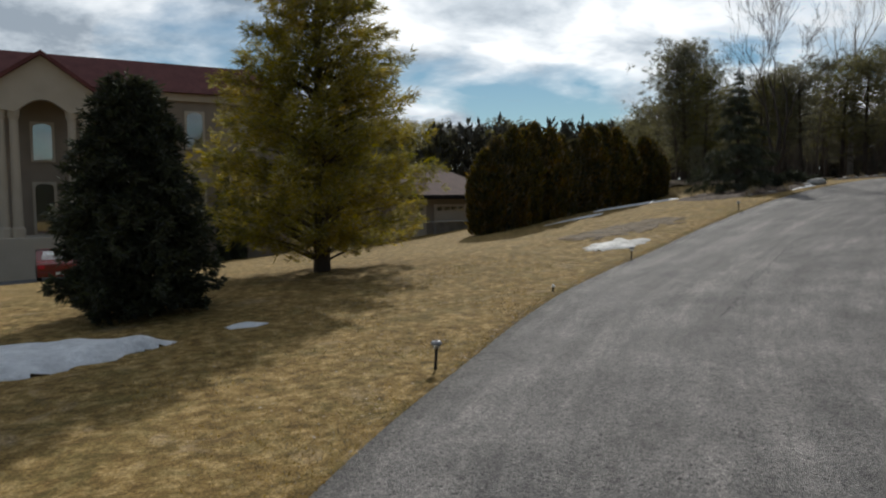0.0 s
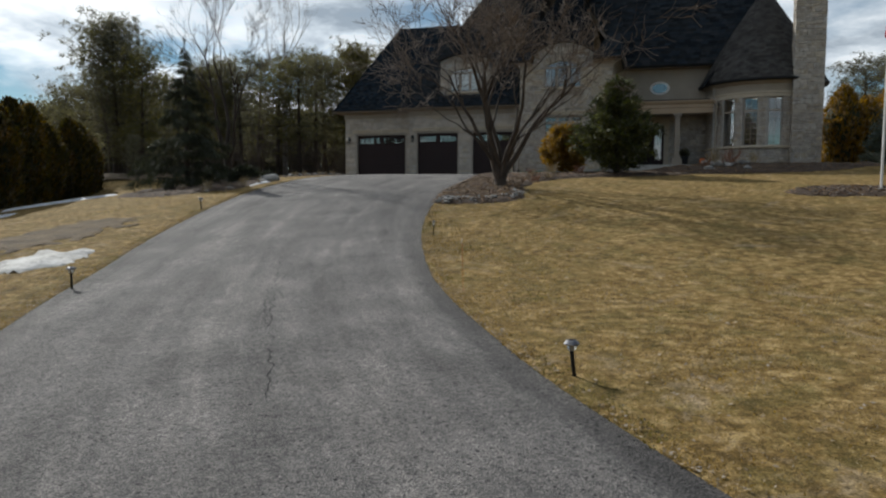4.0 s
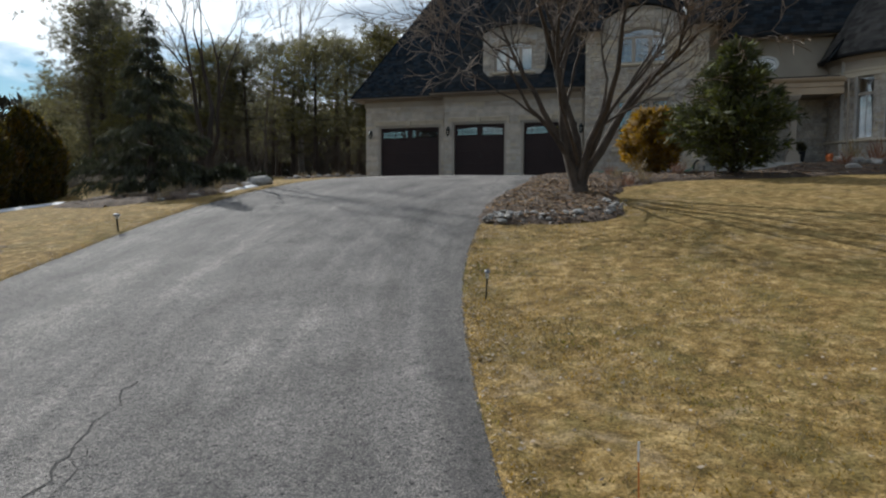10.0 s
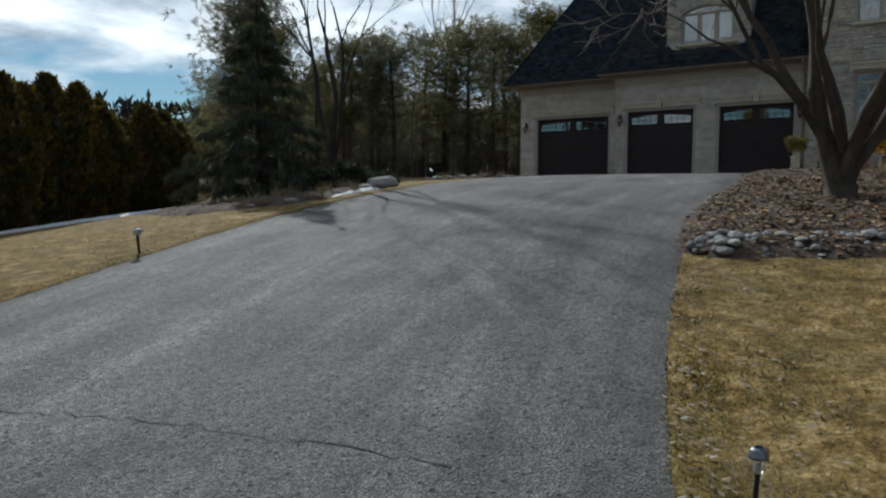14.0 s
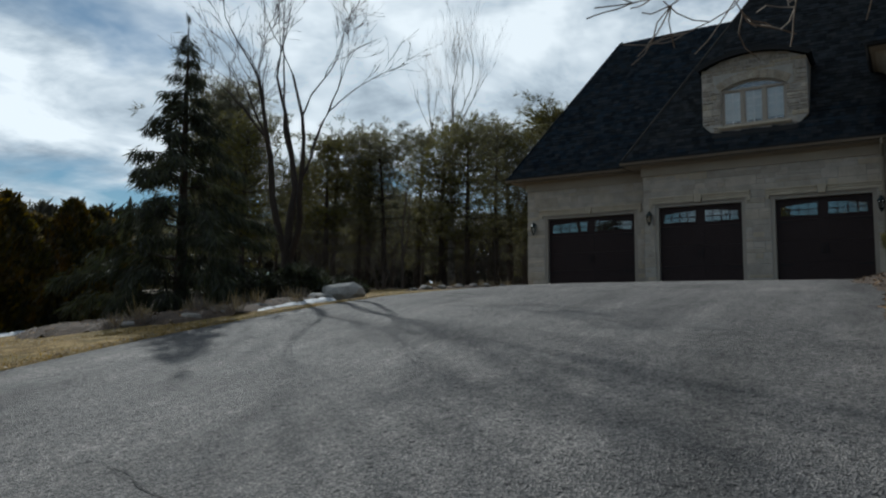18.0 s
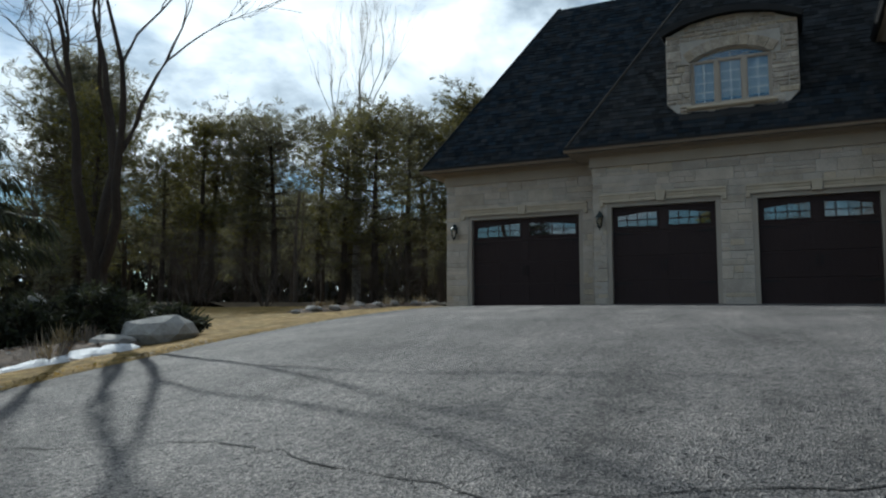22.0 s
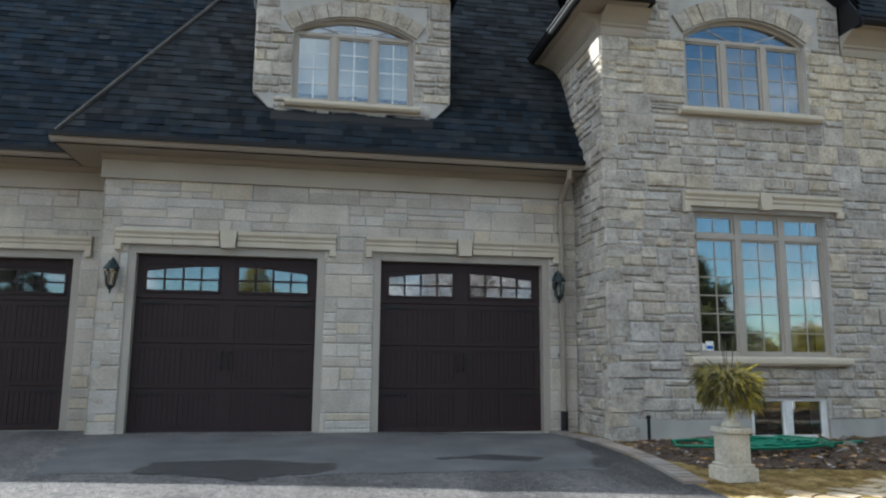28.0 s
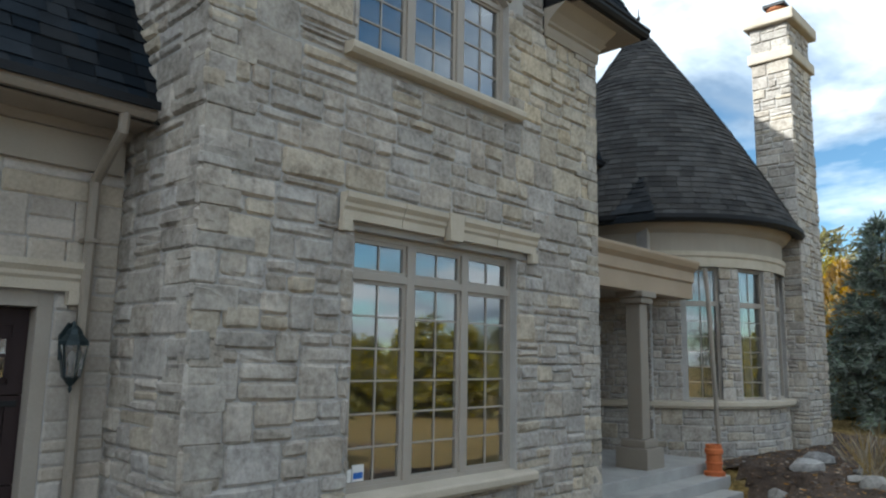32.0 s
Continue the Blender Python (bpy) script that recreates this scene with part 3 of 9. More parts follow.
gx = axis_steps(-14, 52, 0.5, 1500)
far_lo = [-18 - 1.6 * (1.35 ** k - 1) / 0.35 for k in range(20, 0, -1)]
far_hi = [42 + 1.6 * (1.35 ** k - 1) / 0.35 for k in range(1, 21)]
rows_g = []
for x in gx:
    lo, hi = edge_y(EDGE_R, x), edge_y(EDGE_L, x)
    lo_side = lo + (-18 - lo) * np.linspace(1, 0, 46) ** 1.35
    hi_side = hi + (42 - hi) * np.linspace(0, 1, 46) ** 1.35
    inner = lo + (hi - lo) * np.array((0.012, 0.05, 0.5, 0.95, 0.988))
    rows_g.append(np.r_[far_lo, lo_side, inner, hi_side, far_hi])
GY = np.array(rows_g)
ny = GY.shape[1]
GX = np.repeat(gx[:, None], ny, 1)
GZ = ground_z(GX, GY)
for i in range(len(gx)):
    for j in range(ny):
        k = j - 20
        if 46 <= k <= 50 and -15.9 < gx[i] < 46.9:
            GZ[i, j] -= 0.09
        elif abs(GY[i, j]) < 60:
            d = min(abs(k - 45), abs(k - 51), 3) / 3
            GZ[i, j] += d * noise.noise((gx[i] * 0.7, GY[i, j] * 0.7, 0)) * 0.03 + 0.016
idx = np.arange(len(gx) * ny).reshape(len(gx), ny)
quads = np.stack([idx[:-1, :-1], idx[1:, :-1], idx[1:, 1:], idx[:-1, 1:]], -1).reshape(-1, 4)
ground = raw("ground", np.stack([GX, GY, GZ], -1).reshape(-1, 3), quads, LAWN, smooth=True)
tagged(ground, "dormant straw-coloured lawn with green patches on a gentle slope", "lawn", kind="structure")

NA = 15
dv, df, duv = [], [], []
for i in range(ND):
    for j in range(NA):
        s = j / (NA - 1)
        p = EDGE_R[i] * (1 - s) + EDGE_L[i] * s
        dv.append((p[0], p[1], gz(p[0], p[1]) + 0.012 + 0.03 * math.sin(math.pi * s)))
        duv.append((s, i * 0.24))
for i in range(ND - 1):
    for j in range(NA - 1):
        a = i * NA + j
        df.append((a, a + NA, a + NA + 1, a + 1))
for i in range(ND):
    for j in (0, NA - 1):
        x, y, z = dv[i * NA + j]
        dv.append((x, y, z - 0.14))
        duv.append((0, i * 0.24))
n0 = ND * NA
for i in range(ND - 1):
    for e, j in ((0, 0), (1, NA - 1)):
        df.append((i * NA + j, (i + 1) * NA + j, n0 + 2 * (i + 1) + e, n0 + 2 * i + e))
driveway = raw("driveway", dv, df, ASPHALT, smooth=True)
uvl = driveway.data.uv_layers.new(name="UVMap")
for lp in driveway.data.loops:
    uvl.data[lp.index].uv = duv[lp.vertex_index]
tagged(driveway, "aged grey asphalt driveway with tyre streaks and cracks", "driveway", kind="structure")


def drive_z(x, y):
    lo, hi = edge_y(EDGE_R, x), edge_y(EDGE_L, x)
    s = min(max((y - lo) / (hi - lo), 0), 1)
    return gz(x, y) + 0.012 + 0.03 * math.sin(math.pi * s)

# ---- house ----
RNG = random.Random(11)
FX, BX, TX = 45.83, 46.72, 44.60  # garage front, set-back bay, tower front
EAVE = 6.99


def px(x0):
    return lambda u, v, d: (x0 - d, u, v)


def py_pos(y0):
    return lambda u, v, d: (u, y0 + d, v)


def py_neg(y0):
    return lambda u, v, d: (u, y0 - d, v)


def structure(name, at, label, category):
    return thing(name, at, label, category, kind="structure")


# garage walls
D1, D2, D3 = (19.27, 22.50), (15.63, 18.16), (12.17, 14.68)
DTOP, J = 5.60, 0.11
wall_garage = structure("wall_garage", (FX, 15, 3.0), "pale grey coursed limestone garage wall with carved lintels", "wall")
holes = [(D2[0] - J, D2[1] + J, 2.9, DTOP + J), (D3[0] - J, D3[1] + J, 2.9, DTOP + J)]
part("backing", wall_slab(FX + 0.02, FX + 0.42, 11.6, 18.66, 2.9, 6.7, holes), MORTAR, wall_garage)
lint = [(D2[0] - 0.26, D2[1] + 0.28, DTOP + J, 5.93), (D3[0] - 0.26, D3[1] + 0.24, DTOP + J, 5.93)]
rects = courses(11.62, 18.66, 3.02, 6.68, holes + lint, RNG, widths=(0.3, 1.0), group=0.34)
stones(wall_garage, rects, px(FX), ASHLAR, RNG, near=lambda r: r[2], limit=300, proud=(0.002, 0.011), rough=0.003, joint=0.006, wave=0.006)
wall_bay = structure("wall_bay", (BX, 21, 3.0), "pale limestone wall of the set-back garage bay", "wall")
holes1 = [(D1[0] - J, D1[1] + J, 2.9, DTOP + J)]
part("backing", wall_slab(BX + 0.02, BX + 0.42, 18.66, 23.3, 2.9, 6.7, holes1), MORTAR, wall_bay)
lint1 = [(D1[0] - 0.26, D1[1] + 0.28, DTOP + J, 5.93)]
rects = courses(18.68, 23.32, 3.02, 6.68, holes1 + lint1, RNG, widths=(0.3, 1.0), group=0.34)
stones(wall_bay, rects, px(BX), ASHLAR, RNG, near=lambda r: r[2], limit=220, proud=(0.002, 0.011), rough=0.003, joint=0.006, wave=0.006)
wall_return = structure("wall_return", (46.2, 18.66, 3.0), "short limestone return between the garage bays", "wall")
part("backing", box(FX + 0.03, BX + 0.02, 18.3, 18.64, 2.9, 6.7), MORTAR, wall_return)
stones(wall_return, courses(FX - 0.02, BX, 3.02, 6.68, [], RNG, widths=(0.22, 0.5), group=0.31), py_pos(18.656), ASHLAR, RNG, near=lambda r: r[2], limit=80, proud=(0.002, 0.011), rough=0.003, wave=0.006)
wall_garage_side = structure("wall_garage_side", (53, 23.3, 3.0), "pale limestone side wall of the garage", "wall")
part("backing", box(BX + 0.03, 60, 22.9, 23.28, 2.9, 6.7), MORTAR, wall_garage_side)
stones(wall_garage_side, courses(BX, 60, 3.02, 6.68, [], RNG, widths=(0.3, 0.8), group=0.33), py_pos(23.296), ASHLAR, RNG, near=lambda r: r[0], limit=60, proud=(0.002, 0.011), rough=0.003, wave=0.006)
wall_rear = structure("wall_rear", (60, 10, 3.0), "plain rear wall of the house", "wall")
part("backing", box(60, 60.4, -5, 23.3, 2.9, 8.4), STUCCO, wall_rear)


def frieze(owner, x0, x1, y0, y1, z0=6.66, z1=6.93):
    part("frieze", box(x0, x1, y0, y1, z0, z1 + 0.16, 0.004), STUCCO, owner, "smooth beige frieze board")
    part("crown_moulding", prism([(x0, y0 - 0.002, z1), (x0 - 0.05, y0 - 0.002, z1), (x0 - 0.1, y0 - 0.002, z1 + 0.05), (x0 - 0.1, y0 - 0.002, z1 + 0.075), (x0, y0 - 0.002, z1 + 0.075)], (0, y1 - y0 + 0.004, 0)), SOFFIT, owner)


frieze(wall_garage, FX - 0.05, FX + 0.4, 11.66, 18.70)
frieze(wall_bay, BX - 0.05, BX + 0.4, 18.72, 23.36)


def lintel(owner, x, y0, y1, z0, key=0.26):
    """A moulded two-piece lintel with a keystone and turned-down ears."""
    def run(a, b, end):
        bm = bmesh.new()
        prof = [(0.0, 0.0), (-0.045, 0.0), (-0.045, 0.075), (-0.065, 0.10), (-0.065, 0.13), (-0.095, 0.17), (-0.095, 0.215), (0.0, 0.215)]
        prism([(x + p, a, z0 + q) for p, q in prof], (0, b - a, 0), bm)
        part("lintel_moulding", bm, CAST, owner, "moulded buff cast-stone lintel")
    c = (y0 + y1) / 2
    q = (y1 - y0) / 4
    run(y0, c - q - 0.003, -1)
    run(c - q + 0.003, c - key / 2, -1)
    run(c + key / 2, c + q - 0.003, 1)
    run(c + q + 0.003, y1, 1)
    part("keystone", prism([(x, c - key * 0.36, z0 - 0.03), (x, c + key * 0.36, z0 - 0.03), (x, c + key * 0.46, z0 + 0.225), (x, c - key * 0.46, z0 + 0.225)], (-0.1, 0, 0)), CAST, owner, "tapered cast-stone keystone")
    for a in (y0 - 0.005, y1 - 0.085):
        part("lintel_ear", box(x - 0.07, x + 0.01, a, a + 0.09, z0 - 0.10, z0 + 0.0, 0.006), CAST, owner)


for a, b in (D2, D3):
    lintel(wall_garage, FX, a - 0.26, b + (0.28 if a == D2[0] else 0.24), DTOP + J + 0.015)
lintel(wall_bay, BX, D1[0] - 0.26, D1[1] + 0.28, DTOP + J + 0.015)

DOORX = 0.19


def garage_door(name, x, y0, y1, z0, label):
    """A carriage-style sectional door: four sections of grooved panels, arched lites, strap hinges and two handles."""
    door = structure(name, (x, (y0 + y1) / 2, z0), label, "garage door")
    xf = x + DOORX
    w, h = y1 - y0, DTOP - z0
    n_sec, c = 4, (y0 + y1) / 2
    hs = h / n_sec
    for k in range(n_sec):
        bm = bmesh.new()
        zb = z0 + k * hs
        box(xf, xf + 0.05, y0, y1, zb + 0.004, zb + hs - 0.004, bm=bm)
        top = k == n_sec - 1
        halves = ((y0 + 0.10, c - 0.11), (c + 0.11, y1 - 0.10))
        rows = [(y0, y0 + 0.10), (c - 0.11, c + 0.11), (y1 - 0.10, y1)]
        for a, b in rows:
            box(xf - 0.018, xf, a, b, zb + 0.006, zb + hs - 0.006, bm=bm)
        for a, b in halves:
            box(xf - 0.018, xf, a, b, zb + 0.006, zb + 0.075, bm=bm)
            box(xf - 0.018, xf, a, b, zb + hs - (0.13 if top else 0.075), zb + hs - 0.006, bm=bm)
            m = (a + b) / 2
            if not top:
                box(xf - 0.018, xf, m - 0.035, m + 0.035, zb + 0.075, zb + hs - 0.075, bm=bm)
                for p, q in ((a, m - 0.035), (m + 0.035, b)):
                    g = int(round((q - p) / 0.075))
                    for i in range(g):
                        s, e = p + (q - p) * i / g, p + (q - p) * (i + 1) / g
                        box(xf - 0.009, xf, s + 0.006, e - 0.006, zb + 0.09, zb + hs - 0.09, bm=bm)
        bmesh.ops.recalc_face_normals(bm, faces=bm.faces)
        part("door_section", bm, DOORBR, door)
    # arched windows in the top section
    zb = z0 + 3 * hs
    for side, (a, b) in enumerate(((y0 + 0.12, c - 0.13), (c + 0.13, y1 - 0.12))):
        z_lo, z_hi = zb + 0.11, zb + hs - 0.14
        rise = 0.085

        def arch_z(t, lift=0.0):
            """Rises towards the middle of the door."""
            s = t if side == 0 else 1 - t
            return z_hi - rise + lift + rise * math.sin(s * math.pi / 2)
        n = 10
        outer = [(xf - 0.032, a, z_lo), (xf - 0.032, b, z_lo)] + [(xf - 0.032, b + (a - b) * i / n, arch_z(1 - i / n)) for i in range(n + 1)]
        pane = part("glass_pane", prism([(p[0] + 0.008, p[1], p[2]) for p in outer], (0.006, 0, 0)), GLASS, door)
        # near-black sheet right behind the lites, painted as the unlit garage
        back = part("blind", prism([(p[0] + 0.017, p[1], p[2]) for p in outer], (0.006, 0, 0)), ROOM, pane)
        bm = bmesh.new()
        for p, q in zip(outer, outer[1:] + outer[:1]):
            d = Vector(q) - Vector(p)
            if d.length < 1e-4:
                continue
            nrm = Vector((0, -d.z, d.y)).normalized() * 0.016
            prism([Vector(p) + nrm, Vector(q) + nrm, Vector(q) - nrm, Vector(p) - nrm], (0.03, 0, 0), bm)
        for i in (1, 2, 3):
            yy = a + (b - a) * i / 4
            box(xf - 0.036, xf - 0.02, yy - 0.014, yy + 0.014, z_lo, arch_z(i / 4), bm=bm)
        zz = (z_lo + z_hi) / 2 - 0.02
        box(xf - 0.0355, xf - 0.0195, a, b, zz - 0.013, zz + 0.013, bm=bm)
        part("muntins", bm, DOORBR, pane)
    for zc in (zb - 0.06, z0 + hs - 0.08):
        for s, ya in ((1, y0 + 0.03), (-1, y1 - 0.03)):
            bm = bmesh.new()
            prism([(xf - 0.028, ya, zc - 0.022), (xf - 0.028, ya + s * 0.34, zc - 0.012), (xf - 0.028, ya + s * 0.37, zc - 0.026), (xf - 0.028, ya + s * 0.41, zc), (xf - 0.028, ya + s * 0.37, zc + 0.026), (xf - 0.028, ya + s * 0.34, zc + 0.012), (xf - 0.028, ya, zc + 0.022)], (0.01, 0, 0), bm)
            part("strap_hinge", bm, IRON, door, "black iron strap hinge")
    for s in (-1, 1):
        yy, zc = c + s * 0.055, z0 + 2 * hs - 0.24
        bm = bmesh.new()
        prism([(xf - 0.075, yy - 0.011, zc - 0.12), (xf - 0.075, yy + 0.011, zc - 0.12), (xf - 0.075, yy + 0.011, zc + 0.12), (xf - 0.075, yy - 0.011, zc + 0.12)], (0.014, 0, 0), bm)
        for q in (-0.11, 0.11):
            box(xf - 0.066, xf - 0.018, yy - 0.02, yy + 0.02, zc + q - 0.02, zc + q + 0.02, bm=bm)
        part("pull_handle", bm, IRON, door, "black iron pull handle")
    for a, b in ((y0 - J, y0 - 0.004), (y1 + 0.004, y1 + J)):
        part("jamb", box(x + 0.03, xf + 0.06, a, b, z0 - 0.02, DTOP + J, 0.004), VINYL, door, "taupe aluminium-clad jamb")
    part("head_jamb", box(x + 0.03, xf + 0.06, y0 - 0.004, y1 + 0.004, DTOP + 0.003, DTOP + J, 0.004), VINYL, door)
    part("threshold", box(x - 0.06, xf + 0.06, y0 - J, y1 + J, z0 - 0.09, z0 - 0.01, 0.01), CONCRETE, door, "worn concrete threshold")
    box_back = box(xf + 0.06, xf + 0.09, y0 - J, y1 + J, z0, DTOP + J)
    # the same near-black colour closes the door from behind
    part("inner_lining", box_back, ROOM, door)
    return door


for k, (a, b, x) in enumerate(((*D1, BX), (*D2, FX), (*D3, FX))):
    garage_door("door_%d" % (k + 1), x, a, b, 3.07, "closed dark brown carriage-style garage door with arched lites")

# tower
TY0, TY1, TTOP = 6.55, 11.62, 8.92
UW, LW = (8.24, 10.29, 7.87, 9.36), (8.10, 10.25, 4.20, 6.31)
BW = (8.28, 9.52, 3.02, 3.63)
wall_tower = structure("wall_tower", (TX, 9, 3.0), "grey rough-split limestone wall of the two-storey tower", "wall")
DY0, DY1, DTZ = 7.75, 10.75, 9.15
t_holes = [UW[:3] + (9.9,), LW, BW]
part("backing", wall_slab(TX + 0.019, TX + 0.43, TY0 + 0.03, TY1 - 0.03, 2.9, TTOP, [(UW[0], UW[1], UW[2], 9.9), LW, BW]), MORTAR, wall_tower)
t_trim = [(UW[0] - 0.14, UW[1] + 0.14, UW[2] - 0.12, UW[2]), (LW[0] - 0.20, LW[1] + 0.18, LW[2] - 0.13, LW[2]), (LW[0] - 0.24, LW[1] + 0.18, LW[3], LW[3] + 0.32)]
rects = courses(TY0 - 0.02, TY1 + 0.03, 3.32, TTOP, t_holes + t_trim, RNG)
stones(wall_tower, rects, px(TX), STONE, RNG, near=lambda r: abs(0.5 * (r[0] + r[1]) - 9.6) + abs(0.5 * (r[2] + r[3]) - 5.6), limit=330)
part("foundation", wall_slab(TX - 0.0, TX + 0.03, TY0 + 0.01, TY1, 2.85, 3.34, [BW]), CONCRETE, wall_tower, "grey parged foundation band")
wall_tower_left = structure("wall_tower_left", (46, TY1, 3.0), "grey split limestone side wall of the tower", "wall")
part("backing", box(TX + 0.43, 50.0, TY1 - 0.40, TY1 - 0.019, 2.9, TTOP), MORTAR, wall_tower_left)
part("backing_edge", box(TX + 0.035, TX + 0.425, TY1 - 0.029, TY1 - 0.021, 2.9, TTOP), MORTAR, wall_tower_left)
rects = courses(TX + 0.005, FX + 0.1, 3.05, 7.3, [], RNG) + courses(TX + 0.005, 48.6, 7.3, TTOP, [], RNG)
stones(wall_tower_left, rects, py_pos(TY1), STONE, RNG, near=lambda r: r[0], limit=200)
def quoins(owner, x0, y0, side, z0, z1, material, long=(0.2, 0.46), out=0.012, seed=5):
    """Corner blocks that wrap from the front face to the side face (side 1: towards +y)."""
    rq = random.Random(seed)
    z = z0
    k = 0
    while z < z1 - 0.03:
        hq = min(rq.choice((0.11, 0.14, 0.19, 0.24)), z1 - z)
        if z1 - z - hq < 0.07:
            hq = z1 - z
        a, b = rq.uniform(*long), rq.uniform(*long)
        if k % 2:
            a *= 0.55
        else:
            b *= 0.55
        o = out * rq.uniform(0.4, 1.1)
        ys = sorted((y0 + side * o, y0 - side * a))
        bm = box(x0 - o, x0 + b, *ys, z + 0.004, z + hq - 0.004, 0.012)
        for v in bm.verts:
            v.co += Vector((rq.uniform(-1, 1), rq.uniform(-1, 1), rq.uniform(-1, 1))) * 0.0035
        part("quoin", bm, material, owner)
        z += hq
        k += 1


quoins(wall_tower, TX, TY1 - 0.01, 1, 3.05, TTOP, STONE)
quoins(wall_tower, TX, TY0 + 0.01, -1, 3.05, TTOP, STONE, seed=8)
quoins(wall_garage, FX + 0.006, 18.65, 1, 3.02, 6.66, ASHLAR, (0.16, 0.33), 0.004, 11)
wall_tower_right = structure("wall_tower_right", (47, TY0, 3.0), "limestone side wall of the tower at the porch", "wall")
part("backing", box(TX + 0.43, 48.4, TY0 + 0.019, TY0 + 0.40, 2.9, TTOP), MORTAR, wall_tower_right)
stones(wall_tower_right, courses(TX + 0.005, 48.4, 3.05, TTOP, [], RNG), py_neg(TY0), STONE, RNG, near=lambda r: r[0], limit=60)


def arch_pts(y0, y1, zs, zt, n=16, up=0.0):
    """A segmental arch from (y1, zs) over the crown to (y0, zs)."""
    w, h = (y1 - y0) / 2, zt - zs
    r = (w * w + h * h) / (2 * h)
    a0 = math.asin(w / r)
    c, zc = (y0 + y1) / 2, zt - r
    return [(c + (r + up) * math.sin(a0 - 2 * a0 * i / n), zc + (r + up) * math.cos(a0 - 2 * a0 * i / n)) for i in range(n + 1)]


def casement(name, x, y0, y1, z0, z1, lites, rows, cols, label, arch=0.0, transom=0.0, recess=0.10, curtain=False, frame_mat=None, back=0.5):
    """A fixed window: frame, mullions, sashes with glazing bars, panes and a near-black sheet for the dim room behind.
    """
    fm = frame_mat or VINYL
    win = structure(name, (x, (y0 + y1) / 2, z0), label, "window")
    xf = x + recess
    zs = z1 - arch
    top = arch_pts(y0, y1, zs, z1) if arch else [(y1, z1), (y0, z1)]
    bm = bmesh.new()
    t = 0.05
    inner = [(y, z) for y, z in (arch_pts(y0 + t, y1 - t, zs - 0.01, z1 - t) if arch else [(y1 - t, z1 - t), (y0 + t, z1 - t)])]
    out_loop = [(y0, z0)] + [(y1, z0)] + top
    in_loop = [(y0 + t, z0 + t)] + [(y1 - t, z0 + t)] + inner
    for i in range(len(out_loop)):
        j = (i + 1) % len(out_loop)
        prism([(xf, *out_loop[i]), (xf, *out_loop[j]), (xf, *in_loop[j]), (xf, *in_loop[i])], (0.09, 0, 0), bm)
    part("window_frame", bm, fm, win, "taupe window frame" if not frame_mat else "")
    w = (y1 - y0) / lites
    bands = [(z0 + t, zs if not arch else zs - 0.05)]
    if transom:
        bands = [(z0 + t, z1 - transom - 0.03), (z1 - transom + 0.03, z1 - t)]
        part("transom_bar", box(xf - 0.012, xf + 0.08, y0 + t, y1 - t, z1 - transom - 0.035, z1 - transom + 0.035, 0.006), fm, win)
    elif arch:
        part("transom_bar", box(xf - 0.01, xf + 0.08, y0 + t, y1 - t, zs - 0.06, zs + 0.0, 0.006), fm, win)
    for k in range(1, lites):
        yy = y0 + k * w
        part("mullion", box(xf - 0.014, xf + 0.08, yy - 0.045, yy + 0.045, z0 + t, (z1 - t) if not arch else zs - 0.06, 0.006), fm, win)
    for bi, (a, b) in enumerate(bands):
        for k in range(lites):
            l0 = y0 + k * w + (t if k == 0 else 0.045)
            l1 = y0 + (k + 1) * w - (t if k == lites - 1 else 0.045)
            bm = bmesh.new()
            s = 0.035
            for q in ((l0, l1, a, a + s), (l0, l1, b - s, b), (l0, l0 + s, a + s, b - s), (l1 - s, l1, a + s, b - s)):
                box(xf + 0.012, xf + 0.055, *q, bm=bm)
            sash = part("sash", bm, fm, win)
            pane = part("glass_pane", box(xf + 0.030, xf + 0.036, l0 + s, l1 - s, a + s, b - s), GLASS, sash)
            pane.visible_shadow = False
            rr = rows if bi == 0 else 1
            bm = bmesh.new()
            for i in range(1, cols):
                yy = l0 + s + (l1 - l0 - 2 * s) * i / cols
                box(xf + 0.020, xf + 0.029, yy - 0.008, yy + 0.008, a + s, b - s, bm=bm)
            for i in range(1, rr):
                zz = a + s + (b - a - 2 * s) * i / rr
                box(xf + 0.019, xf + 0.0285, l0 + s, l1 - s, zz - 0.008, zz + 0.008, bm=bm)
            if len(bm.verts):
                part("glazing_bars", bm, fm if not curtain else WHITE, sash)
            else:
                bm.free()
    if arch:
        n = 14
        ap = arch_pts(y0 + t, y1 - t, zs - 0.01, z1 - t, n)
        pane = part("glass_pane", prism([(xf + 0.03, y, z) for y, z in ap], (0.006, 0, 0)), GLASS, win)
        pane.visible_shadow = False
        bm = bmesh.new()
        c = (y0 + y1) / 2
        for q in (-0.33, 0, 0.33):
            tip = c + q * (y1 - y0) * 0.95
            zt = [z for y, z in ap if abs(y - tip) < 0.12]
            if zt:
                d = Vector((0, tip - (c + q * 0.5), max(zt) - zs))
                o = Vector((0, d.z, -d.y)).normalized() * 0.008
                p0, p1 = Vector((xf + 0.02, c + q * 0.5, zs)), Vector((xf + 0.02, tip, max(zt)))
                prism([p0 - o, p1 - o, p1 + o, p0 + o], (0.009, 0, 0), bm)
        part("glazing_bars", bm, fm, win)
    # the room's darkness is the colour of this sheet
    part("room_back", box(xf + back, xf + back + 0.02, y0 - 0.3, y1 + 0.3, z0 - 0.1, z1 + 0.1), ROOM, win, "near-black sheet standing for the dim room behind the glass")
    if curtain:
        part("curtain", box(xf + 0.10, xf + 0.12, y0 + t, y1 - t, z0 + t, zs), CURTAIN, win, "closed white sheer curtains")
    return win


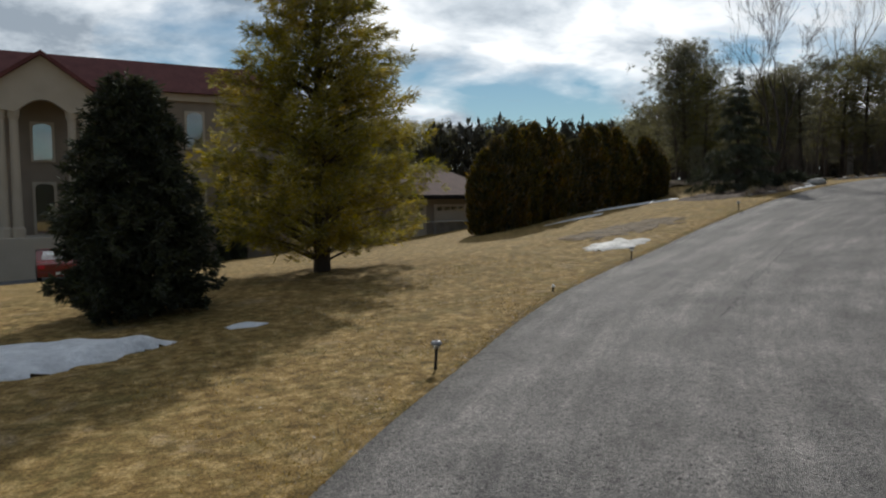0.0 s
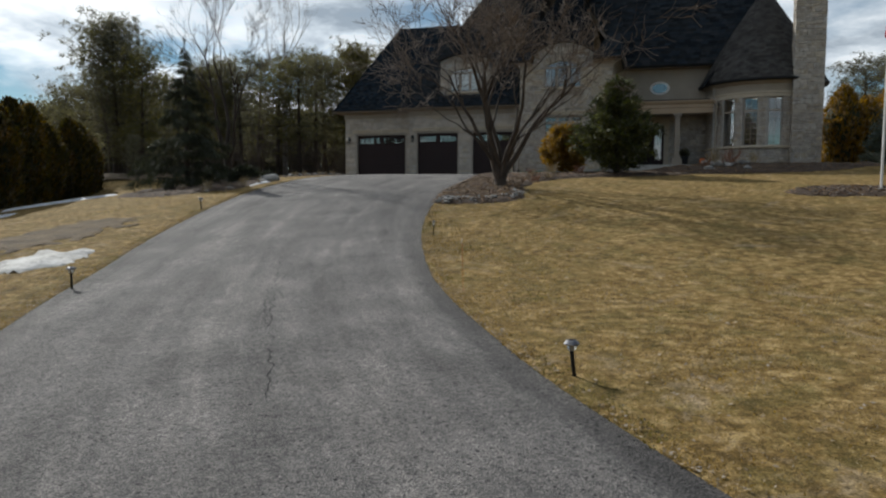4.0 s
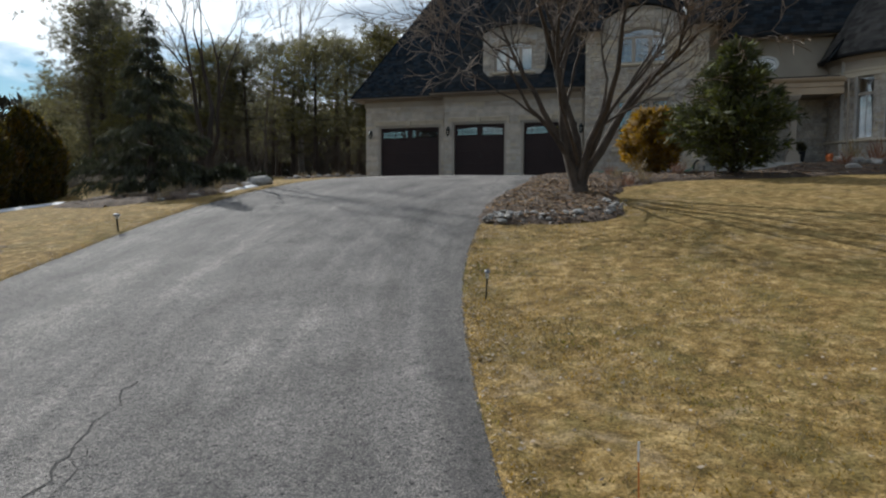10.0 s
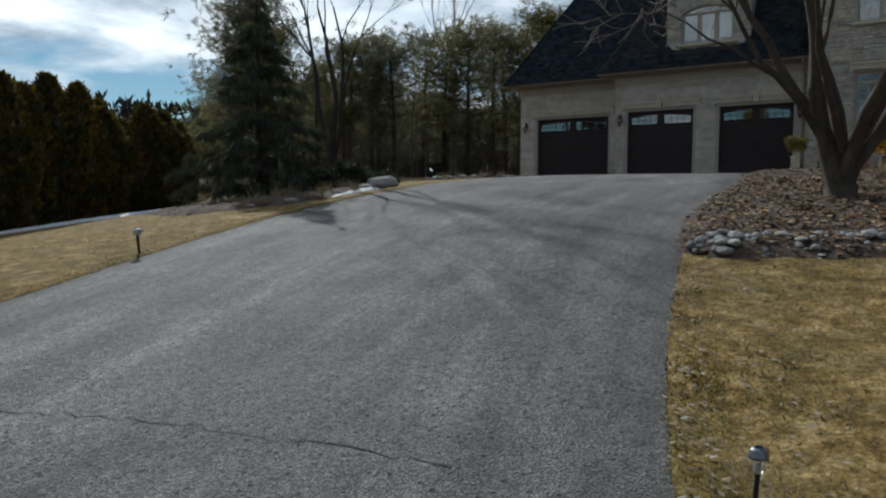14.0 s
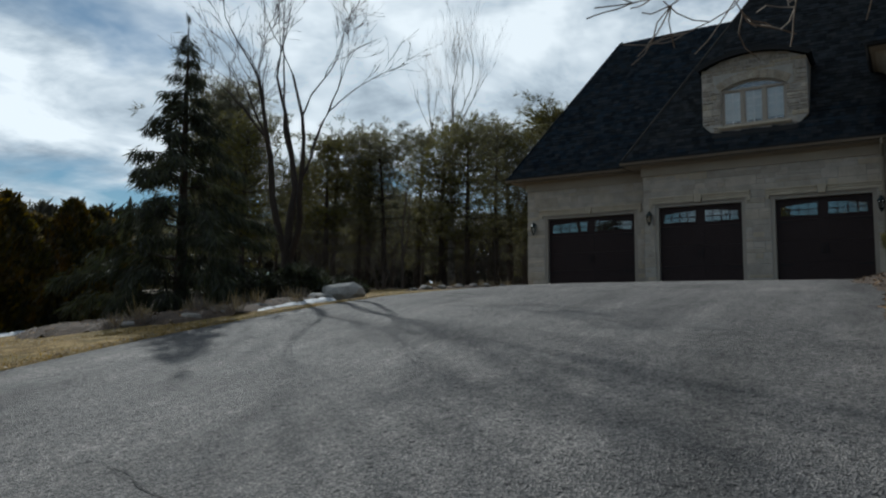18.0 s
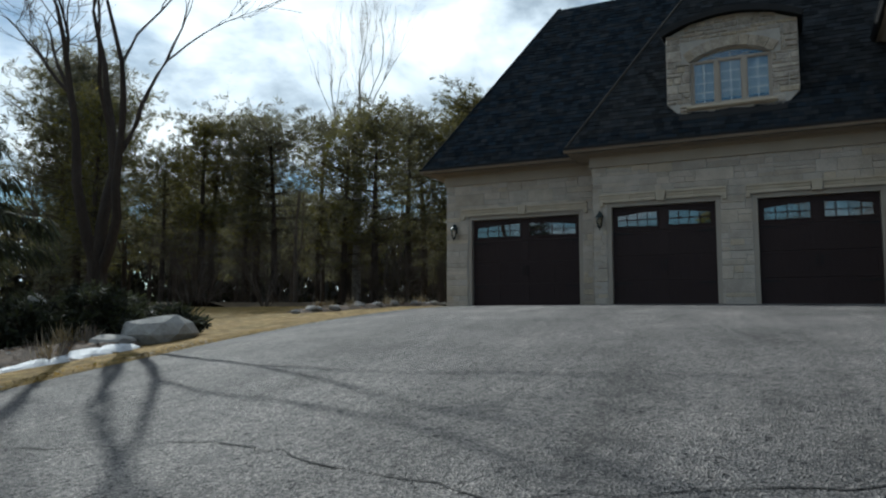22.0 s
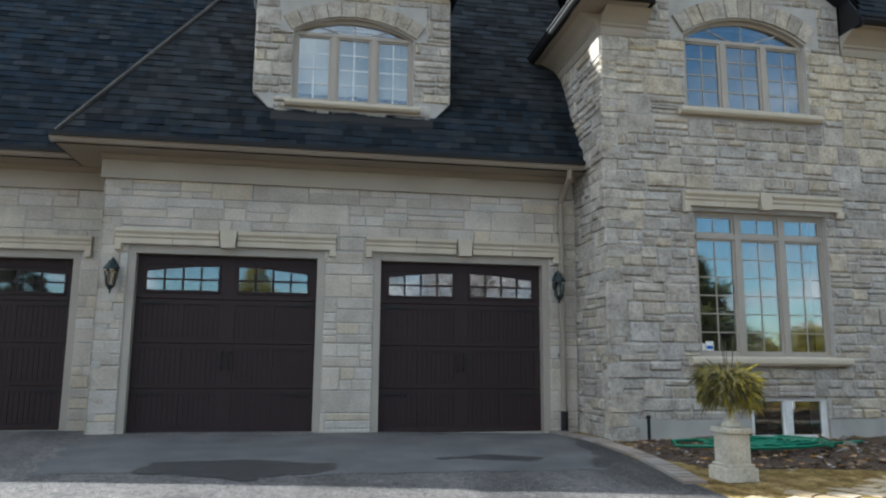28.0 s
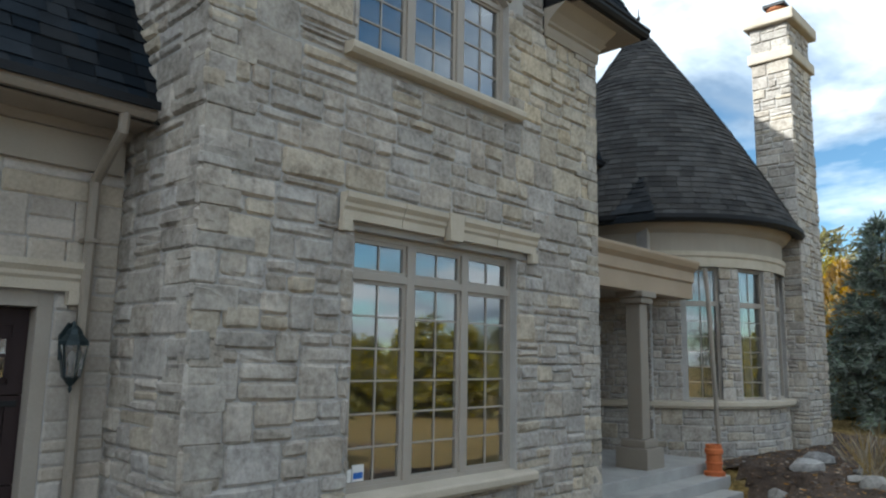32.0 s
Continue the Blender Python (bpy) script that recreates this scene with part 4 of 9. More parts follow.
def sill(owner, x, y0, y1, z0, z1, out=0.11):
    bm = prism([(x + 0.1, y0, z0), (x - out + 0.03, y0, z0), (x - out, y0, z0 + 0.035), (x - out, y0, z1 - 0.03), (x - out + 0.012, y0, z1 - 0.012), (x + 0.1, y0, z1 + 0.01)], (0, y1 - y0, 0))
    part("window_sill", bm, CAST, owner, "buff cast-stone window sill")


w1 = casement("window_1", TX, *UW, 3, 4, 2, "arched three-lite upper window reflecting blue sky", arch=0.33)
sill(w1, TX, UW[0] - 0.14, UW[1] + 0.14, UW[2] - 0.11, UW[2])
w2 = casement("window_2", TX, *LW, 3, 6, 2, "tall three-lite window with transoms reflecting trees and lawn", transom=0.36)
sill(w2, TX, LW[0] - 0.20, LW[1] + 0.18, LW[2] - 0.12, LW[2])
lintel(wall_tower, TX - 0.01, LW[0] - 0.24, LW[1] + 0.18, LW[3] + 0.06, key=0.22)
w3 = casement("window_3", TX + 0.02, *BW, 2, 1, 1, "white-framed basement window", frame_mat=WHITE, recess=0.04)


def voussoirs(owner, x, y0, y1, zs, zt, n, depth, material):
    a, b = arch_pts(y0, y1, zs, zt, n), arch_pts(y0, y1, zs, zt, n, depth)
    for i in range(n):
        (y, z), (q, r) = Vector(a[i]).lerp(a[i + 1], 0.03), Vector(a[i]).lerp(a[i + 1], 0.97)
        (s, t), (u, v) = Vector(b[i]).lerp(b[i + 1], 0.03), Vector(b[i]).lerp(b[i + 1], 0.97)
        d = RNG.uniform(0.03, 0.05)
        part("voussoir", prism([(x, y, z), (x, q, r), (x, u, v), (x, s, t)], (-d, 0, 0)), material, owner)


# arched wall dormer that breaks the tower eave
tower_gable = structure("wall_tower_gable", (TX, 9.27, TTOP), "arched limestone wall dormer over the upper window", "wall")
gy0, gy1 = 7.62, 10.92
rects = courses(gy0, gy1, TTOP, 9.75, [(UW[0], UW[1], TTOP - 1, 9.04), (8.0, 10.5, 9.0, 9.66)], RNG)
outer_arch = arch_pts(gy0, gy1, 9.72, 10.30, 12)
part("backing", prism([(TX + 0.019, gy1, TTOP)] + [(TX + 0.019, y, z) for y, z in outer_arch] + [(TX + 0.019, gy0, TTOP), (TX + 0.019, UW[0], TTOP), (TX + 0.019, UW[0], 9.03)] + [(TX + 0.019, y, z) for y, z in arch_pts(UW[0], UW[1], 9.03, 9.36, 10)[::-1]] + [(TX + 0.019, UW[1], TTOP)], (0.40, 0, 0)), MORTAR, tower_gable)
stones(tower_gable, rects, px(TX), STONE, RNG, near=lambda r: r[2], limit=120)
voussoirs(tower_gable, TX + 0.02, UW[0] - 0.02, UW[1] + 0.02, 9.06, 9.38, 11, 0.30, STONE)
rects = [r for r in courses(gy0 + 0.5, gy1 - 0.5, 9.75, 10.2, [(8.0, 10.5, 9.0, 9.72)], RNG) if all(abs(0.5 * (r[0] + r[1]) - y) > 0.16 or r[3] < z for y, z in outer_arch)]
stones(tower_gable, rects, px(TX), STONE, RNG)
cap = [(TX - 0.22, y, z) for y, z in arch_pts(gy0 - 0.05, gy1 + 0.05, 9.74, 10.33, 14)] 
cap2 = [(TX - 0.22, y, z) for y, z in arch_pts(gy0 - 0.05, gy1 + 0.05, 9.74, 10.33, 14, 0.12)]
part("barrel_roof", prism(cap + cap2[::-1], (3.2, 0, 0)), SHINGLE, tower_gable, "charcoal curved roof over the wall dormer")


# roofs
def shingled(owner, corners, row=0.145, wide=(0.22, 0.42), material=None, near=None, limit=0, lift=0.0):
    """Overlapping shingles on a flat convex slope; corners in world, the first two along the eave."""
    material = material or SHINGLE
    c = [Vector(p) for p in corners]
    ux = (c[1] - c[0]).normalized()
    nz = ux.cross((c[2] - c[0])).normalized()
    if nz.z < 0:
        nz = -nz
    uy = nz.cross(ux).normalized()
    if uy.z < 0:
        uy = -uy
    flat = [((p - c[0]).dot(ux), (p - c[0]).dot(uy)) for p in c]
    top = max(v for _, v in flat)
    verts, faces, made = [], [], 0
    v = 0.0
    k = 0
    items = []
    while v < top - 0.01:
        mid = min(v + row / 2, top - 0.001)
        xs = []
        for (a, b), (p, q) in zip(flat, flat[1:] + flat[:1]):
            if (b - mid) * (q - mid) < 0:
                xs.append(a + (p - a) * (mid - b) / (q - b))
        if len(xs) >= 2:
            lo, hi = min(xs), max(xs)
            u = lo - RNG.uniform(0, 0.1)
            while u < hi:
                w = RNG.uniform(*wide)
                items.append((max(u, lo), min(u + w, hi), v))
                u += w
        v += row
        k += 1
    if near:
        items.sort(key=lambda it: near(c[0] + ux * it[0] + uy * it[2]))
    for a, b, v in items:
        if b - a < 0.02:
            continue
        t = lift + RNG.choice((0.010, 0.014, 0.022))
        e = RNG.uniform(-0.006, 0.006)
        pts = []
        for u, vv, d in ((a + 0.003, v + e, t), (b - 0.003, v + e, t), (b - 0.003, v + row + 0.02, 0.004 + lift), (a + 0.003, v + row + 0.02, 0.004 + lift), (a + 0.003, v + e, -0.01), (b - 0.003, v + e, -0.01)):
            pts.append(c[0] + ux * u + uy * vv + nz * d)
        fs = [(0, 1, 2, 3), (4, 5, 1, 0)]
        if near and made < limit:
            raw("shingle", pts, fs, material, owner)
            made += 1
        else:
            n = len(verts)
            verts += pts
            faces += [tuple(i + n for i in f) for f in fs]
    if verts:
        tagged(raw("shingles", [tuple(p) for p in verts], faces, material, owner), kind="stuff")


def deck(owner, corners, thick=0.12):
    c = [Vector(p) for p in corners]
    part("roof_deck", prism([p - Vector((0, 0, 0.015)) for p in c], (0, 0, -thick)), FASCIA, owner)


PITCH = 1.70
EX, EBX = FX - 0.50, BX - 0.52  # eave lines
roof_garage = structure("roof_garage", (49, 17, EAVE), "steep charcoal shingle roof over the garage", "roof")
RZ = EAVE + 0.14
hx = 3.3
bay_eave_z = RZ
R_B = [(EBX, 23.86, RZ), (EBX, 14.6, RZ), (EBX + hx, 14.6, RZ + hx * PITCH), (EBX + hx, 23.86 - hx, RZ + hx * PITCH)]
R_L = [(EBX, 23.86, RZ), (60.5, 23.86, RZ), (60.5, 23.86 - hx, RZ + hx * PITCH), (EBX + hx, 23.86 - hx, RZ + hx * PITCH)]
bx = 4.3
R_M = [(EX, 19.2, RZ), (EX, 11.2, RZ), (EX + bx, 11.2, RZ + bx * PITCH), (EX + bx, 19.2 - bx, RZ + bx * PITCH)]
R_H = [(EX, 19.2, RZ), (EX + 1.2, 19.2, RZ), (EX + bx + 5, 19.2 - bx, RZ + bx * PITCH), (EX + bx, 19.2 - bx, RZ + bx * PITCH)]
for r in (R_B, R_L, R_M, R_H):
    deck(roof_garage, r)
R_T = [(EBX + hx, 23.86 - hx, RZ + hx * PITCH - 0.05), (EBX + hx, 8, RZ + hx * PITCH - 0.05), (60.5, 8, RZ + hx * PITCH - 0.3), (60.5, 23.86 - hx, RZ + hx * PITCH - 0.3)]
deck(roof_garage, R_T)
deck(roof_garage, [(EX + bx, 19.2 - bx, RZ + bx * PITCH), (EX + bx, 8, RZ + bx * PITCH), (58, 8, RZ + bx * PITCH - 0.4), (58, 19.2 - bx, RZ + bx * PITCH - 0.4)])
shingled(roof_garage, R_B, near=lambda p: p.z, limit=60, wide=(0.13, 0.32))
shingled(roof_garage, [R_L[0], (52, 23.86, RZ), (52, 23.86 - hx, RZ + hx * PITCH), R_L[3]], row=0.2, wide=(0.4, 0.7))
shingled(roof_garage, R_M, near=lambda p: p.z + 0.15 * abs(p.y - 12.5), limit=240, wide=(0.13, 0.32))
shingled(roof_garage, R_H, row=0.15)
for a, b in ((R_B[0], R_B[3]), (R_M[0], R_M[3])):
    part("hip_cap", tube([Vector(a) + Vector((0.0, 0, 0.03)), Vector(b) + Vector((0, 0, 0.03))], 0.035, 6), SHINGLE if a == R_B[0] else WEATHERED, roof_garage)


def gutter(owner, pts, label="black metal eaves trough", material=None):
    """A K-style trough along a run, open on top."""
    bm = bmesh.new()
    prof = [(0.0, 0.0), (-0.07, 0.0), (-0.10, 0.04), (-0.10, 0.075), (-0.12, 0.09), (-0.12, 0.11), (-0.108, 0.11), (-0.088, 0.08), (-0.088, 0.045), (-0.06, 0.012), (-0.012, 0.012), (-0.012, 0.11), (0.0, 0.11)]
    a, b = Vector(pts[0]), Vector(pts[1])
    d = (b - a).normalized()
    out = Vector((d.y, -d.x, 0))
    prism([a - out * p + Vector((0, 0, q)) for p, q in prof], b - a, bm)
    part("gutter", bm, material or FASCIA, owner, label)


gutter(roof_garage, [(EX + 0.02, 19.24, EAVE + 0.02), (EX + 0.02, 11.66, EAVE + 0.02)], "taupe metal eaves trough", SOFFIT)
gutter(roof_garage, [(EBX + 0.02, 23.92, EAVE + 0.02), (EBX + 0.02, 19.2, EAVE + 0.02)], "taupe metal eaves trough", SOFFIT)
gutter(roof_garage, [(60, 23.84, EAVE + 0.02), (EBX - 0.06, 23.84, EAVE + 0.02)], "taupe metal eaves trough", SOFFIT)
part("soffit", box(EX + 0.02, FX + 0.36, 11.64, 19.18, EAVE - 0.0, EAVE + 0.02), SOFFIT, roof_garage, "taupe soffit")
part("soffit", box(FX + 0.36, EBX + 0.5, 18.7, 19.18, EAVE + 0.001, EAVE + 0.021), SOFFIT, roof_garage)
part("soffit", box(EBX + 0.02, BX + 0.38, 19.2, 23.84, EAVE - 0.0, EAVE + 0.02), SOFFIT, roof_garage)
part("soffit", box(BX + 0.38, 60, 23.0, 23.84, EAVE - 0.0, EAVE + 0.02), SOFFIT, roof_garage)

part("drip_edge", box(EX - 0.125, EX - 0.104, 11.66, 19.24, EAVE + 0.085, EAVE + 0.15), FASCIA, roof_garage, "black drip edge")
part("drip_edge", box(EBX - 0.125, EBX - 0.104, 19.26, 23.92, EAVE + 0.085, EAVE + 0.15), FASCIA, roof_garage)

# garage dormer
DX = 45.72
dy0, dy1, dzb, dzs, dzt = 13.67, 16.67, 7.73, 9.80, 10.17
DW = (14.25, 16.1, 7.98, 9.36)
dormer = structure("garage_dormer", (DX, 15.15, dzb), "limestone dormer with a segmental-arched roof", "dormer")
part("backing", prism([(DX + 0.019, dy1, dzb + 0.36), (DX + 0.019, dy1, dzs), (DX + 0.019, DW[1], dzs), (DX + 0.019, DW[1], dzb), (DX + 0.019, dy1 - 0.34, dzb)], (0.4, 0, 0)), MORTAR, dormer)
part("backing", prism([(DX + 0.019, dy0, dzb + 0.36), (DX + 0.019, dy0, dzs), (DX + 0.019, DW[0], dzs), (DX + 0.019, DW[0], dzb), (DX + 0.019, dy0 + 0.34, dzb)], (0.4, 0, 0)), MORTAR, dormer)
part("backing", prism([(DX + 0.019, y, z) for y, z in arch_pts(DW[0], DW[1], 9.10, DW[3], 10)] + [(DX + 0.019, DW[0], dzs)] + [(DX + 0.019, y, z) for y, z in arch_pts(dy0, dy1, dzs, dzt, 12)[::-1]] + [(DX + 0.019, DW[1], dzs)], (0.4, 0, 0)), MORTAR, dormer)
part("backing", box(DX + 0.019, DX + 0.43, DW[0], DW[1], dzb, DW[2]), MORTAR, dormer)
dholes = [(DW[0], DW[1], DW[2] - 0.12, 9.12), (14.05, 16.3, 9.08, 9.64)]
rects = courses(dy0, dy1, dzb + 0.34, dzs + 0.05, dholes, RNG, group=0.27) + courses(dy0 + 0.3, dy1 - 0.3, dzb, dzb + 0.30, [(DW[0], DW[1], dzb + 0.12, 9)], RNG, group=0.27)
stones(dormer, rects, px(DX), STONE, RNG, near=lambda r: r[2], limit=140)
rects = [r for r in courses(dy0 + 0.45, dy1 - 0.45, dzs + 0.05, dzt - 0.06, [], RNG) if abs(0.5 * (r[0] + r[1]) - 15.17) < 0.95]
stones(dormer, rects, px(DX), STONE, RNG)
voussoirs(dormer, DX + 0.02, DW[0] - 0.04, DW[1] + 0.04, 9.10, 9.38, 10, 0.25, STONE)
dcap, dcap2 = arch_pts(dy0 - 0.08, dy1 + 0.08, dzs, dzt, 14), arch_pts(dy0 - 0.08, dy1 + 0.08, dzs, dzt, 14, 0.11)
part("curved_roof", prism([(DX - 0.16, y, z) for y, z in dcap] + [(DX - 0.16, y, z) for y, z in dcap2[::-1]], (2.6, 0, 0)), SHINGLE, dormer, "charcoal curved dormer roof")
part("roof_edge", prism([(DX - 0.2, y, z) for y, z in arch_pts(dy0 - 0.1, dy1 + 0.1, dzs, dzt, 14, -0.01)] + [(DX - 0.2, y, z) for y, z in arch_pts(dy0 - 0.1, dy1 + 0.1, dzs, dzt, 14, 0.13)[::-1]], (0.05, 0, 0)), FASCIA, dormer)
for y in (dy0 - 0.0, dy1 - 0.12):
    part("cheek", box(DX + 0.43, DX + 1.6, y, y + 0.12, dzb, dzs + 0.04), STUCCO, dormer)
w4 = casement("window_4", DX, DW[0], DW[1], DW[2], DW[3], 3, 4, 2, "arched dormer window with closed sheer curtains", arch=0.23, curtain=True, back=0.35)
sill(w4, DX, DW[0] - 0.1, DW[1] + 0.1, DW[2] - 0.10, DW[2], 0.09)
sl = lambda x: RZ + (x - EX) * PITCH
for p, q in (((dy0 + 0.28, dzb + 0.0), (dy1 - 0.28, dzb + 0.0)), ((dy0 - 0.02, dzb + 0.40), (dy0 + 0.30, dzb + 0.02)), ((dy1 + 0.02, dzb + 0.40), (dy1 - 0.30, dzb + 0.02))):
    bm = bmesh.new()
    vs = []
    for y, z in (p, q):
        xs = EX + (z - RZ) / PITCH
        vs.append([(DX - 0.035, y, sl(DX - 0.035) + 0.05 if z < dzb + 0.1 else z + 0.02), (DX - 0.12, y, sl(DX - 0.12) + 0.035), (DX - 0.12, y, sl(DX - 0.12) - 0.03), (DX + 0.02, y, sl(DX) - 0.03)])
    if abs(p[1] - q[1]) < 0.01:
        prism(vs[0], (0, q[0] - p[0], 0), bm)
        part("apron_flashing", bm, FASCIA, dormer)
    else:
        bm.free()

# tower roof
OV = 0.42
roof_tower = structure("roof_tower", (47, 9, 8.9), "steep charcoal hip roof of the tower", "roof")
ez = 9.39
ty0, ty1, tx0 = TY0 - OV, TY1 + OV, TX - OV
th = (ty1 - ty0) / 2
tc = (ty0 + ty1) / 2
apexz = ez + th * PITCH
T_F = [(tx0, ty1, ez), (tx0, ty0, ez), (tx0 + th, tc, apexz)]
T_L = [(tx0, ty1, ez), (tx0 + th, tc, apexz), (tx0 + th + 6, tc, apexz), (tx0 + 7, ty1, ez)]
T_R = [(tx0, ty0, ez), (tx0 + th, tc, apexz), (tx0 + th + 6, tc, apexz), (tx0 + 7, ty0, ez)]
# the front slope is cut where the wall dormer stands
for a, b in ((ty1, gy1 + 0.02), (gy0 - 0.02, ty0)):
    pc = [(tx0, a, ez), (tx0, b, ez)]
    lim = th - abs(b - tc)
    k = abs(b - a)
    pc += [(tx0 + k, b, ez + k * PITCH)]
    deck(roof_tower, pc)
    shingled(roof_tower, pc, near=lambda p: p.z, limit=20)
kk = ty1 - gy1
mid = [(TX + 0.02, gy1, ez + OV * PITCH), (TX + 0.02, gy0, ez + OV * PITCH), (tx0 + kk, gy0, ez + kk * PITCH), (tx0 + th, tc, apexz), (tx0 + kk, gy1, ez + kk * PITCH)]
deck(roof_tower, mid)
shingled(roof_tower, mid, row=0.2)
for y in (gy0 - 0.04, gy1 + 0.02):
    part("eave_return", prism([(tx0, y, ez - 0.14), (TX, y, ez - 0.14), (TX, y, ez + OV * PITCH), (tx0, y, ez + 0.02)], (0, 0.02, 0)), FASCIA, roof_tower)
for y in (gy0, gy1 - 0.12):
    part("dormer_cheek", box(TX + 0.43, TX + 2.2, y, y + 0.12, TTOP, 9.76), STUCCO, tower_gable)
for r in (T_L, T_R):
    deck(roof_tower, r)
shingled(roof_tower, [T_L[0], T_L[3], T_L[2], T_L[1]])
shingled(roof_tower, [T_R[0], T_R[3], T_R[2], T_R[1]])
gutter(roof_tower, [(tx0 + 0.02, ty1 + 0.05, ez - 0.14), (tx0 + 0.02, gy1 + 0.05, ez - 0.14)])
gutter(roof_tower, [(tx0 + 0.02, gy0 - 0.05, ez - 0.14), (tx0 + 0.02, ty0 - 0.05, ez - 0.14)])
gutter(roof_tower, [(tx0 + 6.8, ty1 - 0.02, ez - 0.14), (tx0 - 0.06, ty1 - 0.02, ez - 0.14)])
gutter(roof_tower, [(tx0 - 0.06, ty0 + 0.02, ez - 0.14), (tx0 + 6.8, ty0 + 0.02, ez - 0.14)])
# bedmould: a raking band from the wall out to the eave
for a, b in ((ty1, gy1 + 0.1), (gy0 - 0.1, ty0)):
    part("soffit", box(tx0 + 0.02, TX + 0.1, min(a, b), max(a, b), ez - 0.16, ez - 0.13), SOFFIT, roof_tower, "taupe soffit")
part("soffit", box(TX + 0.1, tx0 + 6.5, TY1 - 0.1, ty1 - 0.02, ez - 0.161, ez - 0.131), SOFFIT, roof_tower)
part("soffit", box(TX + 0.1, tx0 + 6.5, ty0 + 0.02, TY0 + 0.1, ez - 0.161, ez - 0.131), SOFFIT, roof_tower)


def bedmould(owner, p0, p1, out):
    p0, p1, out = Vector(p0), Vector(p1), Vector(out)
    prof = [(0.0, -0.33), (0.025, -0.33), (0.04, -0.27), (0.04, -0.21), (0.07, -0.19), (0.07, -0.16), (0.16, -0.08), (0.30, 0.0), (0.0, 0.0)]
    part("crown_moulding", prism([p0 + out * a + Vector((0, 0, b)) for a, b in prof], p1 - p0), STUCCO, owner, "beige cove moulding under the eave")


bedmould(roof_tower, (TX, gy1, ez - 0.16), (TX, TY1 + 0.02, ez - 0.16), (-1, 0, 0))
bedmould(roof_tower, (TX, TY0 - 0.02, ez - 0.16), (TX, gy0, ez - 0.16), (-1, 0, 0))
bedmould(roof_tower, (TX - 0.0, TY1 + 0.0, ez - 0.16), (50, TY1 + 0.0, ez - 0.16), (0, 1, 0))
bedmould(roof_tower, (TX - 0.0, TY0 - 0.0, ez - 0.16), (48.4, TY0 - 0.0, ez - 0.16), (0, -1, 0))

# main block, porch, turret, chimney
MX = 48.35
wall_main = structure("wall_main", (MX, 3, 3.0), "stucco and limestone front wall over the porch", "wall")
OVAL = (3.6, 4.5, 7.85, 8.45)
DOOR = (3.7, 5.2, 3.62, 6.1)
part("upper_wall", wall_slab(MX, MX + 0.35, -1.0, TY0 + 0.03, 6.9, 9.26, [OVAL]), STUCCO, wall_main, "smooth beige stucco wall")
part("backing", wall_slab(MX + 0.019, MX + 0.38, -1.0, TY0 + 0.03, 2.9, 6.9, [DOOR]), MORTAR, wall_main)
stones(wall_main, courses(-1.0, TY0, 3.0, 6.9, [(DOOR[0] - 0.25, DOOR[1] + 0.25, 3, DOOR[3] + 0.25)], RNG, group=0.34), px(MX), STONE, RNG, near=lambda r: -r[0], limit=60)
oval = structure("window_5", (MX, 4.05, 7.85), "small oval window with a pale surround", "window")
ring = [(4.05 + 0.45 * math.cos(a), 8.15 + 0.3 * math.sin(a)) for a in np.linspace(0, 2 * math.pi, 25)[:-1]]
bm = bmesh.new()
for i in range(24):
    (a, b), (c, d) = ring[i], ring[(i + 1) % 24]
    e = lambda y, z, k: (MX - 0.05, 4.05 + (y - 4.05) * k, 8.15 + (z - 8.15) * k)
    prism([e(a, b, 1.25), e(c, d, 1.25), e(c, d, 0.95), e(a, b, 0.95)], (0.12, 0, 0), bm)
part("window_frame", bm, WHITE, oval, "pale oval surround")
part("glass_pane", prism([(MX + 0.02, y, z) for y, z in ring], (0.01, 0, 0)), GLASS, oval)
part("room_back", box(MX + 0.3, MX + 0.33, 3.4, 4.7, 7.7, 8.6), ROOM, oval)
entry = structure("door_4", (MX, 4.45, DOOR[2]), "dark front door with glass and stone surround", "door")
for a, b in ((DOOR[0], 4.42), (4.48, DOOR[1])):
    leaf = part("door_leaf", wall_slab(MX + 0.12, MX + 0.17, a + 0.05, b - 0.03, DOOR[2] + 0.02, DOOR[3] - 0.06, [(a + 0.18, b - 0.16, DOOR[2] + 0.35, DOOR[3] - 0.35)]), DOORBR, entry)
    part("glass_pane", box(MX + 0.14, MX + 0.146, a + 0.18, b - 0.16, DOOR[2] + 0.35, DOOR[3] - 0.35), GLASS, leaf)
    part("handle", box(MX + 0.06, MX + 0.09, (b - 0.1 if a < 4 else a + 0.09), (b - 0.07 if a < 4 else a + 0.12), DOOR[2] + 0.9, DOOR[2] + 1.25, 0.008), IRON, leaf)
bm = bmesh.new()
for q in ((DOOR[0] - 0.25, DOOR[0] + 0.04, DOOR[2], DOOR[3] + 0.25), (DOOR[1] - 0.04, DOOR[1] + 0.25, DOOR[2], DOOR[3] + 0.25), (DOOR[0] + 0.04, DOOR[1] - 0.04, DOOR[3] - 0.05, DOOR[3] + 0.25)):
    box(MX - 0.04, MX + 0.2, *q, bm=bm)
part("door_surround", bm, CAST, entry)
part("room_back", box(MX + 0.34, MX + 0.37, DOOR[0], DOOR[1], DOOR[2], DOOR[3]), ROOM, entry)

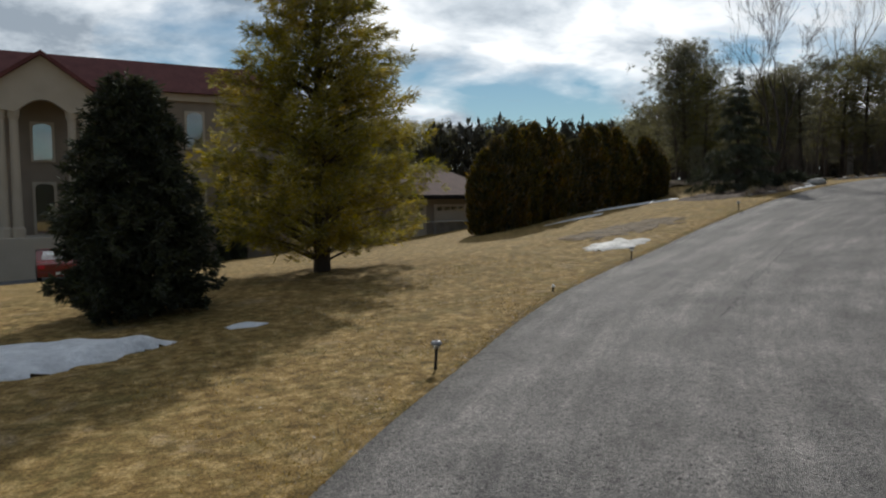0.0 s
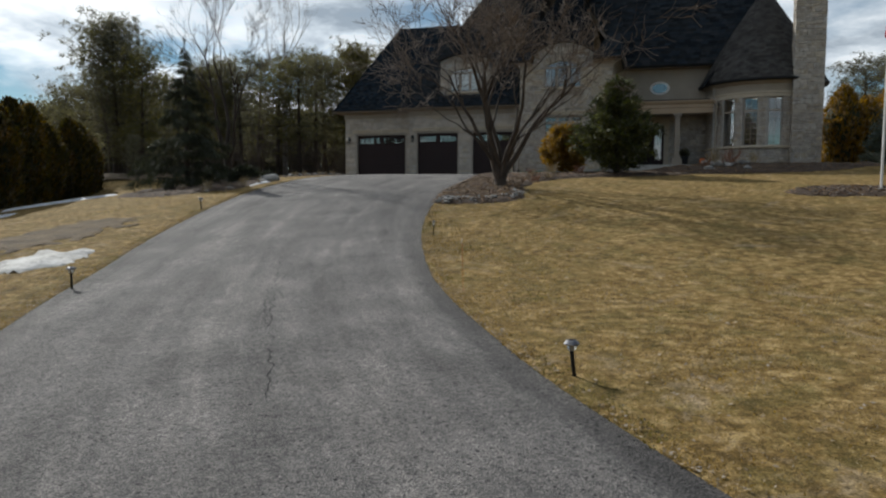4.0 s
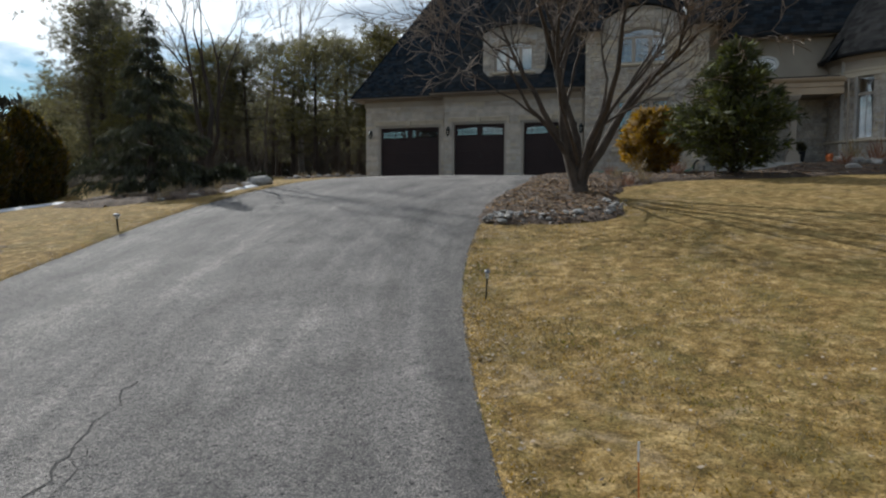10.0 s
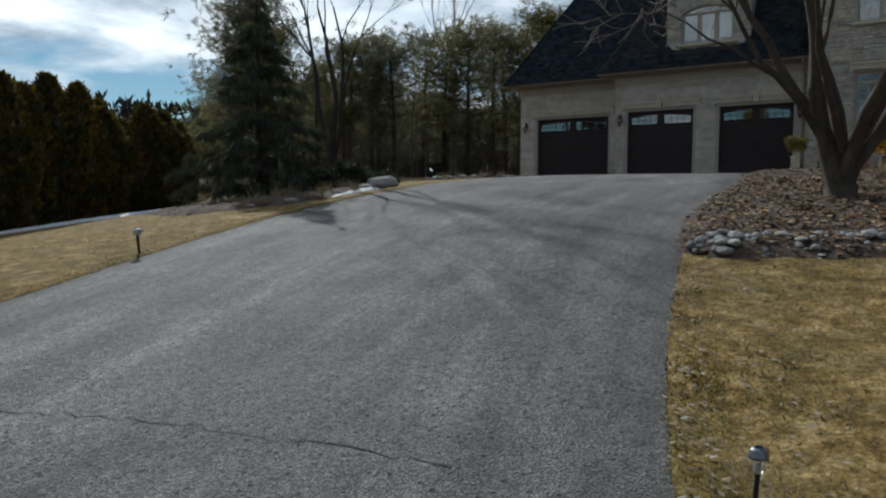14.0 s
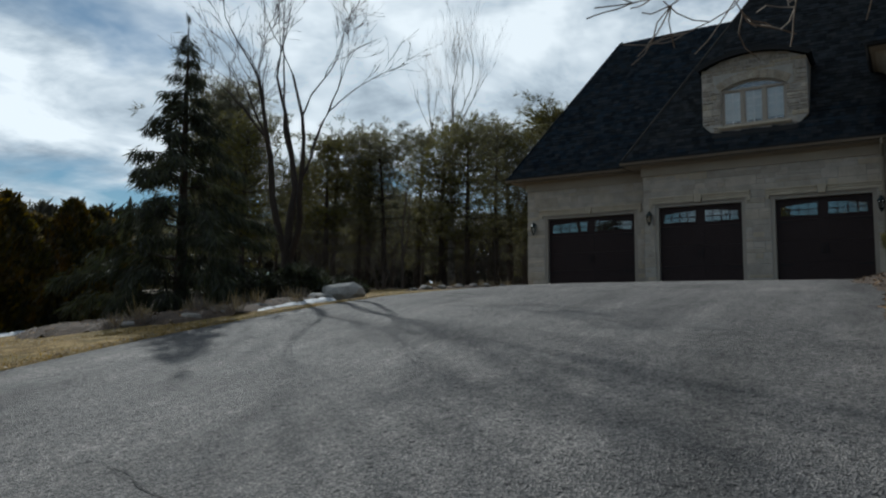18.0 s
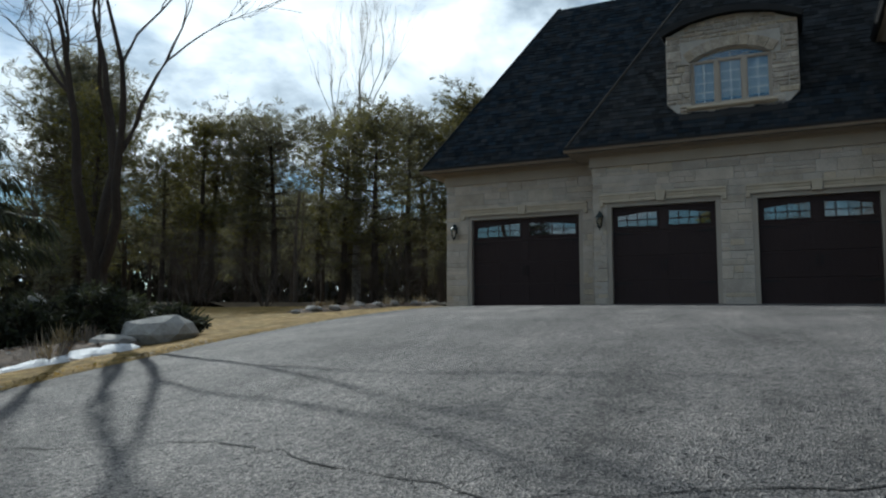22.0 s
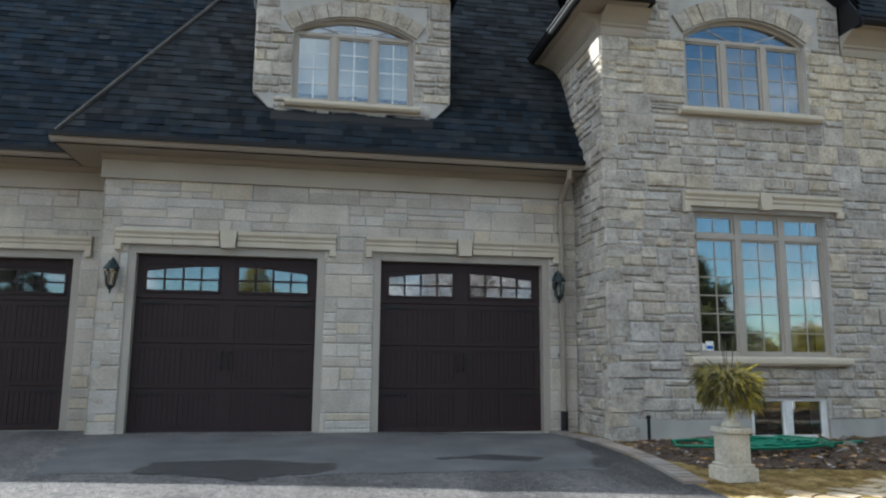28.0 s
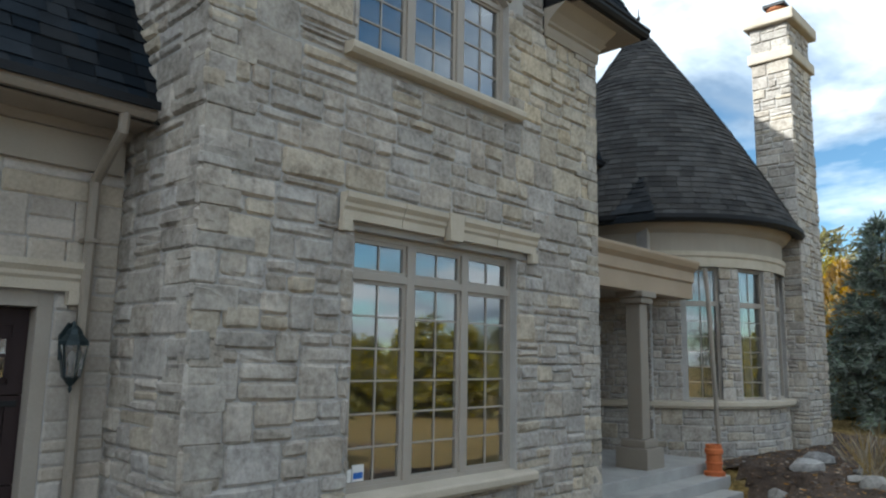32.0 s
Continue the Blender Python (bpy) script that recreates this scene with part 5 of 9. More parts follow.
roof_main = structure("roof_main", (52, 3, 8.8), "large steep charcoal main roof", "roof")
mz = 9.4
M_F = [(MX - 0.6, 7.0, mz), (MX - 0.6, -2.2, mz), (MX + 4.2, -0.5, mz + 4.8 * PITCH), (MX + 4.2, 9.5, mz + 4.8 * PITCH)]
deck(roof_main, M_F)
shingled(roof_main, M_F, row=0.2, wide=(0.3, 0.6))
M_S = [(MX - 0.6, -2.2, mz), (60.5, -2.2, mz), (58, 1.2, mz + 4.8 * PITCH), (MX + 4.2, -0.5, mz + 4.8 * PITCH)]
deck(roof_main, M_S)
deck(roof_main, [(MX + 4.2, -0.5, mz + 4.75 * PITCH), (58, 1.2, mz + 4.75 * PITCH), (60, 16, mz + 4.75 * PITCH), (MX + 2.5, 16, mz + 4.75 * PITCH)])
deck(roof_main, [(50, 15, mz + 3.4 * PITCH), (50, 8, mz + 3.4 * PITCH), (52.5, 9, mz + 4.8 * PITCH), (52.5, 15, mz + 4.8 * PITCH)])
gutter(roof_main, [(MX - 0.58, TY0 + 0.2, mz - 0.15), (MX - 0.58, 0.9, mz - 0.15)])
part("soffit", box(MX - 0.58, MX, 0.6, TY0, mz - 0.17, mz - 0.13), SOFFIT, roof_main)
wall_right = structure("wall_right", (54, -2, 3.0), "limestone side wall of the house", "wall")
part("backing", box(49.5, 60, -2.4, -2.0, 2.9, 8.9), ASHLAR, wall_right)

porch = structure("porch", (46.8, 4, 3.0), "concrete entrance porch with stone steps and a moulded beam", "porch")
part("porch_floor", box(45.55, MX + 0.03, 1.2, TY0 - 0.0, 2.9, 3.60, 0.02), CONCRETE, porch, "grey concrete porch slab")
part("porch_step", box(45.18, 45.55, 1.5, TY0, 2.9, 3.42, 0.02), CONCRETE, porch)
part("porch_step", box(44.82, 45.18, 1.9, TY0, 2.9, 3.24, 0.02), CONCRETE, porch)
bprof = [(0.0, 6.42), (-0.30, 6.42), (-0.30, 6.70), (-0.34, 6.73), (-0.34, 6.90), (-0.42, 6.97), (-0.46, 7.06), (-0.46, 7.10), (0.0, 7.16)]
BEAM = mat("tan_porch_beam", (0.33, 0.245, 0.16), (0.42, 0.32, 0.22), 0.6, 1.5, 60, 0.1)
part("porch_beam", prism([(46.15 + p, 1.25, z) for p, z in bprof], (0, TY0 - 1.25, 0)), BEAM, porch, "moulded taupe porch beam")
part("porch_beam", prism([(46.14, 1.25 + p, z) for p, z in [(0.30, 6.42), (0.0, 6.42), (0.0, 6.7), (-0.04, 6.73), (-0.04, 6.9), (-0.12, 6.97), (-0.16, 7.06), (-0.16, 7.1), (0.3, 7.16)]], (MX - 46.14, 0, 0)), BEAM, porch)
part("porch_ceiling", box(46.15, MX, 1.5, TY0, 6.5, 6.56), SOFFIT, porch)
part("porch_roof", box(46.0, MX, 1.4, TY0, 7.12, 7.2), FASCIA, porch)

column = thing("porch_column", (46.0, 3.07, 3.60), "fluted grey square porch column with a moulded base", "column")
part("shaft", box(45.87, 46.13, 2.94, 3.20, 4.05, 6.22, 0.02), SOFFIT, column)
part("plinth", box(45.72, 46.28, 2.79, 3.35, 3.60, 3.92, 0.012), SOFFIT, column)
part("base_moulding", box(45.78, 46.22, 2.85, 3.29, 3.92, 4.05, 0.03), SOFFIT, column)
part("capital", box(45.80, 46.20, 2.87, 3.27, 6.22, 6.32, 0.03), SOFFIT, column)
part("abacus", box(45.76, 46.24, 2.83, 3.31, 6.32, 6.42, 0.01), SOFFIT, column)

CX, CY, CR = 48.2, -1.45, 2.9
wall_turret = structure("wall_turret", (CX, CY, 3.0), "round limestone turret wall with tall windows", "wall")


def cyl(r0):
    return lambda u, v, d: (CX + (r0 + d) * math.cos(u / r0), CY + (r0 + d) * math.sin(u / r0), v)


TWZ = (4.56, 7.12)
angs = [math.radians(a) for a in (139, 163, 187, 211)]
half = math.radians(7.6)
bm = bmesh.new()
NSEG = 72
for i in range(NSEG):
    a0, a1 = math.radians(90) + i * math.radians(180) / NSEG, math.radians(90) + (i + 1) * math.radians(180) / NSEG
    am = (a0 + a1) / 2
    inwin = any(abs(am - w) < half for w in angs)
    for z0, z1 in (((2.9, TWZ[0]), (TWZ[1], 8.0)) if inwin else ((2.9, 8.0),)):
        ps = [(CX + CR * math.cos(a), CY + CR * math.sin(a), z0) for a in (a0, a1)] + [(CX + (CR - 0.35) * math.cos(a), CY + (CR - 0.35) * math.sin(a), z0) for a in (a1, a0)]
        prism(ps, (0, 0, z1 - z0), bm)
part("backing", bm, MORTAR, wall_turret)
thol = [((w - half) * CR, (w + half) * CR, *TWZ) for w in angs]
rects = courses(math.radians(90) * CR, math.radians(270) * CR, 3.0, 4.42, [], RNG) + courses(math.radians(90) * CR, math.radians(270) * CR, TWZ[0], TWZ[1], thol, RNG, widths=(0.18, 0.4))
stones(wall_turret, rects, cyl(CR + 0.017), STONE, RNG, near=lambda r: r[0], limit=260)


def ring_band(owner, name, prof, a0=90, a1=270, material=None, label="", n=48, c=(CX, CY)):
    bm = bmesh.new()
    rows = []
    for i in range(n + 1):
        a = math.radians(a0 + (a1 - a0) * i / n)
        rows.append([bm.verts.new((c[0] + r * math.cos(a), c[1] + r * math.sin(a), z)) for r, z in prof])
    k = len(prof)
    for p, q in zip(rows, rows[1:]):
        for j in range(k):
            bm.faces.new((p[j], q[j], q[(j + 1) % k], p[(j + 1) % k]))
    bm.faces.new(rows[0])
    bm.faces.new(rows[-1][::-1])
    bmesh.ops.recalc_face_normals(bm, faces=bm.faces)
    return part(name, bm, material or CAST, owner, label)


ring_band(wall_turret, "sill_course", [(CR - 0.1, 4.42), (CR + 0.10, 4.42), (CR + 0.14, 4.47), (CR + 0.14, 4.54), (CR - 0.1, 4.58)], label="buff stone sill course")
ring_band(wall_turret, "lintel_course", [(CR - 0.1, 7.12), (CR + 0.05, 7.12), (CR + 0.05, 7.3), (CR + 0.08, 7.33), (CR + 0.08, 7.42), (CR - 0.1, 7.42)])
ring_band(wall_turret, "frieze", [(CR - 0.1, 7.42), (CR + 0.02, 7.42), (CR + 0.02, 7.78), (CR + 0.10, 7.84), (CR + 0.22, 7.98), (CR - 0.1, 7.98)], material=STUCCO, label="smooth beige frieze")
for k, w in enumerate(angs):
    win = structure("window_%d" % (k + 6), (CX + CR * math.cos(w), CY + CR * math.sin(w), TWZ[0]), "tall turret window with a transom and muntins", "window")
    m = Matrix.Translation((CX, CY, 0)) @ Matrix.Rotation(w, 4, "Z")
    hw = CR * math.sin(half) - 0.015
    xf = CR * math.cos(half) - 0.10

    def turned(bm):
        bmesh.ops.transform(bm, matrix=m, verts=bm.verts)
        return bm
    bm = bmesh.new()
    z0, z1 = TWZ
    for q in ((-hw, -hw + 0.06, z0, z1), (hw - 0.06, hw, z0, z1), (-hw + 0.06, hw - 0.06, z0, z0 + 0.06), (-hw + 0.06, hw - 0.06, z1 - 0.06, z1), (-hw + 0.06, hw - 0.06, 6.36, 6.46)):
        box(xf - 0.06, xf + 0.03, *q, bm=bm)
    part("window_frame", turned(bm), VINYL, win)
    for a, b in ((z0 + 0.06, 6.36), (6.46, z1 - 0.06)):
        pane = part("glass_pane", turned(box(xf - 0.02, xf - 0.014, -hw + 0.06, hw - 0.06, a, b)), GLASS, win)
        bm = bmesh.new()
        box(xf - 0.013, xf + 0.0, -0.008, 0.008, a, b, bm=bm)
        for i in range(1, 6 if a < 5 else 1):
            zz = a + (b - a) * i / 6
            box(xf - 0.0135, xf - 0.0005, -hw + 0.06, hw - 0.06, zz - 0.008, zz + 0.008, bm=bm)
        part("glazing_bars", turned(bm), VINYL, pane)
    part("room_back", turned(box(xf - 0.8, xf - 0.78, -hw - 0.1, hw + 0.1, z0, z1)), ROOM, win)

roof_turret = structure("roof_turret", (CX, CY, 8.0), "bell-curved conical shingle roof of the turret", "roof")
TOPZ, ER = 13.5, CR + 0.42


def cone_r(t):
    return ER * (1 - t) ** 0.94 * (1 + 0.04 * math.sin(math.pi * t))


prof = [(cone_r(i / 24), 8.06 + (TOPZ - 8.06) * i / 24) for i in range(24)] + [(0.01, TOPZ)]
part("roof_deck", lathe([(ER - 0.05, 7.99)] + [(max(r - 0.015, 0.008), z) for r, z in prof], (CX, CY, 0), 48), WEATHERED, roof_turret)
verts, faces = [], []
rows = 44
for i in range(rows):
    t0, t1 = i / rows, min((i + 1.12) / rows, 0.999)
    r0, r1 = cone_r(t0) + 0.018, cone_r(t1) + 0.004
    z0, z1 = 8.06 + (TOPZ - 8.06) * t0, 8.06 + (TOPZ - 8.06) * t1
    nshi = max(6, int(2 * math.pi * r0 / 0.28))
    off = RNG.random()
    for k in range(nshi):
        a, b = 2 * math.pi * (k + off) / nshi + 0.004, 2 * math.pi * (k + 1 + off) / nshi - 0.004
        e = RNG.uniform(0, 0.012)
        base = len(verts)
        for r, z, q in ((r0 + e, z0, a), (r0 + e, z0, b), (r1, z1, b), (r1, z1, a), (r0 - 0.03, z0, a), (r0 - 0.03, z0, b)):
            verts.append((CX + r * math.cos(q), CY + r * math.sin(q), z))
        faces += [(base, base + 1, base + 2, base + 3), (base + 4, base + 5, base + 1, base)]
tagged(raw("shingles", verts, faces, WEATHERED, roof_turret), kind="stuff")
ring_band(roof_turret, "gutter", [(ER - 0.12, 7.94), (ER + 0.02, 7.94), (ER + 0.06, 8.0), (ER + 0.06, 8.08), (ER - 0.12, 8.08)], 80, 280, FASCIA, "black curved eaves trough")
part("finial", lathe([(0.07, 0), (0.05, 0.1), (0.02, 0.16), (0.05, 0.24), (0.02, 0.30), (0.008, 0.5)], (CX, CY, TOPZ - 0.06), 10), IRON, roof_turret)
link = [(46.3, 1.3, 8.02), (46.9, 2.6, 8.02), (MX, 2.6, 8.02), (MX, -0.5, 10.6), (47.6, -0.2, 10.4)]
wall_link = structure("wall_link", (47.5, 1.2, 3.0), "limestone wall linking turret and porch", "wall")
part("backing", box(46.75, MX, 1.0, 1.2, 2.9, 8.0), MORTAR, wall_link)
stones(wall_link, courses(46.72, MX, 3.55, 6.42, [], RNG, group=0.34), py_pos(1.217), STONE, RNG, near=lambda r: r[0], limit=60)
part("skirt_roof", prism([(46.3, 1.75, 8.02), (MX, 1.75, 8.02), (MX, -0.6, 11.2)], (0, -0.02, -0.12)), SHINGLE, roof_turret)
shingled(roof_turret, [(46.3, 1.75, 8.06), (MX, 1.75, 8.06), (MX, -0.6, 11.24)])

chimney = thing("chimney", (45.7, -3.5, 2.95), "tall split-limestone chimney with cast bands and a flue pot", "chimney")
hx0, hx1, hy0, hy1, hz = 45.1, 45.95, -4.02, -2.55, 13.2
part("core", box(hx0 + 0.03, hx1, hy0 + 0.03, hy1 - 0.03, 2.9, hz), MORTAR, chimney)
stones(chimney, courses(hy0, hy1, 3.0, 12.15, [], RNG) + courses(hy0, hy1, 12.4, 13.02, [], RNG), px(hx0), STONE, RNG, near=lambda r: r[2], limit=120)
stones(chimney, courses(hx0, hx1, 3.0, 12.15, [], RNG) + courses(hx0, hx1, 12.4, 13.02, [], RNG), py_pos(hy1 - 0.012), STONE, RNG, near=lambda r: -r[2], limit=120)
stones(chimney, courses(hx0, hx1, 3.0, 12.15, [], RNG), py_neg(hy0 + 0.012), STONE, RNG)
part("cast_band", box(hx0 - 0.09, hx1 + 0.06, hy0 - 0.09, hy1 + 0.06, 12.15, 12.4, 0.04), CAST, chimney)
part("cap", box(hx0 - 0.16, hx1 + 0.12, hy0 - 0.16, hy1 + 0.12, 13.02, 13.3, 0.05), CAST, chimney)
part("flue_pot", lathe([(0.2, 0), (0.2, 0.38), (0.24, 0.40), (0.24, 0.45)], (45.55, -3.3, 13.26), 14), mat("terracotta", (0.24, 0.085, 0.035), (0.36, 0.14, 0.06), 0.8, 5, 40, 0.2), chimney, "terracotta flue pot")
part("flue_cowl", box(45.30, 45.80, -3.55, -3.05, 13.72, 13.80, 0.01), IRON, chimney)

# ---- trees and shrubs ----


def unit(v):
    return v / (np.linalg.norm(v) + 1e-9)


def grow(rs, p, d, length, r, level, out, wander=0.12, up=0.05, split=3, levels=4, side=0.65, fine=0.0035):
    """One branch and, along it, its own branches."""
    n = max(3, int(length / (0.35 if level < 2 else 0.22)))
    n = min(n, 9)
    pts, rad, dirs = [p], [r], [d]
    q = p.copy()
    for i in range(n):
        d = unit(d + rs.normal(0, wander, 3) + np.array((0, 0, up)))
        q = q + d * length / n
        pts.append(q.copy())
        rad.append(max(r * (1 - 0.72 * (i + 1) / n), fine))
        dirs.append(d)
    out.append((pts, rad, level))
    if level >= levels:
        return
    kids = split + (level >= 1) + int(rs.random() < 0.5)
    for k in range(kids):
        t = rs.uniform(0.3, 1.0) if k else 1.0
        i = min(n, max(1, int(round(t * n))))
        ax = unit(np.cross(dirs[i], rs.normal(0, 1, 3)))
        nd = unit(dirs[i] + ax * side * rs.uniform(0.6, 1.25))
        grow(rs, pts[i], nd, length * rs.uniform(0.45, 0.72), max(rad[i] * rs.uniform(0.55, 0.8), fine * 1.15), level + 1, out, wander * 1.15, up, split, levels, side, fine)


def bare_tree(name, at, stems, label, category, seed, levels=4, bark=None, twig=None, split=3, wander=0.12, up=0.05, side=0.65, trunk=None, fine=0.0035):
    """A leafless tree: trunk and limbs in one part, fine twigs in another."""
    rs = np.random.RandomState(seed)
    tree = thing(name, at, label, category)
    out = []
    base = np.array(at, float)
    if trunk:
        h, r = trunk
        out.append(([base - (0, 0, 0.15), base + (0, 0, 0.06), base + (0.01, 0, h * 0.5), base + (0, 0.01, h)], [r * 1.5, r * 1.25, r, r * 1.02], 0))
    for (dx, dy, dz), length, r, z in stems:
        grow(rs, base + (dx * 0.08, dy * 0.08, z), unit(np.array((dx, dy, dz), float)), length, r, 0, out, wander, up, split, levels, side, fine)
    v, f = tubes([(p, r) for p, r, l in out if l <= 2], 7)
    raw("trunk", v, f, bark or BARK, tree, smooth=True)
    v, f = tubes([(p, r) for p, r, l in out if l > 2], 4)
    if v:
        tagged(raw("twig_crown", v, f, twig or TWIG, tree), kind="stuff")
    return tree


def tufts(rs, spots, axes, size, blades, spread, width):
    """Needle or leaf sprays: narrow triangles that fan out from each spot along its axis."""
    spots, axes = np.repeat(np.asarray(spots), blades, 0), np.repeat(np.asarray(axes), blades, 0)
    n = len(spots)
    sz = np.repeat(np.broadcast_to(size, (n // blades,)), blades) * rs.uniform(0.6, 1.15, n)
    d = axes + rs.normal(0, spread, (n, 3))
    d /= np.linalg.norm(d, axis=1)[:, None] + 1e-9
    s = np.cross(d, rs.normal(0, 1, (n, 3)))
    s /= np.linalg.norm(s, axis=1)[:, None] + 1e-9
    w = (sz * width)[:, None]
    start = spots + rs.normal(0, 0.12, (n, 3)) * sz[:, None]
    mid = start + d * sz[:, None] * 0.55
    tip = start + d * sz[:, None]
    v = np.stack([start, mid + s * w, tip, mid - s * w], 1).reshape(-1, 3)
    f = np.arange(4 * n).reshape(n, 4)
    return v, f


def conifer(name, at, h, r, label, category, seed, needles, whorl=0.32, limbs=7, lift=0.1, droop=0.25, size=0.3, blades=7, per=9, bare=0.08, power=0.85, width=0.10, bark=None, spread=0.55, weep=0.0, gap=0.0, lean=0.0, tip_only=False, group=""):
    """A conifer: tapered trunk, whorls of limbs that sag, and sprays of needles along them."""
    rs = np.random.RandomState(seed)
    tree = thing(name, at, label, category, group)
    base = np.array(at, float)
    lines = [([base - (0, 0, 0.2), base + (0, 0, h * 0.3), base + (lean * 0.6, 0, h * 0.65), base + (lean, 0, h)], [0.022 * h + 0.02, 0.017 * h, 0.010 * h, 0.012])]
    spots, axes = [], []
    z = h * bare
    while z < h * 0.985:
        t = (z / h - bare) / (1 - bare)
        reach = r * max((1 - t), 0.0) ** power * (1 if t > 0.1 else 0.75 + 2.5 * t)
        off = rs.uniform(0, 6.28)
        k = max(3, int(limbs * (1 - 0.45 * t)))
        for i in range(k):
            if rs.random() < gap:
                continue
            a = off + 6.283 * i / k + rs.normal(0, 0.22)
            le = reach * rs.uniform(0.72, 1.12) + 0.06
            start = base + (lean * t, 0, z + rs.uniform(-0.1, 0.1))
            pts = []
            for q in (0, 0.33, 0.66, 1.0):
                sag = lift * le * q - droop * le * q * q
                pts.append(start + np.array((math.cos(a) * le * q, math.sin(a) * le * q, sag)))
            lines.append((pts, [max(0.012 * le + 0.006, 0.008), 0.01 * le + 0.004, 0.006, 0.004]))
            m = max(3, int(per * le / (r * 0.6 + 0.2)))
            for j in range(m):
                q = (0.55 if tip_only else 0.22) + ((0.45 if tip_only else 0.78)) * (j + rs.random()) / m
                sag = lift * le * q - droop * le * q * q
                p = start + np.array((math.cos(a) * le * q, math.sin(a) * le * q, sag))
                side = rs.uniform(-1, 1) * 0.30 * le * (1.1 - q)
                p = p + np.array((-math.sin(a) * side, math.cos(a) * side, rs.normal(0, 0.04) * le))
                ax = np.array((math.cos(a) - math.sin(a) * np.sign(side) * 0.6, math.sin(a) + math.cos(a) * np.sign(side) * 0.6, lift * 0.6 - droop * q - weep))
                spots.append(p)
                axes.append(unit(ax))
        z += whorl * rs.uniform(0.75, 1.25) * (0.55 + 0.45 * (1 - t))
    spots.append(base + (lean, 0, h))
    axes.append(np.array((0, 0, 1.0)))
    v, f = tubes(lines, 6)
    raw("trunk", v, f, bark or DARKBARK, tree, smooth=True)
    v, f = tufts(rs, spots, axes, size, blades, spread, width)
    tagged(raw("crown", v, f, needles, tree), kind="stuff")
    return tree


def pine(name, at, h, r, label, seed, needles, bare, group="", spots_per=6, blades=12, size=0.40):
    """A woodland pine: bare pole with dead stubs, then open storeys of limbs that end in flat clumps, under a rounded top."""
    rs = np.random.RandomState(seed)
    tree = thing(name, at, label, "tree", group)
    base = np.array(at, float)
    bend = rs.normal(0, 0.25, 2)

    def axis(z):
        return base + np.array((bend[0] * (z / h) ** 2, bend[1] * (z / h) ** 2, z))

    lines = [([axis(z) for z in (-0.2, h * 0.3, h * 0.6, h * 0.85, h * 0.97)], [0.018 * h, 0.015 * h, 0.010 * h, 0.005 * h, 0.015])]
    for k in range(14):
        a, z = rs.uniform(0, 6.283), h * rs.uniform(0.1, bare + 0.05)
        le = rs.uniform(0.4, 1.5)
        lines.append(([axis(z), axis(z) + np.array((math.cos(a) * le, math.sin(a) * le, rs.uniform(-0.25, 0.1) * le))], [0.022, 0.006]))
    spots, axes = [], []
    z = h * bare
    while z < h * 0.97:
        t = (z / h - bare) / (1 - bare)
        reach = r * math.sqrt(max(1 - (1.55 * t - 0.60) ** 2, 0.03)) * rs.uniform(0.65, 1.1)
        off = rs.uniform(0, 6.283)
        k = rs.randint(4, 7)
        for i in range(k):
            if rs.random() < 0.16:
                continue
            a = off + 6.283 * i / k + rs.normal(0, 0.3)
            le = reach * rs.uniform(0.55, 1.15) + 0.15
            up = (0.05 + 0.55 * t) * le
            d = np.array((math.cos(a), math.sin(a), 0.0))
            p0 = axis(z + rs.uniform(-0.15, 0.15))
            pts = [p0, p0 + d * le * 0.5 + (0, 0, up * 0.3), p0 + d * le + (0, 0, up)]
            lines.append((pts, [0.014 * le + 0.012, 0.010 * le + 0.006, 0.006]))
            for q in np.arange(0.42, 1.05, 0.29):
                c = p0 + d * le * q + np.array((0, 0, up * q * q + 0.05)) + rs.normal(0, 0.09 * le, 3) * (1, 1, 0.4)
                w = 0.20 + 0.17 * le
                for _ in range(spots_per):
                    o = rs.normal(0, 1, 3) * (w, w, 0.13)
                    spots.append(c + o)
                    axes.append(unit(np.array((o[0], o[1], 0.16)) / w + d * 0.4))
        z += rs.uniform(0.5, 0.95) * (1.0 - 0.3 * t) * h / 12
    v, f = tubes(lines, 5)
    raw("trunk", v, f, DARKBARK, tree, smooth=True)
    v, f = tufts(rs, spots, axes, size, blades, 0.75, 0.055 if blades > 5 else 0.12)
    tagged(raw("crown", v, f, needles, tree), kind="stuff")
    return tree


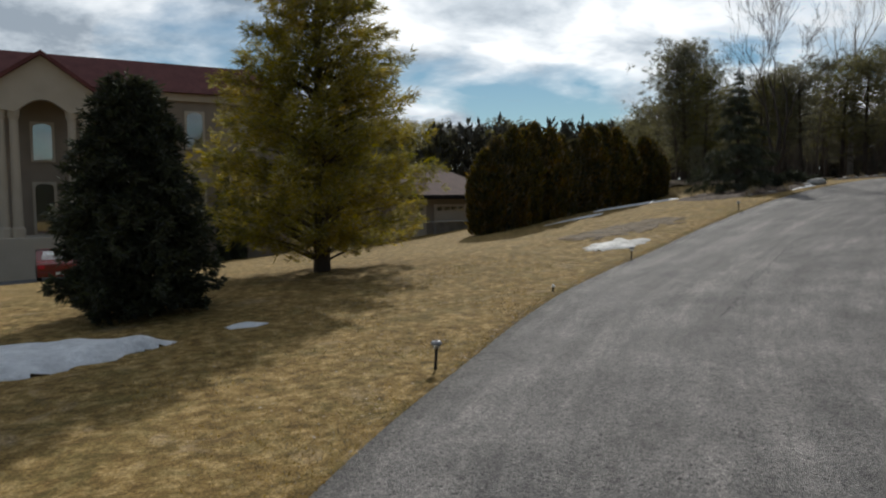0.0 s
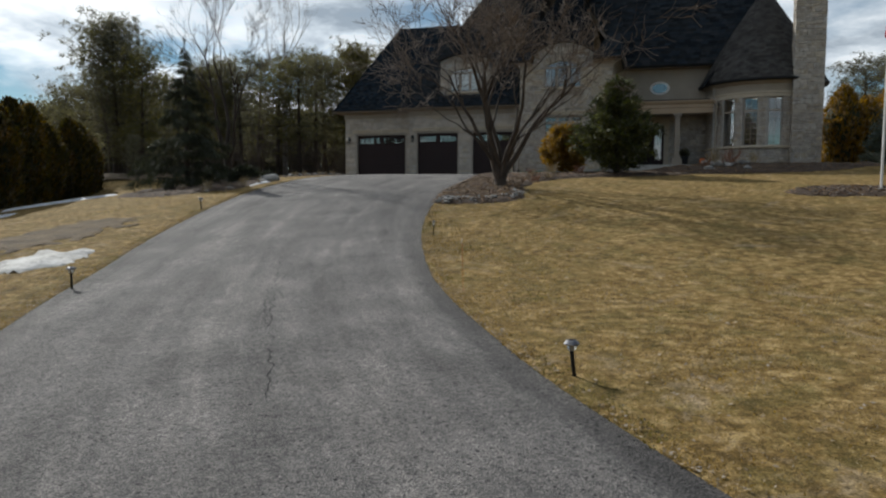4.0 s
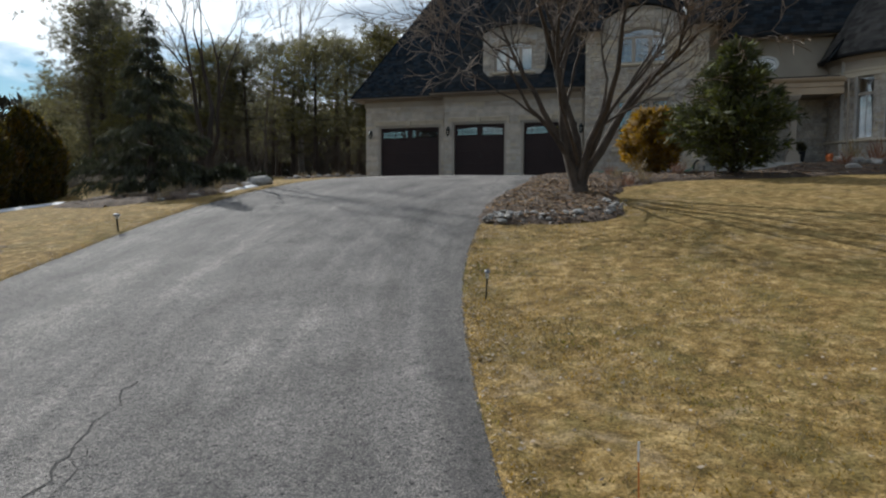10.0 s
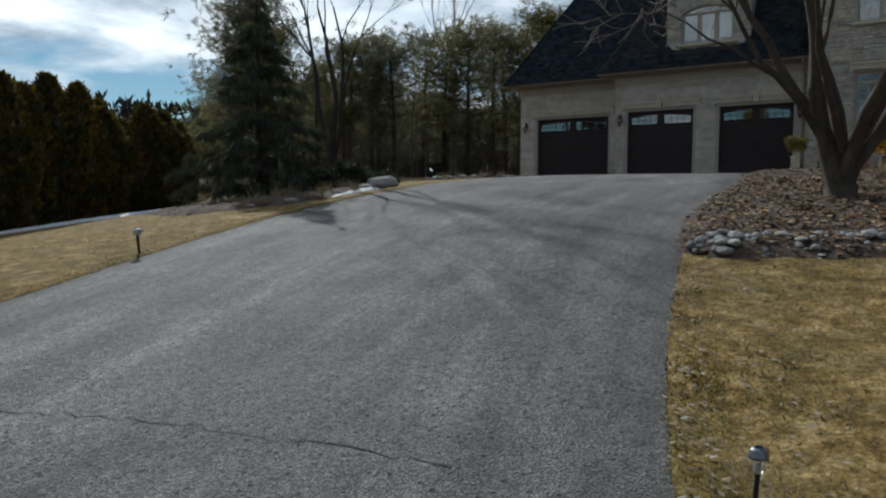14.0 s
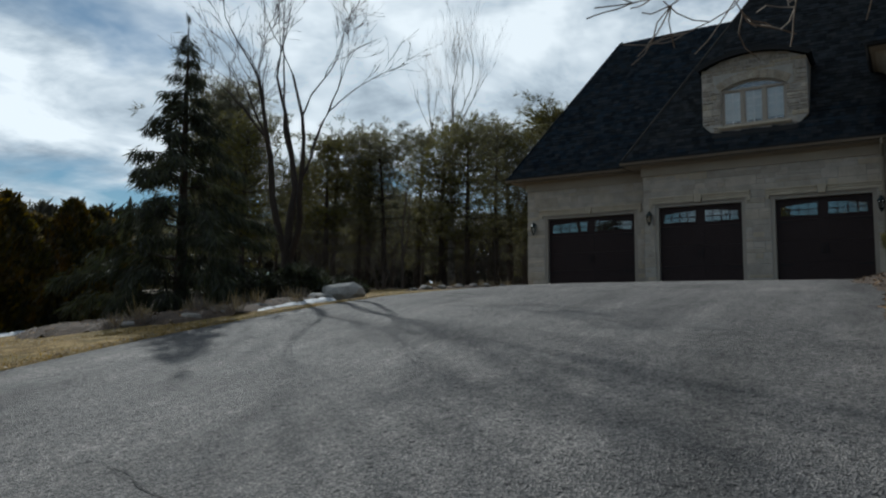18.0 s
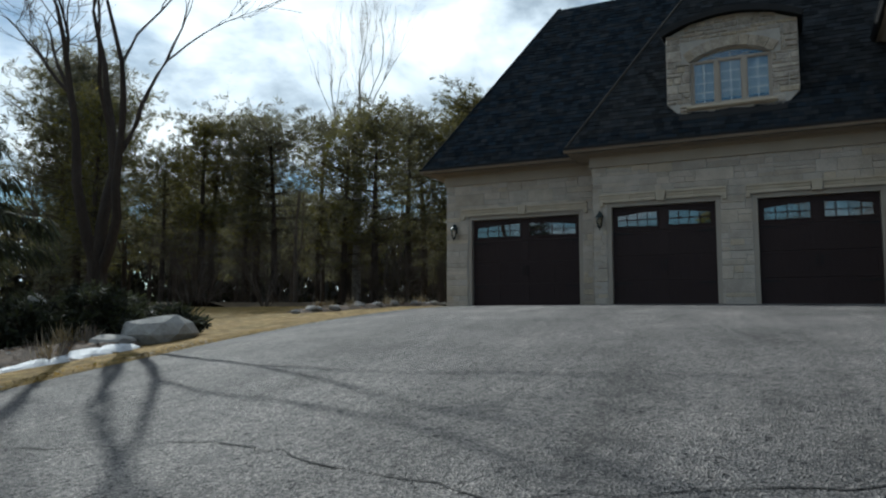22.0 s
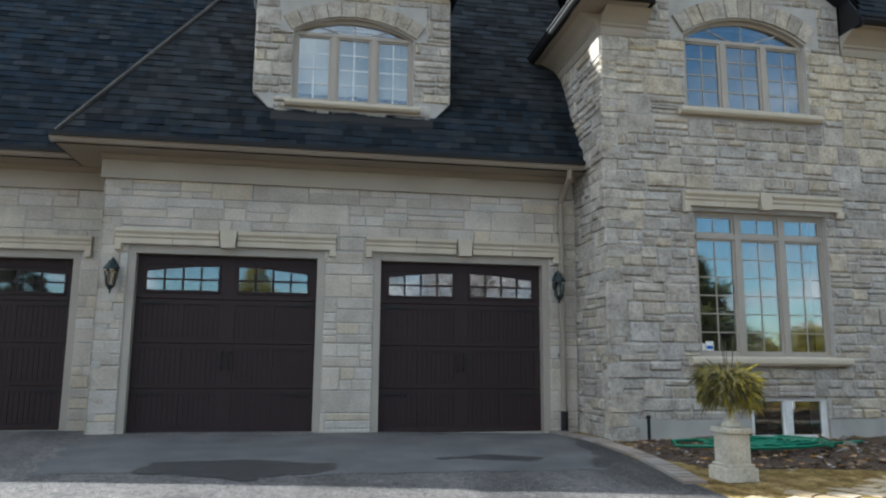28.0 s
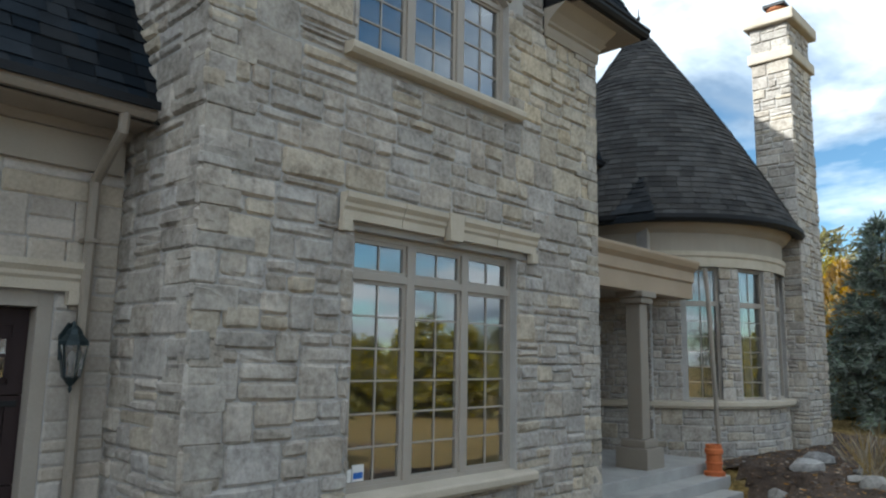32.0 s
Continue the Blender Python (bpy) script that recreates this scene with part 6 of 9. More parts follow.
def cedar(name, at, h, r, label, seed, foliage, n=1700, size=0.22, group="", category="cedar", flat=0.0, taper=2.6):
    """A dense columnar cedar: an uneven dark core under upright sprays."""
    rs = np.random.RandomState(seed)
    tree = thing(name, at, label, category, group)
    base = np.array(at, float)

    def prof(t):
        return r * (0.62 + 0.38 * np.sin(np.clip(t * 1.9 + 0.25, 0, np.pi))) * np.clip((1 - t) * taper, 0, 1) ** 0.72

    rows, seg = 12, 12
    v, f = [], []
    for i in range(rows + 1):
        t = i / rows
        for j in range(seg):
            a = 6.283 * j / seg
            q = prof(t) * 0.80 * (1 + 0.14 * math.sin(3 * a + seed) + 0.08 * math.sin(5 * a + 9 * t))
            v.append(base + (q * math.cos(a), q * math.sin(a), 0.03 + t * h * 0.95))
    for i in range(rows):
        for j in range(seg):
            f.append((i * seg + j, i * seg + (j + 1) % seg, (i + 1) * seg + (j + 1) % seg, (i + 1) * seg + j))
    raw("inner_foliage", v, f, SPRUCE, tree)
    raw("trunk", *tubes([([base - (0, 0, 0.1), base + (0, 0, h * 0.5)], [0.08, 0.04])], 6), DARKBARK, tree)
    t = rs.random(n) ** 1.15
    a = rs.uniform(0, 6.283, n)
    bump = 1 + 0.14 * np.sin(3 * a + seed) + 0.08 * np.sin(5 * a + 9 * t)
    q = prof(t) * rs.uniform(0.80, 1.03, n) * bump
    spots = base + np.stack([q * np.cos(a), q * np.sin(a), 0.05 + t * h * 0.97], 1)
    axes = np.stack([np.cos(a) * 0.45, np.sin(a) * 0.45, np.full(n, 1.0 - flat)], 1)
    axes /= np.linalg.norm(axes, axis=1)[:, None]
    v, f = tufts(rs, spots, axes, size, 5, 0.33, 0.16)
    tagged(raw("crown", v, f, foliage, tree), kind="stuff")
    return tree


def on(x, y, dz=0.0):
    return (x, y, gz(x, y) + dz)


# front garden
bare_tree("maple_tree", on(29.9, 9.65), [((-0.24, 0.46, 1), 4.5, 0.15, 0.22), ((0.05, -0.50, 1), 4.6, 0.14, 0.26), ((0.40, -0.2, 1), 4.2, 0.11, 0.5), ((-0.50, -0.2, 1), 4.4, 0.11, 0.42), ((-0.45, 0.75, 0.95), 3.1, 0.075, 0.72), ((-0.1, -0.95, 0.95), 3.3, 0.08, 0.75), ((-0.9, 0.1, 0.85), 3.2, 0.065, 0.8), ((0.05, 0.12, 1), 4.2, 0.10, 0.45)], "leafless multi-stemmed maple in a stone-edged bed", "tree", 5, levels=4, bark=mat("dark_maple_bark", (0.030, 0.023, 0.018), (0.105, 0.082, 0.064), 0.95, 5, 34, 0.8, 0.02, stretch=(1, 1, 0.25)), trunk=(0.3, 0.235), split=3, up=0.06, side=0.7, wander=0.13, fine=0.0075)
conifer("evergreen_shrub", on(36.5, 5.85), 4.0, 1.95, "dense dark green spreading evergreen by the porch", "shrub", 21, mat("yew_needles", (0.028, 0.036, 0.014), (0.12, 0.125, 0.042), 0.75, 0.9, 5, 0, island=0.45, trans=0.25), whorl=0.2, limbs=9, lift=0.95, droop=0.35, size=0.34, blades=10, per=13, bare=0.02, power=0.72, width=0.09, spread=0.6, gap=0.2)
conifer("golden_shrub", on(39.3, 8.5), 2.15, 1.15, "golden-yellow feathery evergreen shrub", "shrub", 4, GOLDEN, whorl=0.13, limbs=9, lift=0.9, droop=0.35, size=0.3, blades=9, per=16, bare=0.02, power=0.45, width=0.10, spread=0.6, gap=0.12)

for k, (x, y, h) in enumerate(((34.5, 23.1, 0.75), (35.3, 23.5, 0.6), (35.35, 22.35, 0.4), (33.6, 23.4, 0.6))):
    conifer("juniper_bush", on(x, y), h, h * 1.05, "low dark green juniper behind the boulder", "shrub", 240 + k, SPRUCE, whorl=0.09, limbs=9, lift=0.6, droop=0.3, size=0.16, blades=8, per=9, bare=0.02, power=0.4, width=0.09, spread=0.7, group="island junipers")
ox, oy, oz = on(34.9, 25.0)
orn = thing("stone_ornament", (ox, oy, oz), "small weathered grey stone lantern in the island bed", "ornament")
part("base", box(ox - 0.16, ox + 0.16, oy - 0.16, oy + 0.16, oz - 0.05, oz + 0.28, 0.03), PALEROCK, orn)
part("post", lathe([(0.12, 0.28), (0.09, 0.34), (0.09, 0.52), (0.14, 0.56)], (ox, oy, oz), 12), PALEROCK, orn)
part("cap", lathe([(0.14, 0.56), (0.17, 0.60), (0.16, 0.74), (0.20, 0.78), (0.05, 0.90), (0.01, 0.93)], (ox, oy, oz), 12), PALEROCK, orn)

# lawn trees beyond the drive
conifer("spruce_tree", on(1.9, 15.4), 4.7, 1.6, "dense dark spruce with branches to the ground", "tree", 31, SPRUCE, whorl=0.15, limbs=13, lift=0.35, droop=0.30, size=0.2, blades=11, per=24, bare=0.03, power=0.46, width=0.09, spread=0.6, gap=0.12)
conifer("young_spruce", on(-1.25, 17.0), 1.0, 0.6, "small dark spruce on the lawn", "shrub", 32, SPRUCE, whorl=0.12, limbs=9, lift=0.4, droop=0.2, size=0.2, blades=8, per=8, bare=0.02, power=0.7)
conifer("pine_tree", on(7.4, 19.6), 10.6, 3.9, "tall white pine with yellowing needles", "tree", 33, PINEY, whorl=0.36, limbs=9, lift=0.50, droop=0.22, size=0.27, blades=13, per=44, bare=0.03, power=0.75, width=0.05, spread=0.55, bark=DARKBARK)
conifer("weeping_spruce", on(32.9, 25.2), 6.7, 3.0, "ragged weeping Norway spruce in the island bed", "tree", 34, SPRUCE, whorl=0.42, limbs=7, lift=0.40, droop=0.42, size=0.34, blades=13, per=40, bare=0.05, power=1.35, width=0.04, spread=0.3, weep=1.7, gap=0.34)
bare_tree("ash_tree", on(36.2, 25.2), [((-0.12, 0.22, 1), 4.9, 0.115, 1.3), ((0.08, -0.06, 1), 5.2, 0.12, 1.4), ((0.18, -0.34, 1), 5.0, 0.10, 1.15)], "leafless forked tree beside the island bed", "tree", 8, bark=DARKBARK, levels=4, trunk=(1.4, 0.17), split=3, up=0.07, side=0.42, wander=0.10, twig=BARK, fine=0.0055)

# cedar hedge
runs = [(0.36 * k / 6, 5.35 * (0.80, 0.93, 1.0, 0.97, 1.03, 0.95, 0.88)[k]) for k in range(7)]
runs += [(0.45 + 0.29 * k / 5, 5.0 * (0.86, 1.0, 0.95, 1.03, 0.97, 0.86)[k]) for k in range(6)]
runs += [(0.81 + 0.19 * k / 3, 4.1 * (0.9, 1.02, 0.96, 0.84)[k]) for k in range(4)]
for i, (along, hh) in enumerate(runs):
    x, y = 20.6 + 17.4 * along, 30.9 + 4.6 * along + 0.22 * math.sin(i * 2.1)
    cedar("hedge_cedar", on(x, y, -0.05), hh, 1.0 + 0.12 * math.sin(i * 2.7), "tall bronzed cedar in a hedge row", 60 + i, CEDAR, 1500, 0.32, "cedar hedge", taper=2.2)

# woods: a few kinds, copied
rs_w = np.random.RandomState(77)
kinds = []
for k in range(4):
    kinds.append(pine("woodland_pine", (0, 0, 0), 12.0, (2.5, 2.2, 2.9, 2.4)[k], "tall dark pine with clumped crown in the woods", 80 + k, PINE, (0.40, 0.30, 0.22, 0.34)[k], group="woods"))
bares = []
for k in range(3):
    bares.append(bare_tree("woodland_tree", (0, 0, 0), [((0.1, 0.05, 1), 5.5, 0.10, 3.0), ((-0.25, 0.2, 1), 4.5, 0.07, 2.8), ((0.25, -0.25, 1), 4.2, 0.06, 3.4)], "bare grey-brown woodland tree", "tree", 90 + k, levels=3, trunk=(3.6, 0.13), split=2, up=0.10, side=0.5, wander=0.09))
    tagged(bares[-1], group="woods")


lows = []
for k in range(2):
    lows.append(pine("far_pine", (0, 0, 0), 12.0, 2.8, "distant pine in the treeline", 86 + k, PINE, 0.2, group="far treeline", spots_per=3, blades=4, size=0.85))


sunny = conifer("sunlit_pine", (0, 0, 0), 12.0, 3.1, "sunlit yellow-green pine across the lawn", "tree", 89, PINEY, whorl=1.0, limbs=6, lift=0.4, droop=0.25, size=0.9, blades=7, per=7, bare=0.08, power=0.5, width=0.2, spread=1.1, gap=0.1, lean=0.3, group="far treeline")


def plant(kind, x, y, size, turn, wide=1.0):
    m = Matrix.Translation((x, y, gz(x, y) - 0.1)) @ Matrix.Rotation(turn, 4, "Z") @ Matrix.Diagonal((wide * size, wide * size, size, 1))
    ob = copy_thing(kind, Matrix.Translation((x, y, gz(x, y) - 0.1)) @ Matrix.Rotation(turn, 4, "Z"))
    ob.scale = (wide * size, wide * size, size)
    return ob


spots = []
while len(spots) < 96:
    x, y = rs_w.uniform(38, 92), rs_w.uniform(28, 78)
    if y < 27 + 0.25 * max(0, 60 - x) or (x < 47 and y < 38) or (x < 62 and y < 29) or (y - 12.14) * 0.60 > (x - 23.76) * 0.80:
        continue
    if any((x - a) ** 2 + (y - b) ** 2 < 5 for a, b in spots):
        continue
    spots.append((x, y))
for i, (x, y) in enumerate(spots):
    near_edge = y < 42
    kind = (kinds + bares)[rs_w.randint(0, 7)]
    plant(kind, x, y, rs_w.uniform(0.56, 0.82) * (0.88 if near_edge else 1.0), rs_w.uniform(0, 6.28), rs_w.uniform(0.9, 1.25))
for x, y, s, k in ((49.5, 43.5, 0.98, 1), (50.0, 43.0, 0.92, 3), (49.2, 44.2, 0.95, 2), (47.0, 41.0, 0.62, 2), (52.5, 34.5, 0.72, 0), (55.5, 31.2, 0.78, 3), (61.0, 29.2, 0.92, 1), (66.0, 27.5, 0.98, 2), (58.5, 36.5, 0.84, 1), (64.0, 33.0, 0.95, 0), (49.0, 37.5, 0.56, 3), (70, 26, 1.05, 0), (57.2, 34.0, 0.8, 2), (60.4, 32.2, 0.88, 3), (63.0, 30.4, 0.92, 2), (50.8, 36.6, 0.68, 1), (54.2, 37.0, 0.78, 3), (67.5, 31.0, 1.0, 1), (40.4, 37.6, 0.24, 2), (42.2, 38.8, 0.26, 2), (43.8, 37.2, 0.24, 2), (45.2, 39.0, 0.28, 2), (41.2, 40.6, 0.26, 2), (44.6, 42.0, 0.3, 2)):
    plant(kinds[k], x, y, s, rs_w.uniform(0, 6.28), 1.1)
bare_tree("birch_tree", on(58.0, 33.8), [((0.02, 0.05, 1), 8.0, 0.13, 4.6), ((0.12, -0.22, 1), 6.5, 0.08, 4.2), ((-0.15, 0.2, 1), 6.2, 0.07, 5.2)], "tall pale-barked birch at the wood's edge", "tree", 12, levels=3, trunk=(5.4, 0.2), split=4, up=0.10, side=0.42, wander=0.07, bark=BIRCH)
thickets = []
for k in range(2):
    thickets.append(bare_tree("brush_thicket", (0, 0, 0), [((math.cos(a) * 0.5, math.sin(a) * 0.5, 1), 1.7, 0.02, 0.0) for a in np.arange(0, 6.2, 0.6)], "brown leafless undergrowth at the wood's edge", "shrub", 110 + k, levels=2, split=3, up=0.02, side=0.6))
    tagged(thickets[-1], group="undergrowth")
for i in range(26):
    x = rs_w.uniform(39, 72)
    y = 27.2 + 0.25 * max(0, 60 - x) + rs_w.uniform(0, 5)
    plant(thickets[i % 2], x, y, rs_w.uniform(0.6, 1.2), rs_w.uniform(0, 6.28), 1.3)
for k, ob in enumerate(thickets):
    ob.location = on(57 + 3 * k, 28.8)
# distant treeline beyond the hedge and round the rest of the horizon
for i in range(84):
    a = rs_w.uniform(0, 6.283)
    d = rs_w.uniform(70, 140)
    x, y = 25 + d * math.cos(a), 8 + d * math.sin(a)
    if 35 < x < 95 and 24 < y < 80:
        continue
    plant((lows + bares)[rs_w.randint(0, 5) % 4], x, y, rs_w.uniform(0.8, 1.15), rs_w.uniform(0, 6.28), 1.3)
for i in range(24):
    x, y = 24 + 1.5 * i + rs_w.uniform(-1, 1), 76 + rs_w.uniform(-3, 10)
    plant((lows + kinds)[i % 6], x, y, rs_w.uniform(0.62, 0.84) * (1.2 if x < 40 else 0.85), rs_w.uniform(0, 6.28), 1.3)
for i in range(26):
    x = -32 + i * 3.0 + rs_w.uniform(-1.2, 1.2)
    plant(sunny, x, -34 - rs_w.uniform(0, 9), rs_w.uniform(0.62, 0.9), rs_w.uniform(0, 6.28), 1.5)
for x, y, s in ((64, -14, 0.62), (66.5, -18, 0.7), (69, -12, 0.75), (72, -21, 0.8), (62, -24, 0.6), (75, -15, 0.9)):
    plant(kinds[rs_w.randint(0, 4)], x, y, s, rs_w.uniform(0, 6.28), 1.4)
sunny.location = on(30, -44)
for ob in kinds + bares + lows:
    ob.location = on(84 + 4 * (kinds + bares + lows).index(ob), 60.0)
# dense brush that closes the woods below the crowns
ring = resample([(-30, 78), (10, 82), (40, 76), (62, 72), (84, 58), (96, 40), (100, 10)], 8600)
sp = np.c_[ring + rs_w.normal(0, 2.5, ring.shape), np.zeros(len(ring))]
sp[:, 2] = ground_z(sp[:, 0], sp[:, 1]) + 7.5 * rs_w.random(len(ring)) ** 1.7
axb = np.tile((0, 0, 1.0), (len(ring), 1))
v, f = tufts(rs_w, sp, axb, 1.3, 5, 0.7, 0.16)
tagged(raw("far_brush", v, f, mat("brown_brush", (0.035, 0.032, 0.022), (0.095, 0.085, 0.055), 0.9, 0.4, 4, 0, island=0.4)), "dense brown brush deep in the woods", "brush", kind="stuff")
for i, (x, y, h) in enumerate(((53.6, -10.4, 5.4), (55.4, -11.6, 5.6), (47.8, -16.2, 5.6), (46.6, -13.2, 4.2), (51.0, -14.6, 5.6), (45.2, -19.0, 5.2), (48.6, -18.6, 5.6), (59.6, -8.2, 5.9), (60.4, -9.8, 5.2), (61.5, -11.4, 5.8))):
    cedar("yellow_cedar", on(x, y), h, 1.35, "sunlit yellow-green cedar beyond the chimney", 140 + i, GOLDEN, 1300, 0.34, "yellow cedars", flat=0.15)
conifer("blue_spruce", on(45.1, -9.8), 6.0, 2.3, "silvery blue spruce at the side of the house", "tree", 45, BLUESPR, whorl=0.26, limbs=9, lift=0.2, droop=0.15, size=0.34, blades=10, per=13, bare=0.05, power=0.8, width=0.08)
conifer("yellowing_pine", on(49.9, -21.5), 6.6, 2.6, "yellow-green pine behind the blue spruce", "tree", 47, PINEY, whorl=0.4, limbs=8, lift=0.35, droop=0.15, size=0.42, blades=9, per=14, bare=0.05, power=0.6, width=0.08, group="pines behind the house")
for x, y, turn in ((47.6, -22.6, 1.3), (52.6, -23.4, 2.7)):
    copy_thing(bpy.data.objects["yellowing_pine"], Matrix.Translation(on(x, y)) @ Matrix.Rotation(turn, 4, "Z"))
m = copy_thing(bpy.data.objects["blue_spruce"], Matrix.Translation(on(52.2, -9.4)) @ Matrix.Rotation(2.0, 4, "Z"))
m.scale = (0.85, 0.85, 0.8)

# ---- beds, rocks, snow, paths ----
from mathutils.bvhtree import BVHTree

RS = np.random.RandomState(3)
BEDS = {}


def inside(poly, x, y):
    c = False
    for (a, b), (p, q) in zip(poly, poly[1:] + poly[:1]):
        if (b > y) != (q > y) and x < (p - a) * (y - b) / (q - b) + a:
            c = not c
    return c


def edge_far(poly, x, y):
    best = 9e9
    for (a, b), (p, q) in zip(poly, poly[1:] + poly[:1]):
        d2 = (p - a) ** 2 + (q - b) ** 2
        t = max(0, min(1, ((x - a) * (p - a) + (y - b) * (q - b)) / d2))
        best = min(best, math.hypot(x - a - t * (p - a), y - b - t * (q - b)))
    return best


def patch(name, poly, material, label, category, height, cell=0.16, rough=0.05, ragged=0.12, kind="", lift=0.02, freq=2.2):
    """A low uneven mound with a ragged outline that lies on the ground."""
    xs, ys = [p[0] for p in poly], [p[1] for p in poly]
    nx, nyy = int((max(xs) - min(xs)) / cell) + 4, int((max(ys) - min(ys)) / cell) + 4
    grid = {}
    verts, faces = [], []
    for i in range(nx):
        for j in range(nyy):
            x, y = min(xs) - cell + i * cell, min(ys) - cell + j * cell
            d = edge_far(poly, x, y) * (1 if inside(poly, x, y) else -1)
            d += ragged * noise.noise((x * 2.3, y * 2.3, 3.3)) * 2
            if d > -cell * 0.9:
                k = min(1, max(0, d) / 0.5)
                z = gz(x, y) + lift * min(1, max(0, d + 0.05) / 0.15) + height * math.sin(k * math.pi / 2) + rough * noise.noise((x * freq, y * freq, 7)) * k - (0.06 if d < 0 else 0)
                grid[i, j] = len(verts)
                verts.append((x, y, z))
    for (i, j), a in grid.items():
        q = [grid.get(c) for c in ((i, j), (i + 1, j), (i + 1, j + 1), (i, j + 1))]
        if None not in q:
            faces.append(tuple(q))
    ob = raw(name, verts, faces, material, smooth=True)
    BEDS[name] = BVHTree.FromPolygons(verts, faces)
    return tagged(ob, label, category, kind=kind)


def rock_mesh(seed, size, at, material, name="rock", label="", group="", category="rock", parent=None, squash=0.6):
    rs = np.random.RandomState(seed)
    bm = bmesh.new()
    bmesh.ops.create_icosphere(bm, subdivisions=2, radius=1)
    off = rs.uniform(0, 50)
    cuts = [unit(rs.normal(0, 1, 3)) for _ in range(5)]
    st = np.array((rs.uniform(0.8, 1.3), rs.uniform(0.7, 1.1), squash * rs.uniform(0.8, 1.2)))
    turn = rs.uniform(0, 6.28)
    for v in bm.verts:
        p = np.array(v.co)
        for c in cuts:
            d = p @ c - 0.72
            if d > 0:
                p = p - c * d * 0.85
        p = p * (1 + 0.16 * noise.noise(Vector(p * 1.6) + Vector((off, 0, 0)))) * st * size
        x, y = p[0] * math.cos(turn) - p[1] * math.sin(turn), p[0] * math.sin(turn) + p[1] * math.cos(turn)
        v.co = (x + at[0], y + at[1], p[2] + at[2] + size * squash * 0.35)
    me = bpy.data.meshes.new(name)
    bmesh.ops.translate(bm, verts=bm.verts, vec=-Vector(at))
    bm.to_mesh(me)
    bm.free()
    me.materials.append(material)
    ob = new(name, me)
    ob.location = at
    return tagged(ob, label, category, group)


MAPLE_BED = [(25.35, 10.62), (25.6, 9.6), (26.1, 8.5), (27.2, 8.25), (28.6, 8.55), (30.2, 8.8), (32.2, 8.6), (33.9, 7.7), (35.0, 6.4), (35.6, 4.6), (37.4, 2.9), (39.2, 1.6), (39.9, -0.6), (40.7, -3.6), (42.6, -6.4), (47, -6.6), (47, -4.4), (45.1, -4.3), (45.5, -2.2), (45.8, 0.9), (44.9, 1.5), (44.7, 3.9), (42.6, 4.3), (40.6, 6.6), (39.2, 9.6), (38.6, 12.0), (36.6, 12.3), (33.4, 11.74), (31, 11.7), (28.2, 11.52), (26.2, 11.16), (25.5, 10.95)]
patch("planting_bed", MAPLE_BED, MULCH, "mulched planting bed with leaf litter along the drive", "garden bed", 0.10, 0.2, 0.10, 0.10)
TOWER_BED = [(42.15, 11.45), (42.0, 8.6), (43.1, 6.4), (44.55, 4.9), (44.55, 11.72), (43.2, 11.72)]
patch("foundation_bed", TOWER_BED, MULCH, "dark soil bed with leaf litter under the tower window", "garden bed", 0.05, 0.13, 0.16, 0.05, freq=3.0)
FLAG_BED = [(28.9, 0.5), (28.2, 0.1), (27.8, -0.8), (27.7, -2.4), (28.2, -3.8), (29.4, -4.2), (30.4, -3.0), (30.2, -0.8)]
patch("flagpole_bed", FLAG_BED, MULCH, "leaf-strewn bed round the flagpole", "garden bed", 0.10, 0.2, 0.1, 0.12)
ISLAND = [(29.6, 20.9), (30.8, 20.75), (32.6, 21.0), (34.4, 21.6), (36.4, 23.2), (37.6, 25.6), (36.8, 28), (33.6, 28.6), (30.2, 27), (28.9, 24), (28.9, 22)]
patch("island_bed", ISLAND, MULCH, "mulched island bed with dry perennials and rocks", "garden bed", 0.12, 0.22, 0.1, 0.12)
SIDE_BED = [(40.6, 24.4), (43, 23.9), (46.6, 23.75), (50, 24.2), (50, 25.4), (46, 25.3), (42, 25.6)]
patch("side_bed", SIDE_BED, MULCH, "narrow rubble and dry leaf bed beside the garage", "garden bed", 0.08, 0.22, 0.08, 0.1)


def litter(name, polys, n, label, material, size=(0.03, 0.10), seed=1, lift=0.16):
    rs = np.random.RandomState(seed)
    verts, faces = [], []
    for poly, k, bed in polys:
        xs, ys = [p[0] for p in poly], [p[1] for p in poly]
        got = 0
        while got < k:
            x, y = rs.uniform(min(xs), max(xs)), rs.uniform(min(ys), max(ys))
            if not inside(poly, x, y):
                continue
            got += 1
            place = BEDS[bed].ray_cast(Vector((x, y, 9)), Vector((0, 0, -1)))[0]
            if place is None:
                continue
            z = place.z
            a, s, w = rs.uniform(0, 6.28), rs.uniform(*size), rs.uniform(0.35, 0.8)
            t1, t2 = rs.uniform(-0.5, 0.5), rs.uniform(-0.5, 0.5)
            ca, sa = math.cos(a) * s, math.sin(a) * s
            b = len(verts)
            verts += [(x - ca, y - sa, z + 0.004 + abs(t1) * s * 0.5), (x + sa * w, y - ca * w, z + 0.012 + abs(t2) * s * 0.4), (x + ca, y + sa, z + 0.006 + abs(t1) * s), (x - sa * w, y + ca * w, z + 0.004)]
            faces.append((b, b + 1, b + 2, b + 3))
    return tagged(raw(name, verts, faces, material), label, "leaf litter", kind="stuff")


